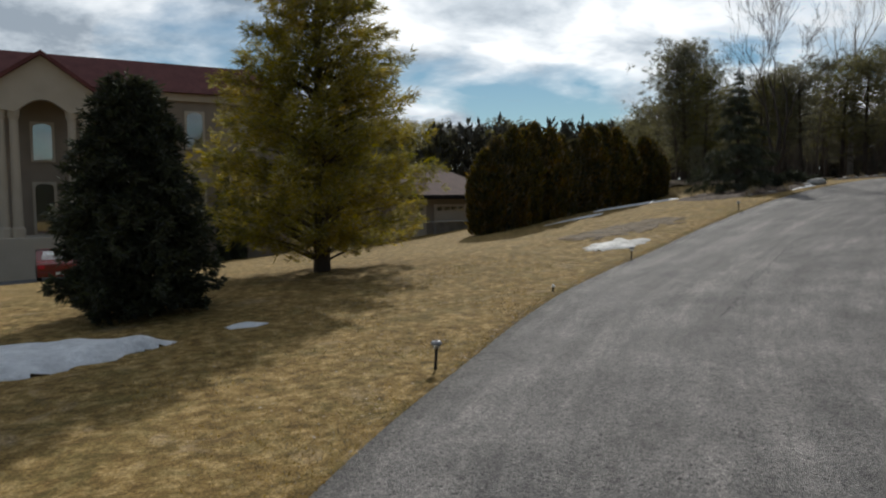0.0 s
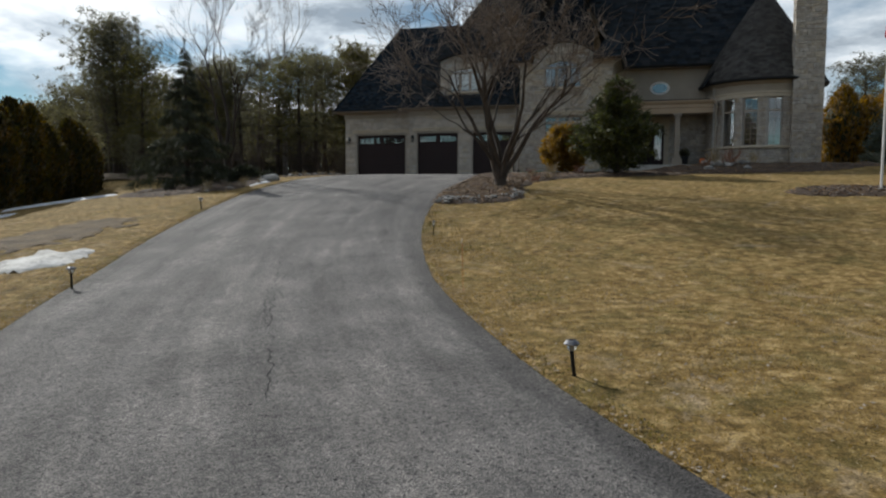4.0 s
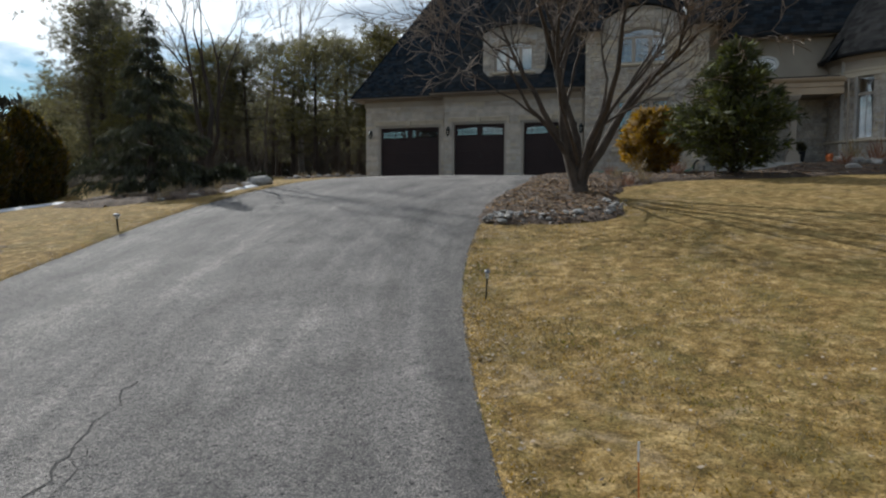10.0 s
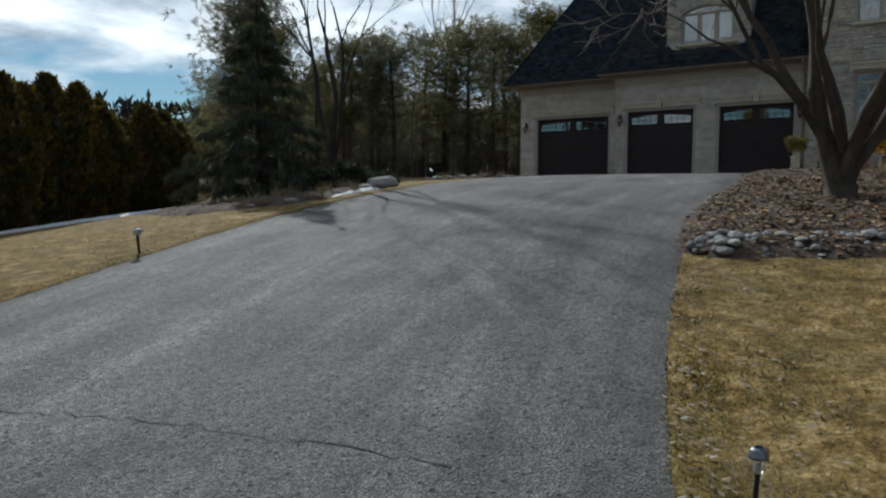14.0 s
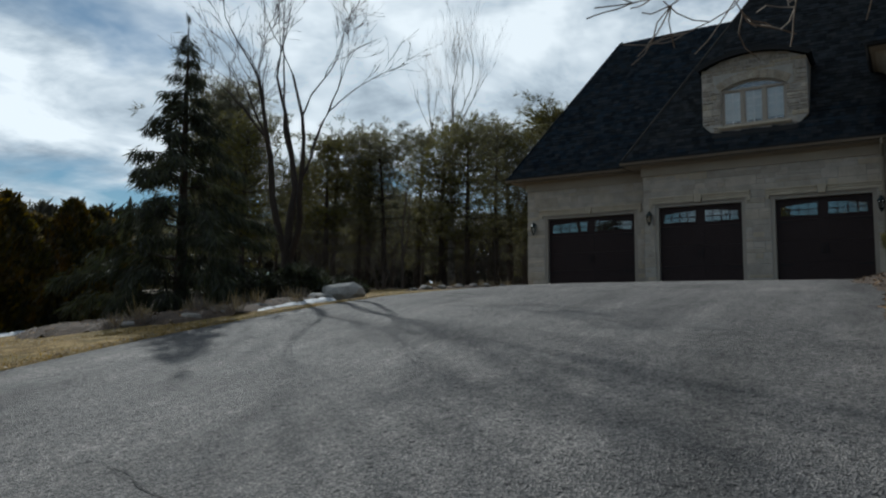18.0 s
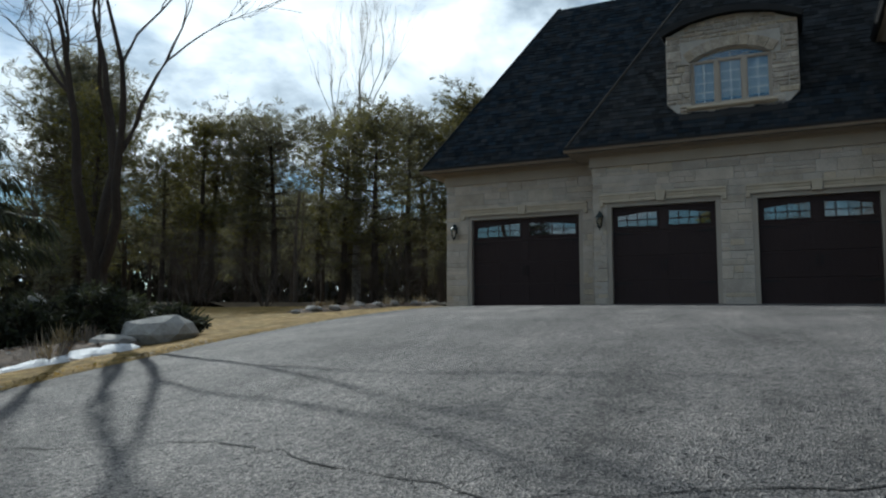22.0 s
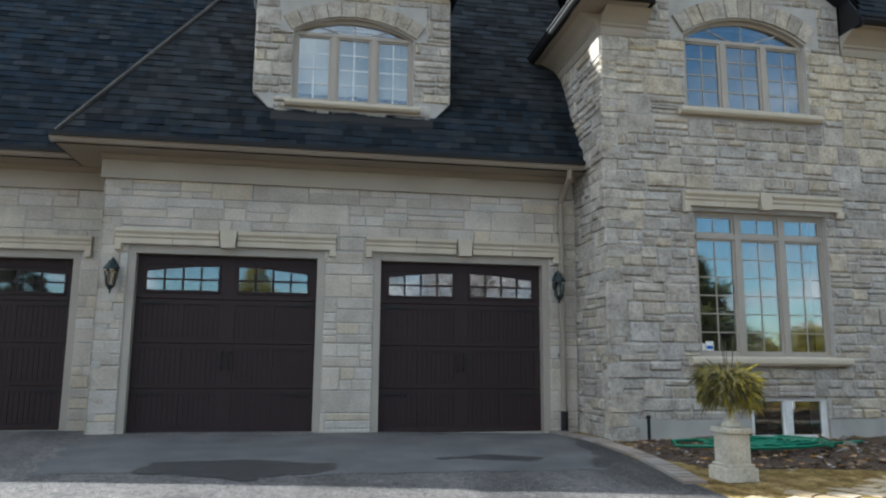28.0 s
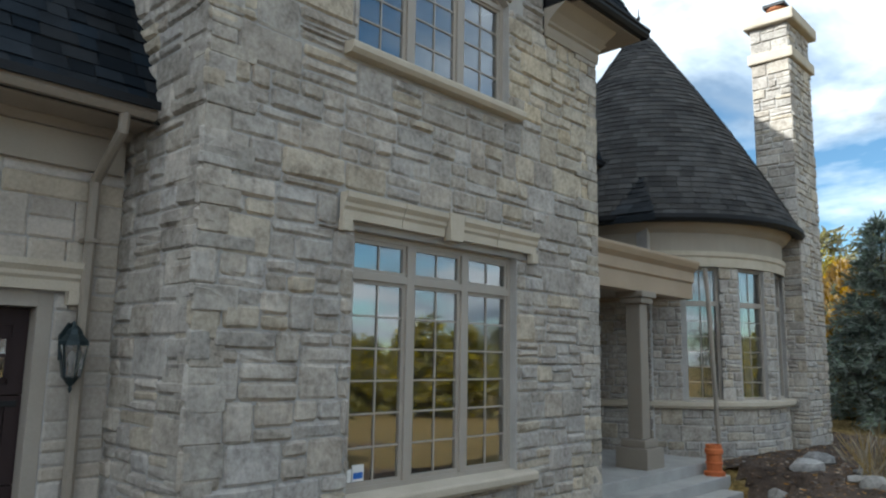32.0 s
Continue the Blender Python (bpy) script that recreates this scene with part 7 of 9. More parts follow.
litter("leaf_litter", [(MAPLE_BED, 20000, "planting_bed"), (FLAG_BED, 3000, "flagpole_bed"), (TOWER_BED, 3600, "foundation_bed"), (ISLAND, 2200, "island_bed"), (SIDE_BED, 900, "side_bed")], 0, "scattered dry leaves and bark chips on the beds", CHIP, (0.012, 0.05), 5)
FRONT = [(25.5, 10.7), (26.2, 9.3), (27.2, 8.4), (30.2, 9.0), (33.5, 8.7), (33.5, 11.5), (29.0, 11.4), (26.0, 11.0)]
litter("dead_leaves", [(FRONT, 5200, "planting_bed")], 0, "curled orange-tan dead leaves heaped on the bed", mat("dry_oak_leaf", (0.12, 0.075, 0.04), (0.42, 0.29, 0.16), 0.85, 5, 30, 0.2, island=0.45, tints=((1, 1, 1), (1.1, 1.0, 0.85), (0.5, 0.45, 0.4), (1.2, 1.2, 1.15), (0.8, 0.6, 0.45))), (0.018, 0.045), 15)

seed = 300
for k in range(120):
    t = (k / 119) ** 2.4
    pts = [(25.5, 10.55), (25.7, 9.9), (26.0, 9.2), (26.3, 8.7), (27.0, 8.4), (28.2, 8.55)]
    q = t * (len(pts) - 1)
    i = min(int(q), len(pts) - 2)
    x = pts[i][0] + (pts[i + 1][0] - pts[i][0]) * (q - i) + RS.normal(0.32, 0.24)
    y = pts[i][1] + (pts[i + 1][1] - pts[i][1]) * (q - i) + RS.normal(0.08, 0.12)
    s = RS.choice((0.035, 0.045, 0.055, 0.065, 0.085))
    rock_mesh(900 + k, s, on(x, y, 0.07 + (0.07 if k % 3 == 0 else 0)), PALEROCK if k % 3 == 0 else ROCK, label="grey fieldstone edging the maple bed", group="bed edging stones")
for k in range(16):
    rock_mesh(360 + k, RS.uniform(0.12, 0.3), on(RS.uniform(40.8, 44.4), RS.uniform(-0.5, 2.2), 0.1), ROCK, label="grey rock in the bed before the turret", group="turret bed rocks")
for k, (x, y, s) in enumerate(((34.5, 21.78, 0.55), (33.75, 21.75, 0.3), (31.6, 21.2, 0.16), (30.6, 21.0, 0.13), (30.0, 21.1, 0.18), (29.4, 21.8, 0.16), (32.2, 21.4, 0.14), (31.0, 21.5, 0.2), (35.2, 22.9, 0.2))):
    rock_mesh(400 + k, s, on(x, y, 0.03), PALEROCK if k < 2 else ROCK, "boulder" if s > 0.5 else "rock", "pale weathered boulder by the drive" if k == 0 else "grey rock edging the island bed", "island rocks", squash=0.5)
for k in range(22):
    rock_mesh(420 + k, RS.uniform(0.08, 0.2), on(RS.uniform(40.8, 49), RS.uniform(24.0, 25.0), 0.05), ROCK, label="grey rubble stone beside the garage", group="side bed rubble")
for k, (x, y) in enumerate(((43.0, 9.35), (43.3, 9.05), (42.8, 8.3), (43.6, 7.4), (43.9, 8.6), (43.0, 7.2))):
    rock_mesh(450 + k, 0.08 + 0.03 * (k % 3), on(x, y, 0.06), ROCK, label="small dark rock in the soil bed", group="soil bed rocks")


def dry_clump(at, h, n, seed, material, label, spread=0.35, name="dry_grass", bend=0.5):
    rs = np.random.RandomState(seed)
    ax = rs.normal(0, spread, (n, 3))
    ax[:, 2] = 1
    ax /= np.linalg.norm(ax, axis=1)[:, None]
    sp = np.array(at) + np.c_[rs.normal(0, 0.06, (n, 2)), np.zeros(n)]
    v, f = tufts(rs, sp, ax, h, 1, 0.1, 0.018)
    me = raw(name, v, f, material)
    return tagged(me, label, "plant", "dry perennials")


for k in range(34):
    while True:
        x, y = RS.uniform(28.8, 36), RS.uniform(20.8, 24.5)
        if inside(ISLAND, x, y):
            break
    dry_clump(on(x, y, 0.05), RS.uniform(0.18, 0.42), 60, 500 + k, DRYGRASS if k % 3 else TWIG, "tuft of dead ornamental grass in the island bed")
for k in range(18):
    x, y = RS.uniform(41, 49), RS.uniform(24.1, 25.2)
    dry_clump(on(x, y, 0.05), RS.uniform(0.15, 0.35), 40, 540 + k, DRYGRASS, "tuft of dead grass beside the garage")
for k, (x, y, h) in enumerate(((42.4, 0.6, 1.0), (43.0, 1.4, 0.8), (41.8, 1.8, 0.6), (43.6, -0.6, 0.7), (31.4, 8.6, 0.35), (33.0, 8.3, 0.4), (36.6, 7.5, 0.5), (37.4, 8.8, 0.55), (36.2, 9.6, 0.4), (34.6, 9.2, 0.35), (43.9, 6.2, 0.3), (43.2, 6.9, 0.25))):
    dry_clump(on(x, y, 0.08), h, 70, 570 + k, mat("rust_stems", (0.16, 0.07, 0.04), (0.32, 0.16, 0.09), 0.9, 4, 20, 0, island=0.3) if k % 2 == 0 else DRYGRASS, "clump of dead rust-coloured stems in the bed", 0.45)

# woodland floor
FLOOR = [(40, 40), (44, 33), (50, 30.5), (58, 29), (70, 26), (96, 22), (98, 60), (70, 80), (30, 82), (24, 60), (36, 46)]
patch("forest_floor", FLOOR, mat("leaf_floor", (0.05, 0.036, 0.022), (0.17, 0.12, 0.07), 0.95, 1.5, 9, 0.8, 0.05), "brown leaf-covered floor of the woods", "ground", 0.12, 1.2, 0.05, 0.5, kind="structure", lift=0.08)
# snow
patch("snow_patch", [(-3.2, 12.2), (-1.2, 10.9), (0.2, 11.0), (1.3, 11.6), (2.1, 12.05), (1.2, 12.7), (-0.6, 13.3), (-3, 13.4)], SNOW, "long patch of melting snow on the lawn", "snow", 0.17, 0.11, 0.06, 0.10)
patch("snow_patch", [(3.0, 12.45), (3.5, 12.3), (3.75, 12.6), (3.35, 12.9), (2.95, 12.75)], SNOW, "small heap of old snow on the lawn", "snow", 0.13, 0.06, 0.05, 0.04)
patch("snow_patch", [(14.5, 16.3), (15.8, 15.8), (17.0, 16.3), (17.9, 17.0), (17.2, 17.8), (15.6, 17.4)], mat("dirty_snow", (0.20, 0.185, 0.16), (0.66, 0.65, 0.63), 0.8, 1.1, 9, 0.8, 0.05), "dirty melting snow beside the drive", "snow", 0.08, 0.12, 0.10, 0.22)
patch("snow_patch", [(22.2, 28.3), (25.2, 27.7), (26.8, 28.4), (24.8, 28.9)], SNOW, "thin strip of snow before the hedge", "snow", 0.05, 0.2, 0.02, 0.1)
patch("snow_patch", [(27.6, 30.4), (30.8, 29.8), (33.6, 29.7), (34.4, 30.4), (31.6, 31.0), (28.4, 31.4)], SNOW, "strip of snow along the hedge foot", "snow", 0.08, 0.25, 0.03, 0.1)
patch("snow_patch", [(30.9, 20.72), (32.4, 20.95), (33.3, 21.15), (34.0, 21.35), (33.8, 21.75), (32.9, 21.75), (32.2, 21.4), (31.2, 21.0)], SNOW, "last snow beside the boulder", "snow", 0.10, 0.09, 0.04, 0.06)
patch("bare_soil", [(16.6, 18.7), (18.2, 18.2), (20.4, 18.7), (22.2, 19.5), (22.6, 20.8), (20.4, 21.4), (17.6, 20.7), (16.4, 19.7)], mat("bare_soil", (0.045, 0.031, 0.019), (0.20, 0.142, 0.075), 0.95, 1.6, 14, 1.0, 0.06), "bare muddy patch in the lawn", "soil", 0.03, 0.05, 0.05, 0.5)

# drive: cracks, dark patches and oil stains, edging
def crack(pts, seed, width=0.012):
    rs = np.random.RandomState(seed)
    line = []
    for (a, b), (c, d) in zip(pts, pts[1:]):
        n = max(2, int(math.hypot(c - a, d - b) / 0.12))
        for i in range(n):
            line.append((a + (c - a) * i / n + rs.normal(0, 0.025), b + (d - b) * i / n + rs.normal(0, 0.025)))
    verts, faces = [], []
    for i, (x, y) in enumerate(line):
        p, q = line[max(i - 1, 0)], line[min(i + 1, len(line) - 1)]
        d = math.hypot(q[0] - p[0], q[1] - p[1]) + 1e-6
        w = width * rs.uniform(0.2, 1.0) * 0.4
        nx, nyy = -(q[1] - p[1]) / d * w, (q[0] - p[0]) / d * w
        for s in (1, -1):
            verts.append((x + s * nx, y + s * nyy, drive_z(x, y) + 0.004))
        if i:
            k = 2 * i
            faces.append((k - 2, k - 1, k + 1, k))
    raw("crack", verts, faces, CRACK, driveway)


crack([(2.6, 4.0), (3.6, 3.2), (4.8, 2.4), (6.0, 1.8)], 1, 0.03)
crack([(11.2, 8.45), (12.4, 9.15), (14.0, 10.0), (15.6, 10.85), (17.2, 11.6)], 2, 0.032)
crack([(11.9, 8.95), (13.1, 9.65), (14.6, 10.4)], 21, 0.024)
crack([(13.4, 9.55), (14.8, 10.3), (16.0, 10.9)], 22, 0.02)
crack([(12.1, 8.85), (12.0, 9.2)], 23, 0.02)
crack([(13.2, 9.4), (13.05, 9.8)], 24, 0.02)
crack([(19.6, 14.6), (20.2, 12.6), (20.5, 10.6)], 3, 0.015)
crack([(28.5, 17.2), (28.38, 16.49), (28.32, 16.25), (28.42, 15.8), (28.58, 15.32), (28.84, 14.94), (29.09, 14.3), (29.18, 14.12), (29.13, 13.84), (29.16, 13.4)], 31, 0.022)
crack([(29.6, 18.3), (30.2, 16.6), (29.9, 15.0), (30.6, 13.4), (30.4, 11.9)], 4, 0.02)
crack([(33.4, 19.4), (34.4, 17.6), (34.2, 16.0), (34.7, 14.2), (34.5, 12.6)], 5, 0.02)
crack([(35.6, 15.6), (36.8, 15.2), (37.6, 14.2), (37.4, 13.0)], 6, 0.02)
crack([(36.8, 20.4), (37.4, 18.4), (37.0, 16.8)], 7, 0.015)
crack([(39.0, 15.2), (40.2, 14.6), (40.6, 13.2)], 8, 0.02)
crack([(9.6, 7.6), (10.4, 8.0), (11.2, 8.5)], 9, 0.04)
crack([(24.0, 16.8), (24.6, 14.8), (24.2, 12.8), (24.5, 11.2)], 10, 0.014)
crack([(33.0, 17.9), (33.6, 19.6)], 11, 0.02)


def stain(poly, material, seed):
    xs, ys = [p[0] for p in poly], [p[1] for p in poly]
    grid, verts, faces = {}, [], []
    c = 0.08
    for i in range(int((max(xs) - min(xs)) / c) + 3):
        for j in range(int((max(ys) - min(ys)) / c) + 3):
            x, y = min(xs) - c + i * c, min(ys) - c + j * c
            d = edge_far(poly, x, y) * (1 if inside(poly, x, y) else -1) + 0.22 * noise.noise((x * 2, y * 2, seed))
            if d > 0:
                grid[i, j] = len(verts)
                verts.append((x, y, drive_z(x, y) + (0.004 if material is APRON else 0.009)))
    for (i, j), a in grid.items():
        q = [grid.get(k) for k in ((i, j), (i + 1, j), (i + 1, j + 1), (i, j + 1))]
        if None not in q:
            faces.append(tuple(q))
    raw("stain", verts, faces, material, driveway, "darker patch of the oil-stained apron asphalt")


OIL = mat("damp_asphalt", (0.022, 0.021, 0.021), (0.055, 0.053, 0.052), 0.55, 3, 60, 0.4, 0.006)
# darker tone for the whole area before the garage doors
APRON = mat("dark_apron_asphalt", (0.05, 0.049, 0.05), (0.135, 0.13, 0.128), 0.8, 1.6, 70, 0.4, 0.006)
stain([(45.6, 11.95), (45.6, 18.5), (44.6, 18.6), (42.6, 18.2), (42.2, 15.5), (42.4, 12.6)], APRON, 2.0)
stain([(42.0, 16.2), (42.5, 15.3), (43.0, 15.4), (43.3, 16.2), (43.2, 17.2), (42.7, 17.5), (42.4, 17.0)], OIL, 5.0)
stain([(42.9, 13.2), (43.3, 12.9), (43.6, 13.6), (43.2, 14.2)], OIL, 9.0)

WALK = [(38.4, 12.05), (39.6, 11.2), (40.6, 8.9), (42.0, 6.2), (43.6, 4.6), (44.8, 3.9)]
walkway = structure("walkway", (40.5, 9.0, gz(40.5, 9.0)), "curved path of tan interlocking pavers to the porch", "path")
wl_pts = smooth_line(resample(WALK, 60), 5)
made, jv, jf = 0, [], []
for i in range(59):
    p, q = wl_pts[i], wl_pts[i + 1]
    d = (q - p) / np.linalg.norm(q - p)
    nrm = np.array((-d[1], d[0]))
    wid = 2.7 + 2.2 * max(0, 1 - i / 12)
    cols = int(wid / 0.26)
    for c in range(cols):
        o = (c + 0.5 - cols / 2) * 0.26 + (0.13 if i % 2 else 0)
        ctr = p + nrm * o
        if ctr[1] > 12.08 or inside(TOWER_BED, *ctr) or inside(MAPLE_BED, *ctr):
            continue
        z = gz(*ctr) + 0.035 + RNG.uniform(-0.003, 0.003)
        L = np.linalg.norm(q - p) / 2 - 0.004
        vs = []
        for k, (a, b) in enumerate(((-1, -1), (1, -1), (1, 1), (-1, 1))):
            w = ctr + d * a * L + nrm * b * 0.126
            vs.append((w[0], w[1], z - 0.05))
        for k, (a, b) in enumerate(((-1, -1), (1, -1), (1, 1), (-1, 1))):
            w = ctr + d * a * (L - 0.008) + nrm * b * 0.118
            vs.append((w[0], w[1], z))
        fs = [(4, 5, 6, 7)] + [(k, (k + 1) % 4, 4 + (k + 1) % 4, 4 + k) for k in range(4)]
        if made < 290:
            raw("paver", vs, fs, TAN, walkway)
            made += 1
        else:
            n = len(jv)
            jv += vs
            jf += [tuple(t + n for t in f) for f in fs]
if jv:
    tagged(raw("paving", jv, jf, TAN, walkway), kind="stuff")
edging = structure("drive_edging", (43.5, 11.9, 3.0), "single row of grey-brown edging pavers", "edging")
ed = smooth_line(resample([(45.78, 12.02), (44.75, 11.78), (43.2, 11.82), (41.6, 12.08)], 24), 2)
for p, q in zip(ed, ed[1:]):
    d = (q - p) / np.linalg.norm(q - p)
    nrm = np.array((-d[1], d[0]))
    L = np.linalg.norm(q - p) / 2 - 0.004
    c = (p + q) / 2
    z = drive_z(c[0], c[1]) + 0.03 + RNG.uniform(-0.004, 0.004)
    vs = [(*(c + d * a * L + nrm * b * 0.12), z - 0.08) for a, b in ((-1, -1), (1, -1), (1, 1), (-1, 1))] + [(*(c + d * a * (L - 0.008) + nrm * b * 0.112), z) for a, b in ((-1, -1), (1, -1), (1, 1), (-1, 1))]
    raw("paver", vs, [(4, 5, 6, 7)] + [(k, (k + 1) % 4, 4 + (k + 1) % 4, 4 + k) for k in range(4)], PAVER, edging)

# ---- fixtures ----


def lantern(at, label="dark verdigris wall lantern with clear glass panes"):
    """A coach lantern on the wall that faces the drive: backplate, scroll arm, cage, cap and finials."""
    x, y, z = at
    th = thing("wall_lantern", at, label, "lantern", "wall lanterns")
    part("backplate", prism([(x, y - 0.05, z - 0.02), (x, y + 0.05, z - 0.02), (x, y + 0.06, z + 0.16), (x, y, z + 0.26), (x, y - 0.06, z + 0.16)], (-0.025, 0, 0)), LAMPGREEN, th)
    part("arm", tube([(x - 0.02, y, z + 0.14), (x - 0.06, y, z + 0.24), (x - 0.12, y, z + 0.26), (x - 0.15, y, z + 0.22)], 0.014, 6), LAMPGREEN, th)
    cx = x - 0.15
    part("cap", lathe([(0.02, 0.23), (0.05, 0.20), (0.06, 0.17), (0.105, 0.12), (0.11, 0.09), (0.02, 0.09)][::-1], (cx, y, z), 8), LAMPGREEN, th)
    part("glass_shade", lathe([(0.055, -0.14), (0.088, 0.085)], (cx, y, z), 6), LENS, th, "clear bevelled glass")
    bm = bmesh.new()
    for k in range(6):
        a = k * math.pi / 3
        prism([(cx + 0.058 * math.cos(a + e), y + 0.058 * math.sin(a + e), z - 0.14) for e in (-0.1, 0.1)] + [(cx + 0.093 * math.cos(a + e), y + 0.093 * math.sin(a + e), z + 0.09) for e in (0.07, -0.07)], (0.006 * math.cos(a), 0.006 * math.sin(a), 0), bm)
    part("cage", bm, LAMPGREEN, th)
    part("base_finial", lathe([(0.005, -0.25), (0.016, -0.22), (0.010, -0.20), (0.03, -0.18), (0.06, -0.14), (0.05, -0.13)], (cx, y, z), 8), LAMPGREEN, th)
    part("bulb", lathe([(0.012, -0.1), (0.012, -0.05), (0.028, 0.0), (0.02, 0.04), (0.004, 0.055)], (cx, y, z), 8), WHITE, th)
    return th


for at in ((FX - 0.012, 18.43, 5.24), (FX - 0.012, 11.96, 5.24), (BX - 0.012, 23.0, 5.24), (MX - 0.03, 5.75, 5.35)):
    lantern(at)


def downspout(at, pts, label, r=0.042):
    th = thing("downspout", at, label, "downspout")
    part("pipe", tube(pts, r, 8), SOFFIT, th)
    return th


ds = downspout((FX - 0.07, 11.88, 3.1), [(EX - 0.02, 11.88, EAVE + 0.03), (EX - 0.01, 11.88, EAVE - 0.10), (FX - 0.075, 11.88, EAVE - 0.42), (FX - 0.075, 11.88, 3.36)], "taupe downspout with a black boot at the garage corner")
part("boot", tube([(FX - 0.075, 11.88, 3.38), (FX - 0.075, 11.88, 3.06)], 0.055, 10), IRON, ds, "black plastic boot")
for zz in (4.2, 6.1):
    part("strap", box(FX - 0.125, FX - 0.0, 11.82, 11.94, zz, zz + 0.03, 0.004), SOFFIT, ds)
ds = downspout((45.62, 1.12, 3.2), [(45.66, 1.12, 7.0), (45.62, 1.12, 6.5), (45.5, 1.12, 3.4)], "taupe downspout beside the porch beam")
part("extension", tube([(45.5, 1.12, 3.42), (45.3, 0.6, 3.30), (43.2, -2.4, gz(43.2, -2.4) + 0.06)], 0.05, 8), WHITE, ds, "white pipe lying on the soil")
ta = math.radians(222)
dsx, dsy = CX + (CR + 0.06) * math.cos(ta), CY + (CR + 0.06) * math.sin(ta)
ds = downspout((dsx, dsy, 3.3), [(dsx - 0.25, dsy - 0.1, 7.95), (dsx, dsy, 7.6), (dsx, dsy, 3.4)], "taupe downspout between turret and chimney")

pot = thing("terracotta_pot", (45.35, 1.75, 3.42), "orange terracotta chimney pot used as a planter", "pot")
TERRA = mat("orange_terracotta", (0.42, 0.10, 0.025), (0.60, 0.17, 0.05), 0.7, 6, 40, 0.15)
part("body", lathe([(0.17, 0), (0.17, 0.06), (0.125, 0.08), (0.125, 0.34), (0.15, 0.36), (0.15, 0.42), (0.13, 0.44), (0.13, 0.5), (0.10, 0.5), (0.10, 0.3)], (45.35, 1.75, 3.42), 18), TERRA, pot)
part("collar", lathe([(0.128, 0.18), (0.142, 0.19), (0.142, 0.21), (0.128, 0.22)], (45.35, 1.75, 3.42), 18), TERRA, pot)

planter = thing("porch_planter", (47.6, 2.6, 3.60), "tall black square planter with wintergreens by the door", "planter")
bm = bmesh.new()
prism([(47.42, 2.42, 3.6), (47.78, 2.42, 3.6), (47.78, 2.78, 3.6), (47.42, 2.78, 3.6)], (0, 0, 0.02), bm)
vs = [bm.verts.new((47.6 + sx * w, 2.6 + sy * w, z)) for z, w in ((3.62, 0.16), (4.16, 0.235)) for sx, sy in ((-1, -1), (1, -1), (1, 1), (-1, 1))]
for k in range(4):
    bm.faces.new((vs[k], vs[(k + 1) % 4], vs[4 + (k + 1) % 4], vs[4 + k]))
bm.faces.new(vs[4:])
part("planter_box", bm, IRON, planter)
n = 150
ax = RS.normal(0, 0.8, (n, 3))
ax[:, 2] = np.abs(ax[:, 2]) + 0.25
ax /= np.linalg.norm(ax, axis=1)[:, None]
v, f = tufts(RS, np.array((47.6, 2.6, 4.2)) + ax * RS.uniform(0.02, 0.25, (n, 1)), ax, 0.22, 6, 0.4, 0.09)
tagged(raw("greenery", v, f, PINE, planter), kind="stuff")

ux, uy = 41.75, 11.60
uz = gz(ux, uy) + 0.03
urn = thing("garden_urn", (ux, uy, uz), "weathered white stone urn on a square pedestal with evergreen sprays", "urn")
URN = mat("weathered_cast_urn", (0.32, 0.275, 0.20), (0.62, 0.57, 0.47), 0.85, 5, 40, 0.35, 0.006)
part("pedestal_base", box(ux - 0.25, ux + 0.25, uy - 0.25, uy + 0.25, uz - 0.02, uz + 0.13, 0.012), URN, urn)
part("pedestal_moulding", box(ux - 0.215, ux + 0.215, uy - 0.215, uy + 0.215, uz + 0.13, uz + 0.17, 0.015), URN, urn)
part("pedestal_shaft", box(ux - 0.18, ux + 0.18, uy - 0.18, uy + 0.18, uz + 0.17, uz + 0.50, 0.01), URN, urn)
for s, (dx, dy) in enumerate(((-1, 0), (0, 1), (1, 0), (0, -1))):
    bm = bmesh.new()
    for q in ((-0.13, 0.13, 0.44, 0.46), (-0.13, 0.13, 0.21, 0.23), (-0.13, -0.11, 0.23, 0.44), (0.11, 0.13, 0.23, 0.44)):
        if dx:
            x0, x1 = sorted((ux + dx * 0.18, ux + dx * 0.19))
            box(x0, x1, uy + q[0], uy + q[1], uz + q[2], uz + q[3], bm=bm)
        else:
            y0, y1 = sorted((uy + dy * 0.18, uy + dy * 0.19))
            box(ux + q[0], ux + q[1], y0, y1, uz + q[2], uz + q[3], bm=bm)
    part("panel_moulding", bm, URN, urn)
part("pedestal_cap", box(ux - 0.22, ux + 0.22, uy - 0.22, uy + 0.22, uz + 0.50, uz + 0.56, 0.015), URN, urn)
part("urn_bowl", lathe([(0.14, 0.56), (0.14, 0.60), (0.10, 0.63), (0.055, 0.70), (0.05, 0.75), (0.08, 0.77), (0.13, 0.79), (0.19, 0.84), (0.215, 0.90), (0.22, 0.945), (0.245, 0.965), (0.245, 0.985), (0.215, 0.99), (0.19, 0.96), (0.02, 0.95)], (ux, uy, uz), 24), URN, urn, smooth=True)
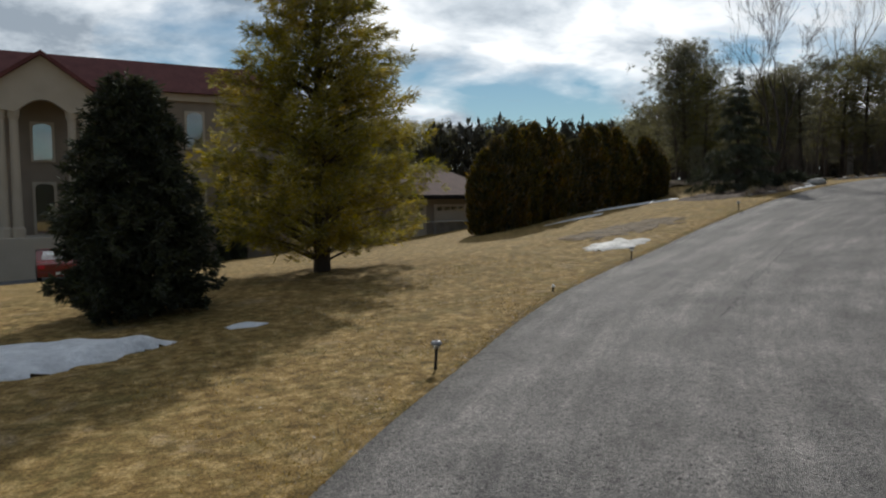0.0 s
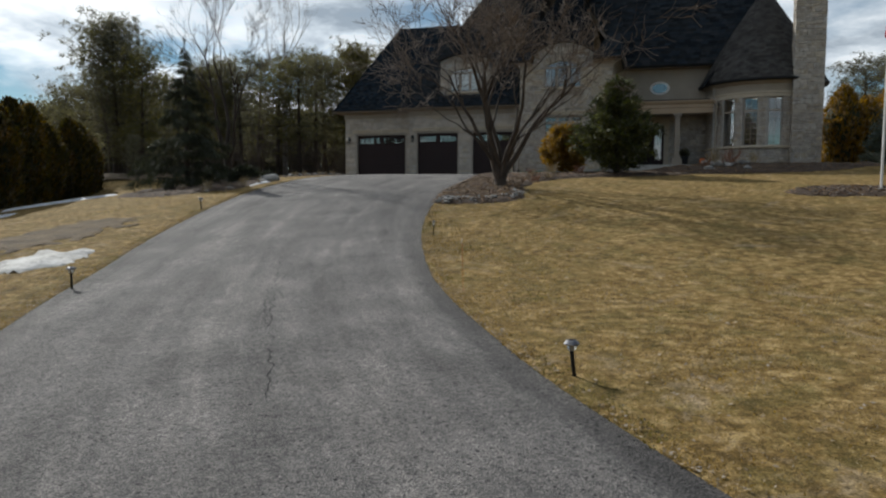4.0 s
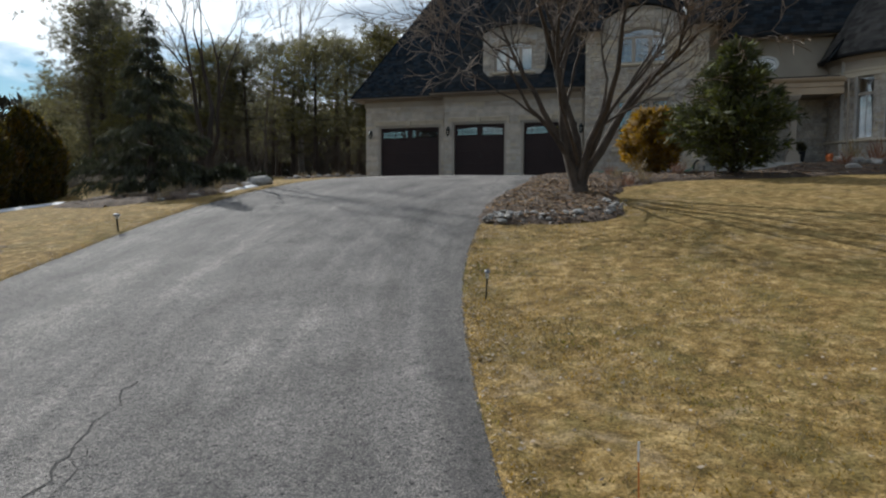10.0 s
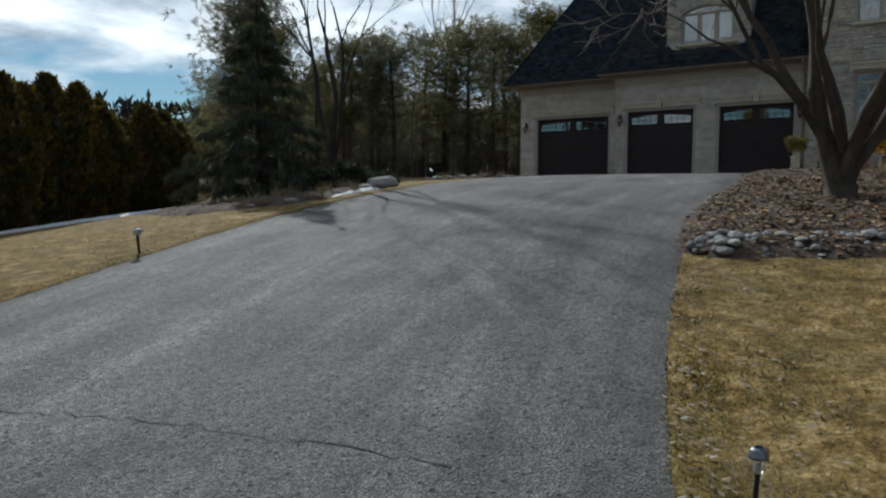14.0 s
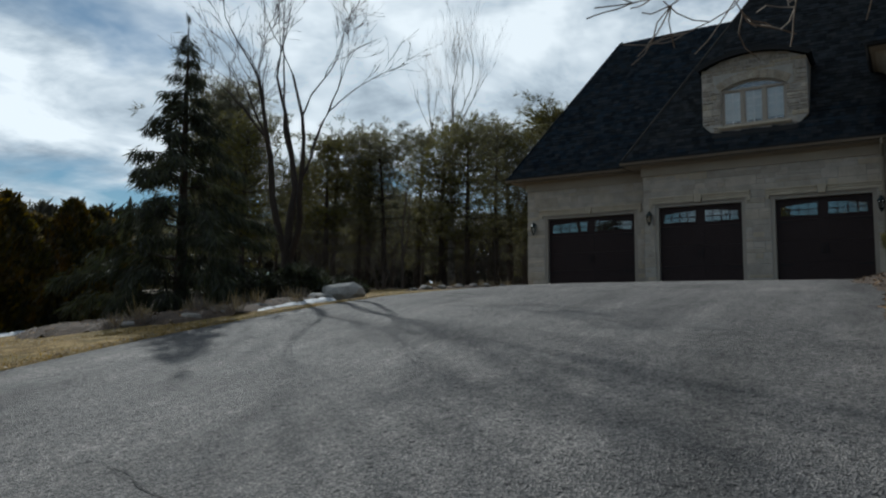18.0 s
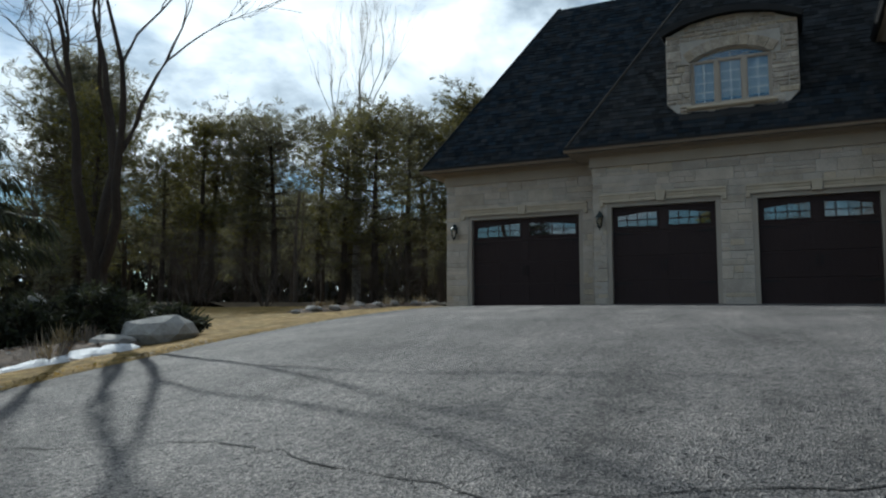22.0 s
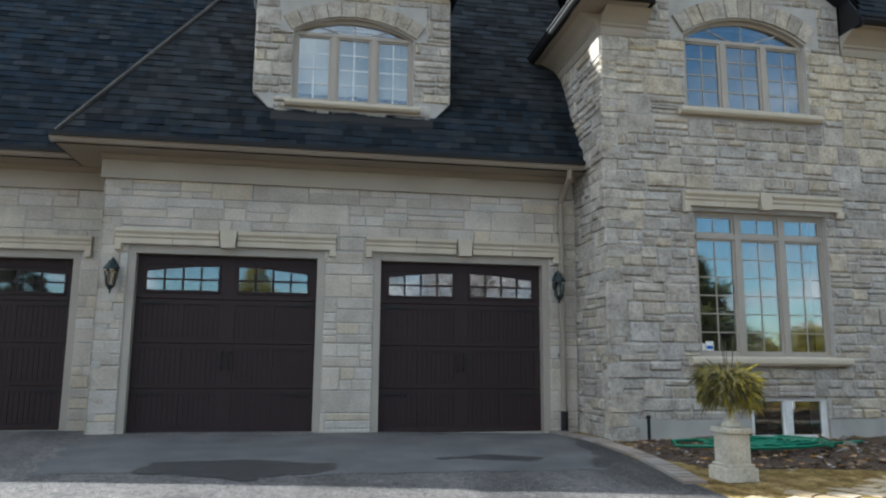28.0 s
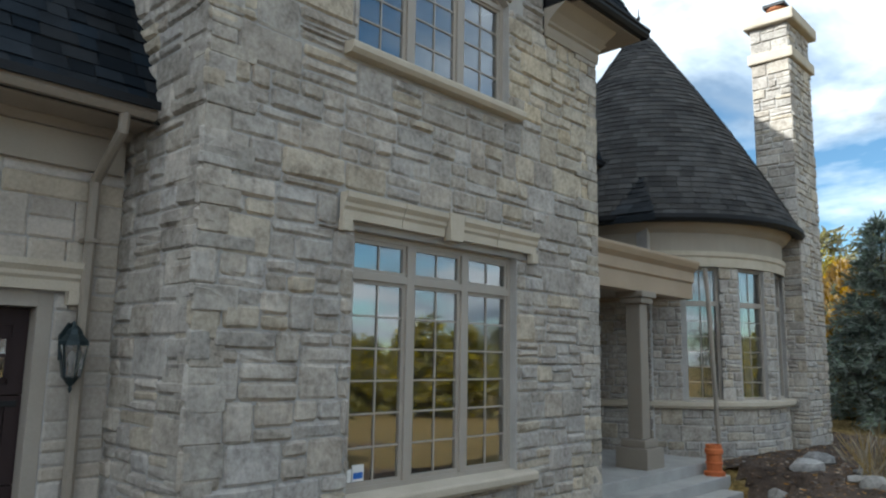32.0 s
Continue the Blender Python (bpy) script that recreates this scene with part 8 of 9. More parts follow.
for nm, mt, cnt, dr, ln, lab in (("evergreen_spray", PINE, 120, 0.9, 0.27, "dark green pine sprays"), ("golden_spray", mat("gold_wintergreen", (0.20, 0.16, 0.02), (0.50, 0.42, 0.07), 0.7, 6, 10, 0, island=0.3, trans=0.3), 46, 1.5, 0.28, "yellow-green drooping cedar sprays")):
    a = RS.uniform(0, 6.28, cnt)
    el = RS.uniform(-0.25, 0.8, cnt)
    ax = np.stack([np.cos(a), np.sin(a), el - dr * 0.5], 1)
    ax /= np.linalg.norm(ax, axis=1)[:, None]
    start = np.array((ux, uy, uz + 1.03))
    sp = start + np.stack([np.cos(a), np.sin(a), 0.9 * el], 1) * RS.uniform(0.05, 0.2, (cnt, 1))
    v1, f1 = tufts(RS, sp, ax, ln, 14, 0.26, 0.03)
    sp2 = sp + ax * ln * 0.6
    ax2 = ax.copy()
    ax2[:, 2] -= 0.9
    ax2 /= np.linalg.norm(ax2, axis=1)[:, None]
    v2, f2 = tufts(RS, sp2, ax2, ln * 0.8, 14, 0.24, 0.03)
    tagged(raw(nm, np.r_[v1, v2], np.r_[f1, f2 + len(v1)], mt, urn, lab), kind="stuff")
for k in range(5):
    dx, dy = RS.uniform(-0.12, 0.12), RS.uniform(-0.12, 0.12)
    part("twig", tube([(ux, uy, uz + 1.0), (ux + dx * 0.6, uy + dy * 0.6, uz + 1.25), (ux + dx, uy + dy, uz + 1.48 + 0.04 * k)], 0.006, 5), BARK, urn)
part("pine_cone", lathe([(0.01, 0), (0.035, 0.02), (0.03, 0.06), (0.01, 0.09)], (ux - 0.1, uy - 0.02, uz + 1.14), 8), mat("rust_brown", (0.12, 0.04, 0.02), (0.22, 0.08, 0.04), 0.8, 8, 40, 0.3), urn, "brown seed head")

urn.scale = (0.66, 0.66, 0.86)

# hose, tap and small things in the bed
HOSE = mat("green_hose", (0.006, 0.10, 0.05), (0.012, 0.17, 0.09), 0.4, 5, 40, 0.05)
hose = thing("garden_hose", on(43.3, 10.3, 0.1), "coiled green garden hose on the soil", "hose")
pts = []
for k in range(150):
    a = k * 0.25
    s = 0.75 + 0.25 * math.sin(k * 0.17)
    x, y = 43.35 + 0.42 * s * math.cos(a) + 0.1 * math.sin(k * 0.05), 10.25 + 0.95 * s * math.sin(a) + 0.2 * math.cos(k * 0.04)
    pts.append((x, y, gz(x, y) + 0.13 + 0.012 * (k % 7) / 2))
part("coil", tube(pts, 0.0201, 6), HOSE, hose)
lead = [(43.4, 9.2, gz(43.4, 9.2) + 0.12), (43.7, 8.4, gz(43.7, 8.4) + 0.1), (43.9, 7.6, gz(43.9, 7.6) + 0.16), (44.2, 7.2, gz(44.2, 7.2) + 0.2), (44.42, 7.02, 3.42)]
part("lead", tube(lead, 0.0201, 6), HOSE, hose)
tap = thing("hose_tap", (44.5, 6.98, 3.45), "black elbow pipe and hose tap on the tower foundation", "tap")
part("riser", tube([(44.48, 7.0, 3.3), (44.48, 7.0, 3.52), (44.48, 6.92, 3.62), (44.46, 6.84, 3.66), (44.46, 6.80, 3.66)], 0.035, 8), IRON, tap)
part("spout", tube([(44.58, 7.06, 3.45), (44.42, 7.06, 3.45), (44.40, 7.06, 3.38)], 0.022, 6), mat("brass", (0.25, 0.17, 0.06), (0.4, 0.28, 0.1), 0.4, 5, 40, 0.1, metal=0.8), tap)
for k, (x, y) in enumerate(((44.35, 11.2), (44.1, 6.6))):
    st = thing("bed_stake", on(x, y, 0), "short black stake light in the soil bed", "stake", "bed stakes")
    part("post", tube([on(x, y, -0.02), on(x, y, 0.34)], 0.022, 8), IRON, st)
    part("cap", lathe([(0.02, 0.34), (0.035, 0.345), (0.035, 0.37), (0.01, 0.39)], on(x, y, 0), 10), IRON, st)
goose = thing("garden_ornament", on(43.6, 6.1, 0), "rusted metal garden ornament on a rod", "ornament")
part("rod", tube([on(43.6, 6.1, 0), on(43.6, 6.1, 0.75)], 0.0201, 6), IRON, goose)
part("bulb_body", lathe([(0.01, 0.30), (0.06, 0.34), (0.085, 0.42), (0.06, 0.5), (0.015, 0.58), (0.012, 0.72)], on(43.6, 6.1, 0), 10), mat("rusted_iron", (0.10, 0.045, 0.025), (0.22, 0.11, 0.06), 0.8, 8, 40, 0.3), goose)
for k, (a, b, c) in enumerate(((9.98, 10.10, 0.13), (10.11, 10.20, 0.10))):
    st = thing("window_sticker", (TX + 0.12, a, 4.29), "small blue and white security sticker inside the glass", "sticker", "window stickers")
    part("card", box(TX + 0.126, TX + 0.128, a, b, 4.29, 4.29 + c), WHITE, st)
    if k == 0:
        part("blue_band", box(TX + 0.1245, TX + 0.1255, a + 0.01, b - 0.01, 4.31, 4.36), mat("sticker_blue", (0.02, 0.10, 0.38), (0.03, 0.14, 0.45), 0.5, 5, 30, 0), st)


def path_light(at, seed, label="silver solar path light on a dark stake", lean=0.05):
    rs = random.Random(seed)
    x, y, z = at
    lx, ly = rs.uniform(-lean, lean), rs.uniform(-lean, lean)
    th = thing("path_light", at, label, "path light", "solar path lights")
    tx, tyy = x + lx, y + ly
    part("stake", tube([(x, y, z - 0.05), (tx, tyy, z + 0.27)], 0.0201, 6), IRON, th)
    part("lens", lathe([(0.03, 0.26), (0.045, 0.275), (0.052, 0.315), (0.052, 0.325)], (tx, tyy, z), 12), LENS, th)
    part("bulb", lathe([(0.012, 0.27), (0.012, 0.31)], (tx, tyy, z), 6), WHITE, th)
    steel = mat("brushed_steel", (0.14, 0.14, 0.15), (0.30, 0.30, 0.31), 0.35, 6, 60, 0.1, metal=0.9)
    part("cap", lathe([(0.055, 0.322), (0.078, 0.325), (0.078, 0.335), (0.06, 0.36), (0.045, 0.368), (0.01, 0.37)], (tx, tyy, z), 16), steel, th, "round steel cap")
    part("solar_cell", box(tx - 0.025, tx + 0.025, tyy - 0.025, tyy + 0.025, z + 0.3695, z + 0.373), mat("solar_cell", (0.012, 0.015, 0.04), (0.02, 0.025, 0.06), 0.2, 8, 60, 0), th)
    return th


for k, (x, y) in enumerate(((4.5, 7.92), (11.0, 4.95), (13.75, 13.72), (24.0, 18.28), (20.5, 9.35))):
    th = path_light(on(x, y, 0.02), k)
    if k == 4:
        th.scale = (0.5, 0.5, 1.0)
stub = thing("light_stub", on(9.45, 11.65), "broken stub of a path light by the drive", "stake")
part("post", tube([on(9.45, 11.65, -0.02), on(9.47, 11.66, 0.12)], 0.0201, 6), IRON, stub)
part("cap", lathe([(0.01, 0.10), (0.04, 0.12), (0.03, 0.15), (0.005, 0.16)], on(9.47, 11.66, 0), 10), WHITE, stub)
marker = thing("drive_marker", on(15.0, 7.15), "thin orange drive marker stake", "stake")
part("rod", tube([on(15.0, 7.15, -0.05), on(14.98, 7.17, 0.86)], 0.0035, 5), mat("orange_fibreglass", (0.55, 0.13, 0.02), (0.7, 0.2, 0.03), 0.5, 5, 40, 0), marker)
part("reflector", tube([on(14.98, 7.17, 0.80), on(14.98, 7.17, 0.88)], 0.005, 5), WHITE, marker)

# flag
fx, fy = 29.0, -2.5
fz = gz(fx, fy)
pole = thing("flagpole", (fx, fy, fz), "white flagpole with a limp red and white flag", "flagpole")
part("shaft", tube([(fx, fy, fz - 0.1), (fx, fy, fz + 3.4), (fx, fy, fz + 6.6)], 0.04, 10), WHITE, pole)
part("ball", lathe([(0.01, 6.58), (0.055, 6.62), (0.07, 6.68), (0.055, 6.74), (0.01, 6.78)], (fx, fy, fz), 12), mat("gilt", (0.5, 0.36, 0.1), (0.6, 0.45, 0.15), 0.35, 5, 40, 0, metal=0.8), pole)
part("base_stone", box(fx - 0.2, fx + 0.2, fy - 0.2, fy + 0.2, fz - 0.05, fz + 0.12, 0.02), CONCRETE, pole)
RED = mat("red_bunting", (0.42, 0.012, 0.018), (0.55, 0.02, 0.03), 0.8, 4, 60, 0.05)
FWHITE = mat("white_bunting", (0.72, 0.72, 0.72), (0.8, 0.8, 0.8), 0.8, 4, 60, 0.05)
flag = thing("flag", (fx, fy, fz + 5.2), "limp red and white flag hanging from the pole", "flag")


def drape(u, v):
    """A flag hanging in folds: u along the fly, v down the hoist."""
    a = u * 9.0
    rr = 0.045 + 0.20 * u * (0.55 + 0.45 * v)
    return (fx - 0.05 - rr * (0.6 + 0.35 * math.sin(a)), fy + 0.22 * u * math.cos(a * 0.9) * (0.4 + 0.6 * v), fz + 6.4 - 0.85 * v - 1.15 * u * (0.75 + 0.2 * math.sin(v * 2)))


for nm, mt, u0, u1 in (("hoist_band", RED, 0, 0.25), ("centre_panel", FWHITE, 0.25, 0.75), ("fly_band", RED, 0.75, 1.0)):
    nu = max(6, int(28 * (u1 - u0)))
    nv = 10
    vs = [drape(u0 + (u1 - u0) * i / nu, j / nv) for i in range(nu + 1) for j in range(nv + 1)]
    vs += [(a + 0.006, b + 0.004, c) for a, b, c in vs]
    fs = []
    off = (nu + 1) * (nv + 1)
    for i in range(nu):
        for j in range(nv):
            a = i * (nv + 1) + j
            fs += [(a, a + 1, a + nv + 2, a + nv + 1), (off + a, off + a + nv + 1, off + a + nv + 2, off + a + 1)]
    raw(nm, vs, fs, mt, flag, smooth=True)
leaf = [(0.5 + 0.17 * r * math.sin(t), 0.5 - 0.30 * r * math.cos(t)) for t, r in ((0, 1), (0.35, 0.55), (0.6, 0.8), (0.9, 0.5), (1.25, 0.95), (1.6, 0.55), (2.1, 0.75), (2.6, 0.35), (3.0, 0.35), (3.05, 0.8), (3.25, 0.8), (3.3, 0.35), (3.7, 0.35), (4.2, 0.75), (4.7, 0.55), (5.05, 0.95), (5.4, 0.5), (5.7, 0.8), (5.95, 0.55))]
lv = [drape(0.5, 0.5)] + [drape(u, v) for u, v in leaf]
lv = [(a - 0.008, b - 0.002, c) for a, b, c in lv]
raw("leaf_emblem", lv, [(0, i, i % len(leaf) + 1) for i in range(1, len(leaf) + 1)], RED, flag)

# ---- neighbour ----
NW = mat("tan_stucco_far", (0.22, 0.178, 0.138), (0.285, 0.235, 0.185), 0.9, 1, 30, 0.2)
NCOL = mat("cream_column", (0.42, 0.355, 0.275), (0.50, 0.435, 0.345), 0.85, 1, 30, 0.1)
NROOF = mat("red_brown_roof", (0.085, 0.026, 0.024), (0.15, 0.05, 0.045), 0.85, 1.5, 12, 0.3)
house = thing("neighbour_house", (2, 50, -2.6), "tan stucco villa with a red-brown hip roof and columned portico", "house")
hb, pcx = -0.1, 1.2
part("wall", box(-12, 16.5, 50, 62, -3.2, 8.5), NW, house)
part("terrace", box(pcx - 3.2, pcx + 3.2, 46.3, 50, -3.2, hb, 0.05), NCOL, house)
part("cornice", box(-12.3, 16.8, 49.7, 62.3, 8.4, 8.9, 0.05), NCOL, house)
bm = bmesh.new()
c = [bm.verts.new(p) for p in ((-12.8, 49.2, 8.9), (17.3, 49.2, 8.9), (17.3, 62.8, 8.9), (-12.8, 62.8, 8.9), (-9, 51.7, 11.1), (14.4, 51.7, 11.1))]
for q in ((0, 1, 5, 4), (1, 2, 5), (2, 3, 4, 5), (3, 0, 4), (3, 2, 1, 0)):
    bm.faces.new([c[i] for i in q])
part("roof", bm, NROOF, house, "red-brown hip roof")
arch = [(pcx - 1.35 + 2.7 * i / 12, 6.9 + 0.75 * math.sin(math.pi * i / 12)) for i in range(13)]
part("portico_gable", prism([(pcx - 2.6, 46.6, 7.1), (pcx - 1.35, 46.6, 6.9)] + [(x, 46.6, z) for x, z in arch[1:-1]] + [(pcx + 1.35, 46.6, 6.9), (pcx + 2.6, 46.6, 7.1), (pcx + 2.6, 46.6, 8.3), (pcx, 46.6, 10.1), (pcx - 2.6, 46.6, 8.3)], (0, 0.5, 0)), NCOL, house, "cream arched portico gable")
for s in (-1, 1):
    part("portico_roof", prism([(pcx, 46.2, 10.35), (pcx + s * 3.1, 46.2, 8.1), (pcx + s * 3.1, 46.2, 7.85), (pcx, 46.2, 10.1)], (0, 9.5, 0)), NROOF, house)
for x in (-2.1, -1.45, 1.45, 2.1):
    part("column", lathe([(0.36, 0.0), (0.36, 0.5), (0.27, 0.6), (0.25, 3.0), (0.22, 6.6), (0.31, 6.8), (0.33, 7.2)], (pcx + x, 47.0, hb), 14), NCOL, house)
for x, z0, z1 in ((-9.5, 4.9, 7.3), (-4.5, 4.9, 7.3), (6.4, 5.4, 7.7), (10.1, 5.4, 7.7), (13.6, 5.4, 7.7), (6.4, 0.8, 3.2), (10.1, 0.8, 3.2), (13.6, 0.8, 3.2), (-9.5, 0.8, 3.2), (-4.5, 0.8, 3.2), (1.2, 0.0, 3.0), (1.2, 4.4, 6.6)):
    w = part("window", box(x - 0.65, x + 0.65, 49.86, 49.98, z0 - 0.1, z1 + 0.1, 0.01), NCOL, house)
    part("pane", prism([(x - 0.5, 49.83, z0), (x + 0.5, 49.83, z0), (x + 0.5, 49.83, z1 - 0.3)] + [(x + 0.5 * math.cos(t), 49.83, z1 - 0.3 + 0.3 * math.sin(t)) for t in np.linspace(0.2, 2.94, 9)] + [(x - 0.5, 49.83, z1 - 0.3)], (0, 0.02, 0)), GLASS, w)
for x, h in ((-2.9, 5.6), (5.2, 5.0), (11.6, 6.4), (12.5, 5.6), (8.4, 4.4)):
    cedar("columnar_cedar", (x, 48.6, gz(x, 48.6) - 0.1), h, 0.55, "dark columnar cedar against the villa", 200 + int(h * 10), SPRUCE, 500, 0.3, "villa cedars")
ngar = thing("neighbour_garage", (23, 42, gz(23, 42)), "tan garage with a brown hip roof and panel doors", "garage")
gb = gz(24, 41.5) - 0.3
part("wall", box(19.6, 28.5, 41.2, 48.5, gb - 1, gb + 2.75), NW, ngar)
bm = bmesh.new()
c = [bm.verts.new(p) for p in ((19.0, 40.6, gb + 2.75), (29.1, 40.6, gb + 2.75), (29.1, 49.1, gb + 2.75), (19.0, 49.1, gb + 2.75), (22.6, 44.8, gb + 4.9), (25.4, 44.8, gb + 4.9))]
for q in ((0, 1, 5, 4), (1, 2, 5), (2, 3, 4, 5), (3, 0, 4), (3, 2, 1, 0)):
    bm.faces.new([c[i] for i in q])
part("roof", bm, mat("brown_roof", (0.07, 0.035, 0.028), (0.13, 0.07, 0.058), 0.9, 1.5, 12, 0.3), ngar, "brown shingled hip roof")
part("fascia", box(19.0, 29.1, 40.55, 40.62, gb + 2.5, gb + 2.78), FASCIA, ngar)
for x in (20.3, 23.4):
    d = part("garage_door", box(x, x + 2.5, 41.14, 41.19, gb, gb + 2.15), NCOL, ngar)
    for k in range(4):
        part("door_panel", box(x + 0.06, x + 2.44, 41.115, 41.138, gb + 0.05 + k * 0.53, gb + 0.53 + k * 0.53, 0.006), NCOL, d)
    for k in range(4):
        part("pane", box(x + 0.2 + k * 0.55, x + 0.6 + k * 0.55, 41.1, 41.113, gb + 1.75, gb + 2.0), GLASS, d)
bare_tree("young_tree", on(17.8, 37.5), [((0.1, 0.2, 1), 1.9, 0.05, 0.9), ((-0.3, -0.1, 1), 1.7, 0.04, 0.9), ((0.35, -0.2, 1), 1.8, 0.04, 1.0)], "small leafless tree before the neighbour's garage", "tree", 19, levels=3, trunk=(1.0, 0.08))
wall_low = thing("low_wall", (24.5, 39.6, gz(24.5, 39.6)), "low grey retaining wall before the garage", "wall")
part("wall_body", box(22.6, 26.8, 39.5, 39.9, gz(24.5, 39.6) - 0.5, gz(24.5, 39.6) + 0.5, 0.02), ROCK, wall_low)
part("coping", box(22.5, 26.9, 39.42, 39.98, gz(24.5, 39.6) + 0.5, gz(24.5, 39.6) + 0.58, 0.015), CONCRETE, wall_low)
patch("neighbour_drive", [(-14, 36.5), (2.4, 36.2), (3.5, 39), (2.2, 45.5), (-14, 45.5)], mat("far_asphalt", (0.06, 0.06, 0.06), (0.11, 0.11, 0.11), 0.85, 1, 20, 0.2), "neighbour's dark asphalt drive", "driveway", 0.02, 0.6, 0.0, 0.1, kind="structure", lift=0.04)

# parked car, seen from behind
kx, ky = 1.3, 38.4
kz = gz(kx, ky) + 0.06
car = thing("car", (kx, ky, kz), "dark red saloon car parked before the villa", "car")
PAINT = mat("dark_red_paint", (0.11, 0.008, 0.010), (0.15, 0.012, 0.014), 0.25, 1, 20, 0, spec=0.6)
side = [(0, 0.30), (0.0, 0.85), (0.15, 0.95), (0.9, 0.98), (1.55, 1.40), (2.7, 1.42), (3.35, 0.98), (4.2, 0.86), (4.4, 0.6), (4.4, 0.3)]
bm = prism([(kx - 0.88, ky - 2.2 + a, kz + b) for a, b in side], (1.76, 0, 0))
bmesh.ops.bevel(bm, geom=list(bm.edges), offset=0.05, segments=2, affect="EDGES")
part("body", bm, PAINT, car, smooth=False)
part("rear_window", prism([(kx - 0.68, ky - 1.25, kz + 1.01), (kx + 0.68, ky - 1.25, kz + 1.01), (kx + 0.58, ky - 0.70, kz + 1.37), (kx - 0.58, ky - 0.70, kz + 1.37)], (0, -0.02, 0.012)), GLASS, car)
for s in (-1, 1):
    x0, x1 = sorted((kx + s * 0.58, kx + s * 0.84))
    part("tail_light", box(x0, x1, ky - 2.23, ky - 2.17, kz + 0.68, kz + 0.84, 0.01), RED, car)
    for dy in (-1.35, 1.3):
        wv = lathe([(0.05, -0.1), (0.30, -0.1), (0.32, -0.06), (0.32, 0.06), (0.30, 0.1), (0.05, 0.1)], (0, 0, 0), 18)
        bmesh.ops.transform(wv, matrix=Matrix.Translation((kx + s * 0.8, ky + dy, kz + 0.32)) @ Matrix.Rotation(math.pi / 2, 4, "Y"), verts=wv.verts)
        wh = part("wheel", wv, IRON, car)
part("bumper", box(kx - 0.86, kx + 0.86, ky - 2.28, ky - 2.16, kz + 0.32, kz + 0.56, 0.03), PAINT, car)
part("plate", box(kx - 0.16, kx + 0.16, ky - 2.295, ky - 2.28, kz + 0.40, kz + 0.52), WHITE, car)

# ---- turf ----
rs_g = np.random.RandomState(9)


def blades(name, spots, label, h=(0.018, 0.048), w=0.006, material=None):
    n = len(spots)
    a = rs_g.uniform(0, 6.283, n)
    lean = rs_g.uniform(0.3, 1.6, n)
    hh = rs_g.uniform(*h, n)
    d = np.stack([np.cos(a) * lean, np.sin(a) * lean, np.ones(n)], 1)
    d /= np.linalg.norm(d, axis=1)[:, None]
    b = rs_g.uniform(0, 6.283, n)
    s = np.stack([np.cos(b), np.sin(b), np.zeros(n)], 1) * w * rs_g.uniform(0.6, 1.4, n)[:, None]
    p = np.asarray(spots)
    v = np.stack([p - s, p + s, p + d * hh[:, None]], 1).reshape(-1, 3)
    f = np.arange(3 * n).reshape(n, 3)
    return tagged(raw(name, v, f, material), label, "grass", kind="stuff")


TURF = mat("dry_turf_blade", (0.13, 0.092, 0.035), (0.42, 0.31, 0.15), 0.95, 1.4, 9, 0, island=0.45, trans=0.5, spec=0.1)
GREENTURF = mat("green_turf_blade", (0.09, 0.088, 0.027), (0.24, 0.20, 0.07), 0.95, 1.4, 9, 0, island=0.4, trans=0.5, spec=0.1)


def lawn_spots(n, x0, x1, side, depth, skew=1.0):
    """Spots on the lawn within a depth of the drive's edge; side -1 right, 1 left."""
    x = rs_g.uniform(x0, x1, n)
    edge = np.interp(x, EDGE_L[:, 0], EDGE_L[:, 1]) if side > 0 else np.interp(x, EDGE_R[:, 0], EDGE_R[:, 1])
    y = edge + side * (depth * rs_g.random(n) ** skew - 0.02)
    return x, y


def clear(x, y):
    keep = np.ones(len(x), bool)
    for poly in (MAPLE_BED, ISLAND, SIDE_BED, FLAG_BED):
        c = np.zeros(len(x), bool)
        for (a, b), (p, q) in zip(poly, poly[1:] + poly[:1]):
            if b != q:
                c ^= ((b > y) != (q > y)) & (x < (p - a) * (y - b) / (q - b) + a)
        keep &= ~c
    return keep


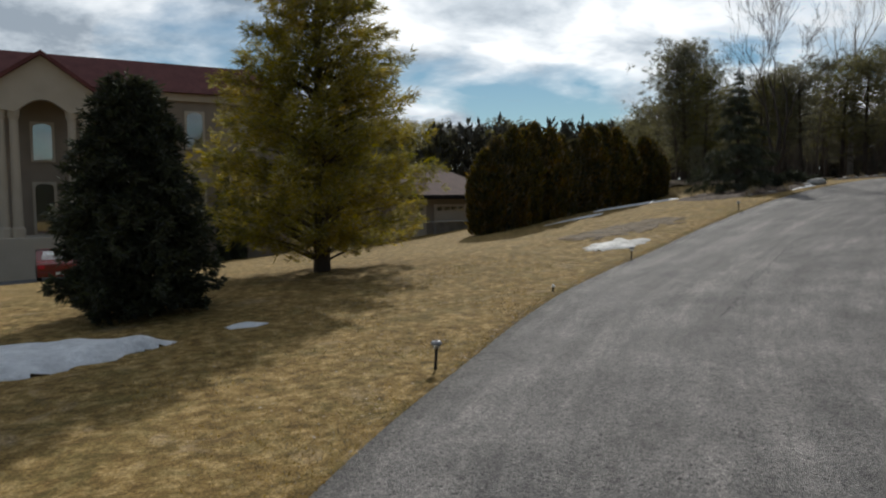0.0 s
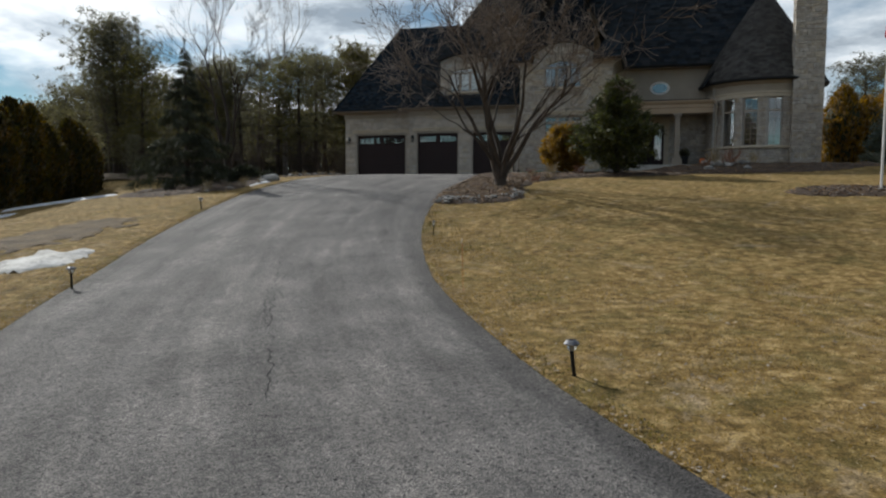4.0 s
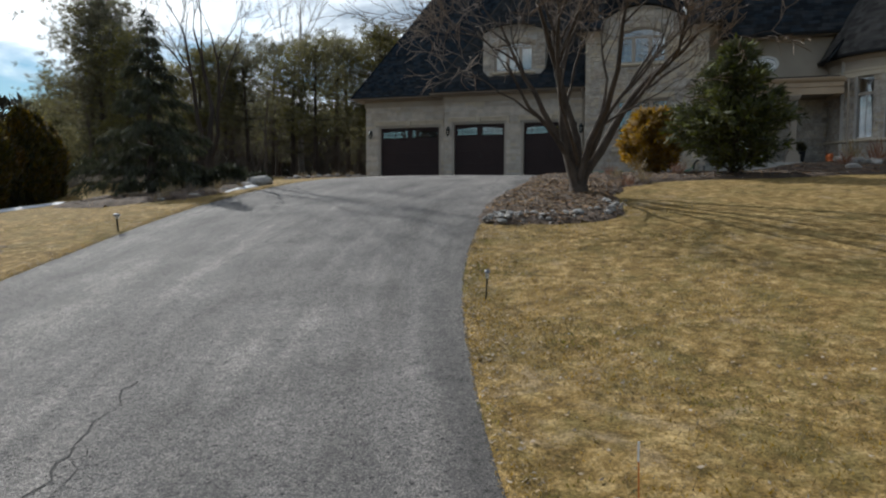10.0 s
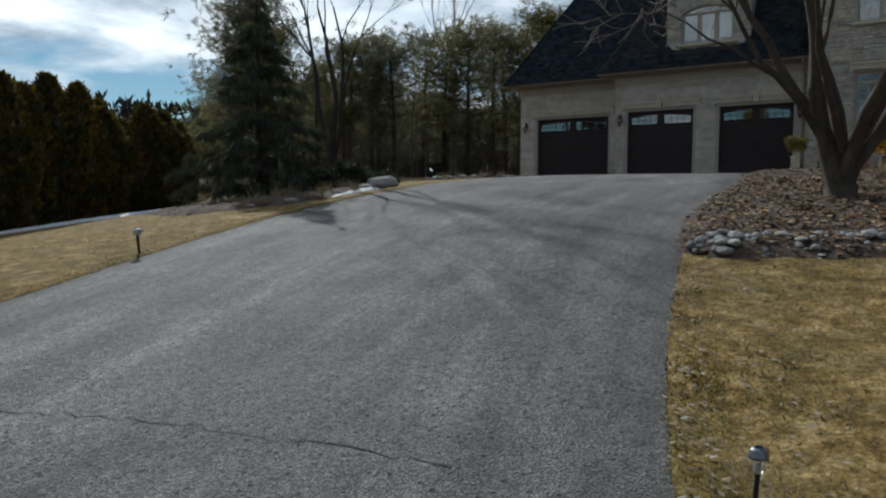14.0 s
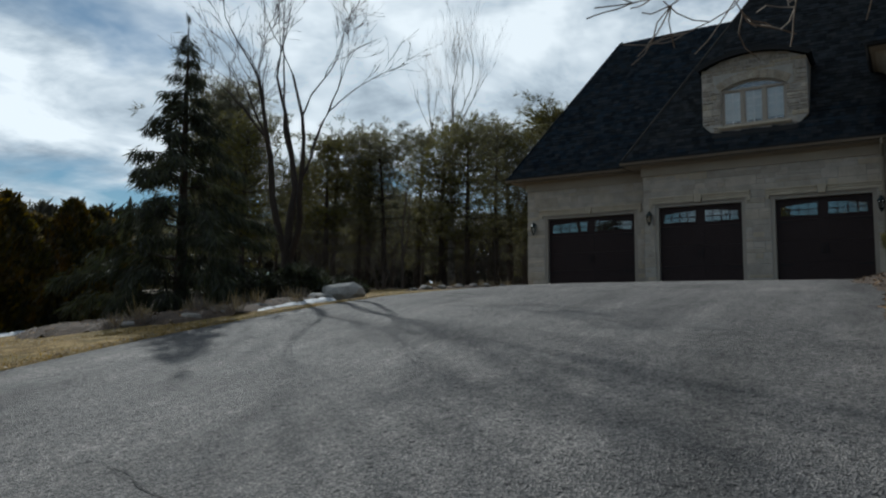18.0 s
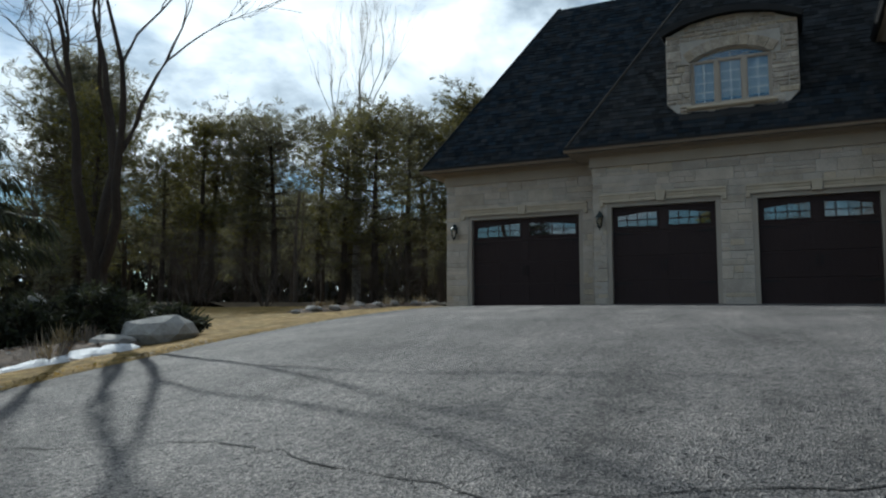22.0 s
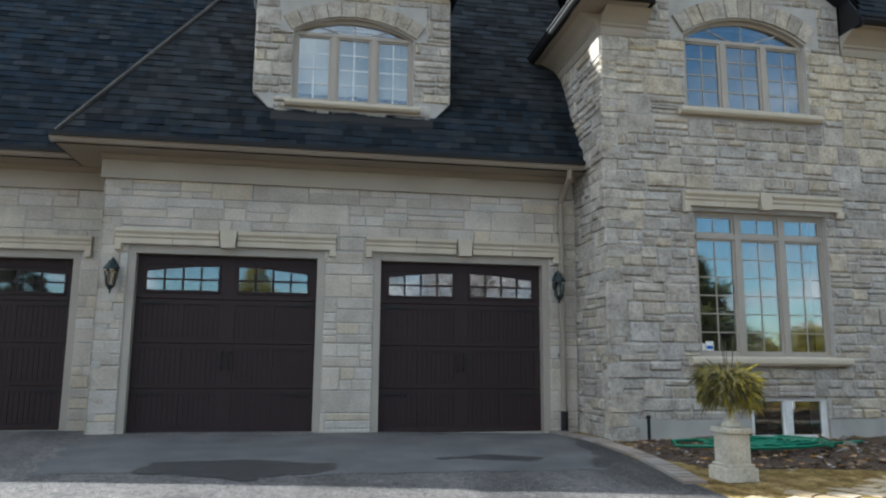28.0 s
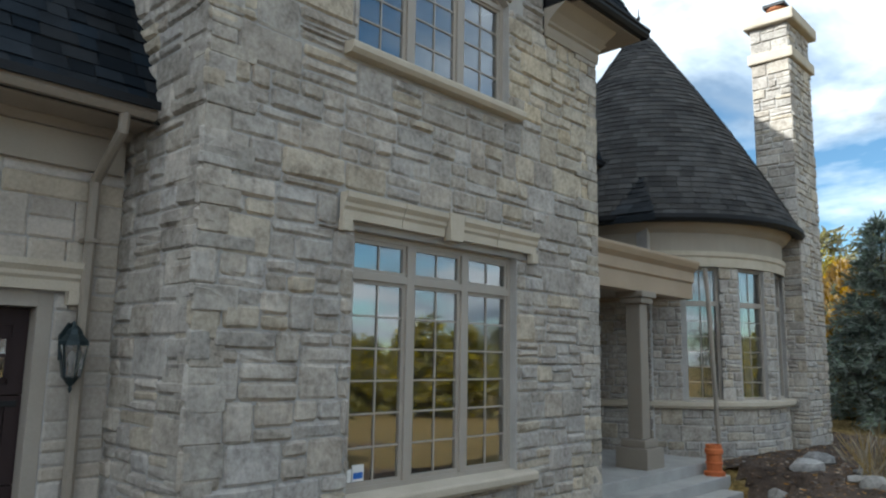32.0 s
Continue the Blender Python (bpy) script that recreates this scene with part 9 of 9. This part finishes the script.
allx, ally = [], []
for n, x0, x1, side, depth, skew in ((26000, 1.0, 12, 1, 7, 1.3), (14000, 12, 30, 1, 5, 1.5), (34000, 7, 20, -1, 6.5, 1.25), (26000, 18, 30, -1, 4.5, 1.35), (9000, 5, 36, 1, 0.35, 1), (9000, 4, 26, -1, 0.35, 1)):
    x, y = lawn_spots(n, x0, x1, side, depth, skew)
    k = clear(x, y)
    allx.append(x[k])
    ally.append(y[k])
X, Y = np.concatenate(allx), np.concatenate(ally)
Zg = ground_z(X, Y) + 0.008
green = np.array([noise.noise((a * 0.75, b * 0.75, 5.0)) > 0.22 for a, b in zip(X, Y)])
P = np.stack([X, Y, Zg], 1)
blades("turf", P[~green], "short dry straw-coloured grass", material=TURF)
blades("green_turf", P[green], "short grass that is turning green", material=GREENTURF)

# fallen leaves and bits on the grass, thickest along the asphalt
lx, ly = [], []
for n, x0, x1, side, depth, skew in ((700, 2, 14, 1, 5, 1.6), (500, 14, 32, 1, 3, 1.8), (1100, 7, 20, -1, 5.5, 1.5), (1000, 18, 25.4, -1, 4, 1.6), (700, 5, 34, 1, 0.22, 1), (800, 4, 25, -1, 0.25, 1)):
    x, y = lawn_spots(n, x0, x1, side, depth, skew)
    k = clear(x, y)
    lx.append(x[k])
    ly.append(y[k])
LX, LY = np.concatenate(lx), np.concatenate(ly)
n = len(LX)
a, s = rs_g.uniform(0, 6.283, n), rs_g.uniform(0.009, 0.03, n)
ca, sa, w = np.cos(a) * s, np.sin(a) * s, rs_g.uniform(0.35, 0.8, n)
z0 = ground_z(LX, LY) + 0.026
lift = rs_g.uniform(0.0, 0.02, (4, n))
v = np.stack([np.stack([LX - ca, LY - sa, z0 + lift[0]], 1), np.stack([LX + sa * w, LY - ca * w, z0 + lift[1]], 1), np.stack([LX + ca, LY + sa, z0 + lift[2]], 1), np.stack([LX - sa * w, LY + ca * w, z0 + lift[3]], 1)], 1).reshape(-1, 3)
tagged(raw("fallen_leaves", v, np.arange(4 * n).reshape(n, 4), mat("pale_dead_leaf", (0.15, 0.11, 0.07), (0.42, 0.34, 0.24), 0.9, 3, 20, 0, island=0.4)), "pale dead leaves scattered on the grass", "leaf litter", kind="stuff")
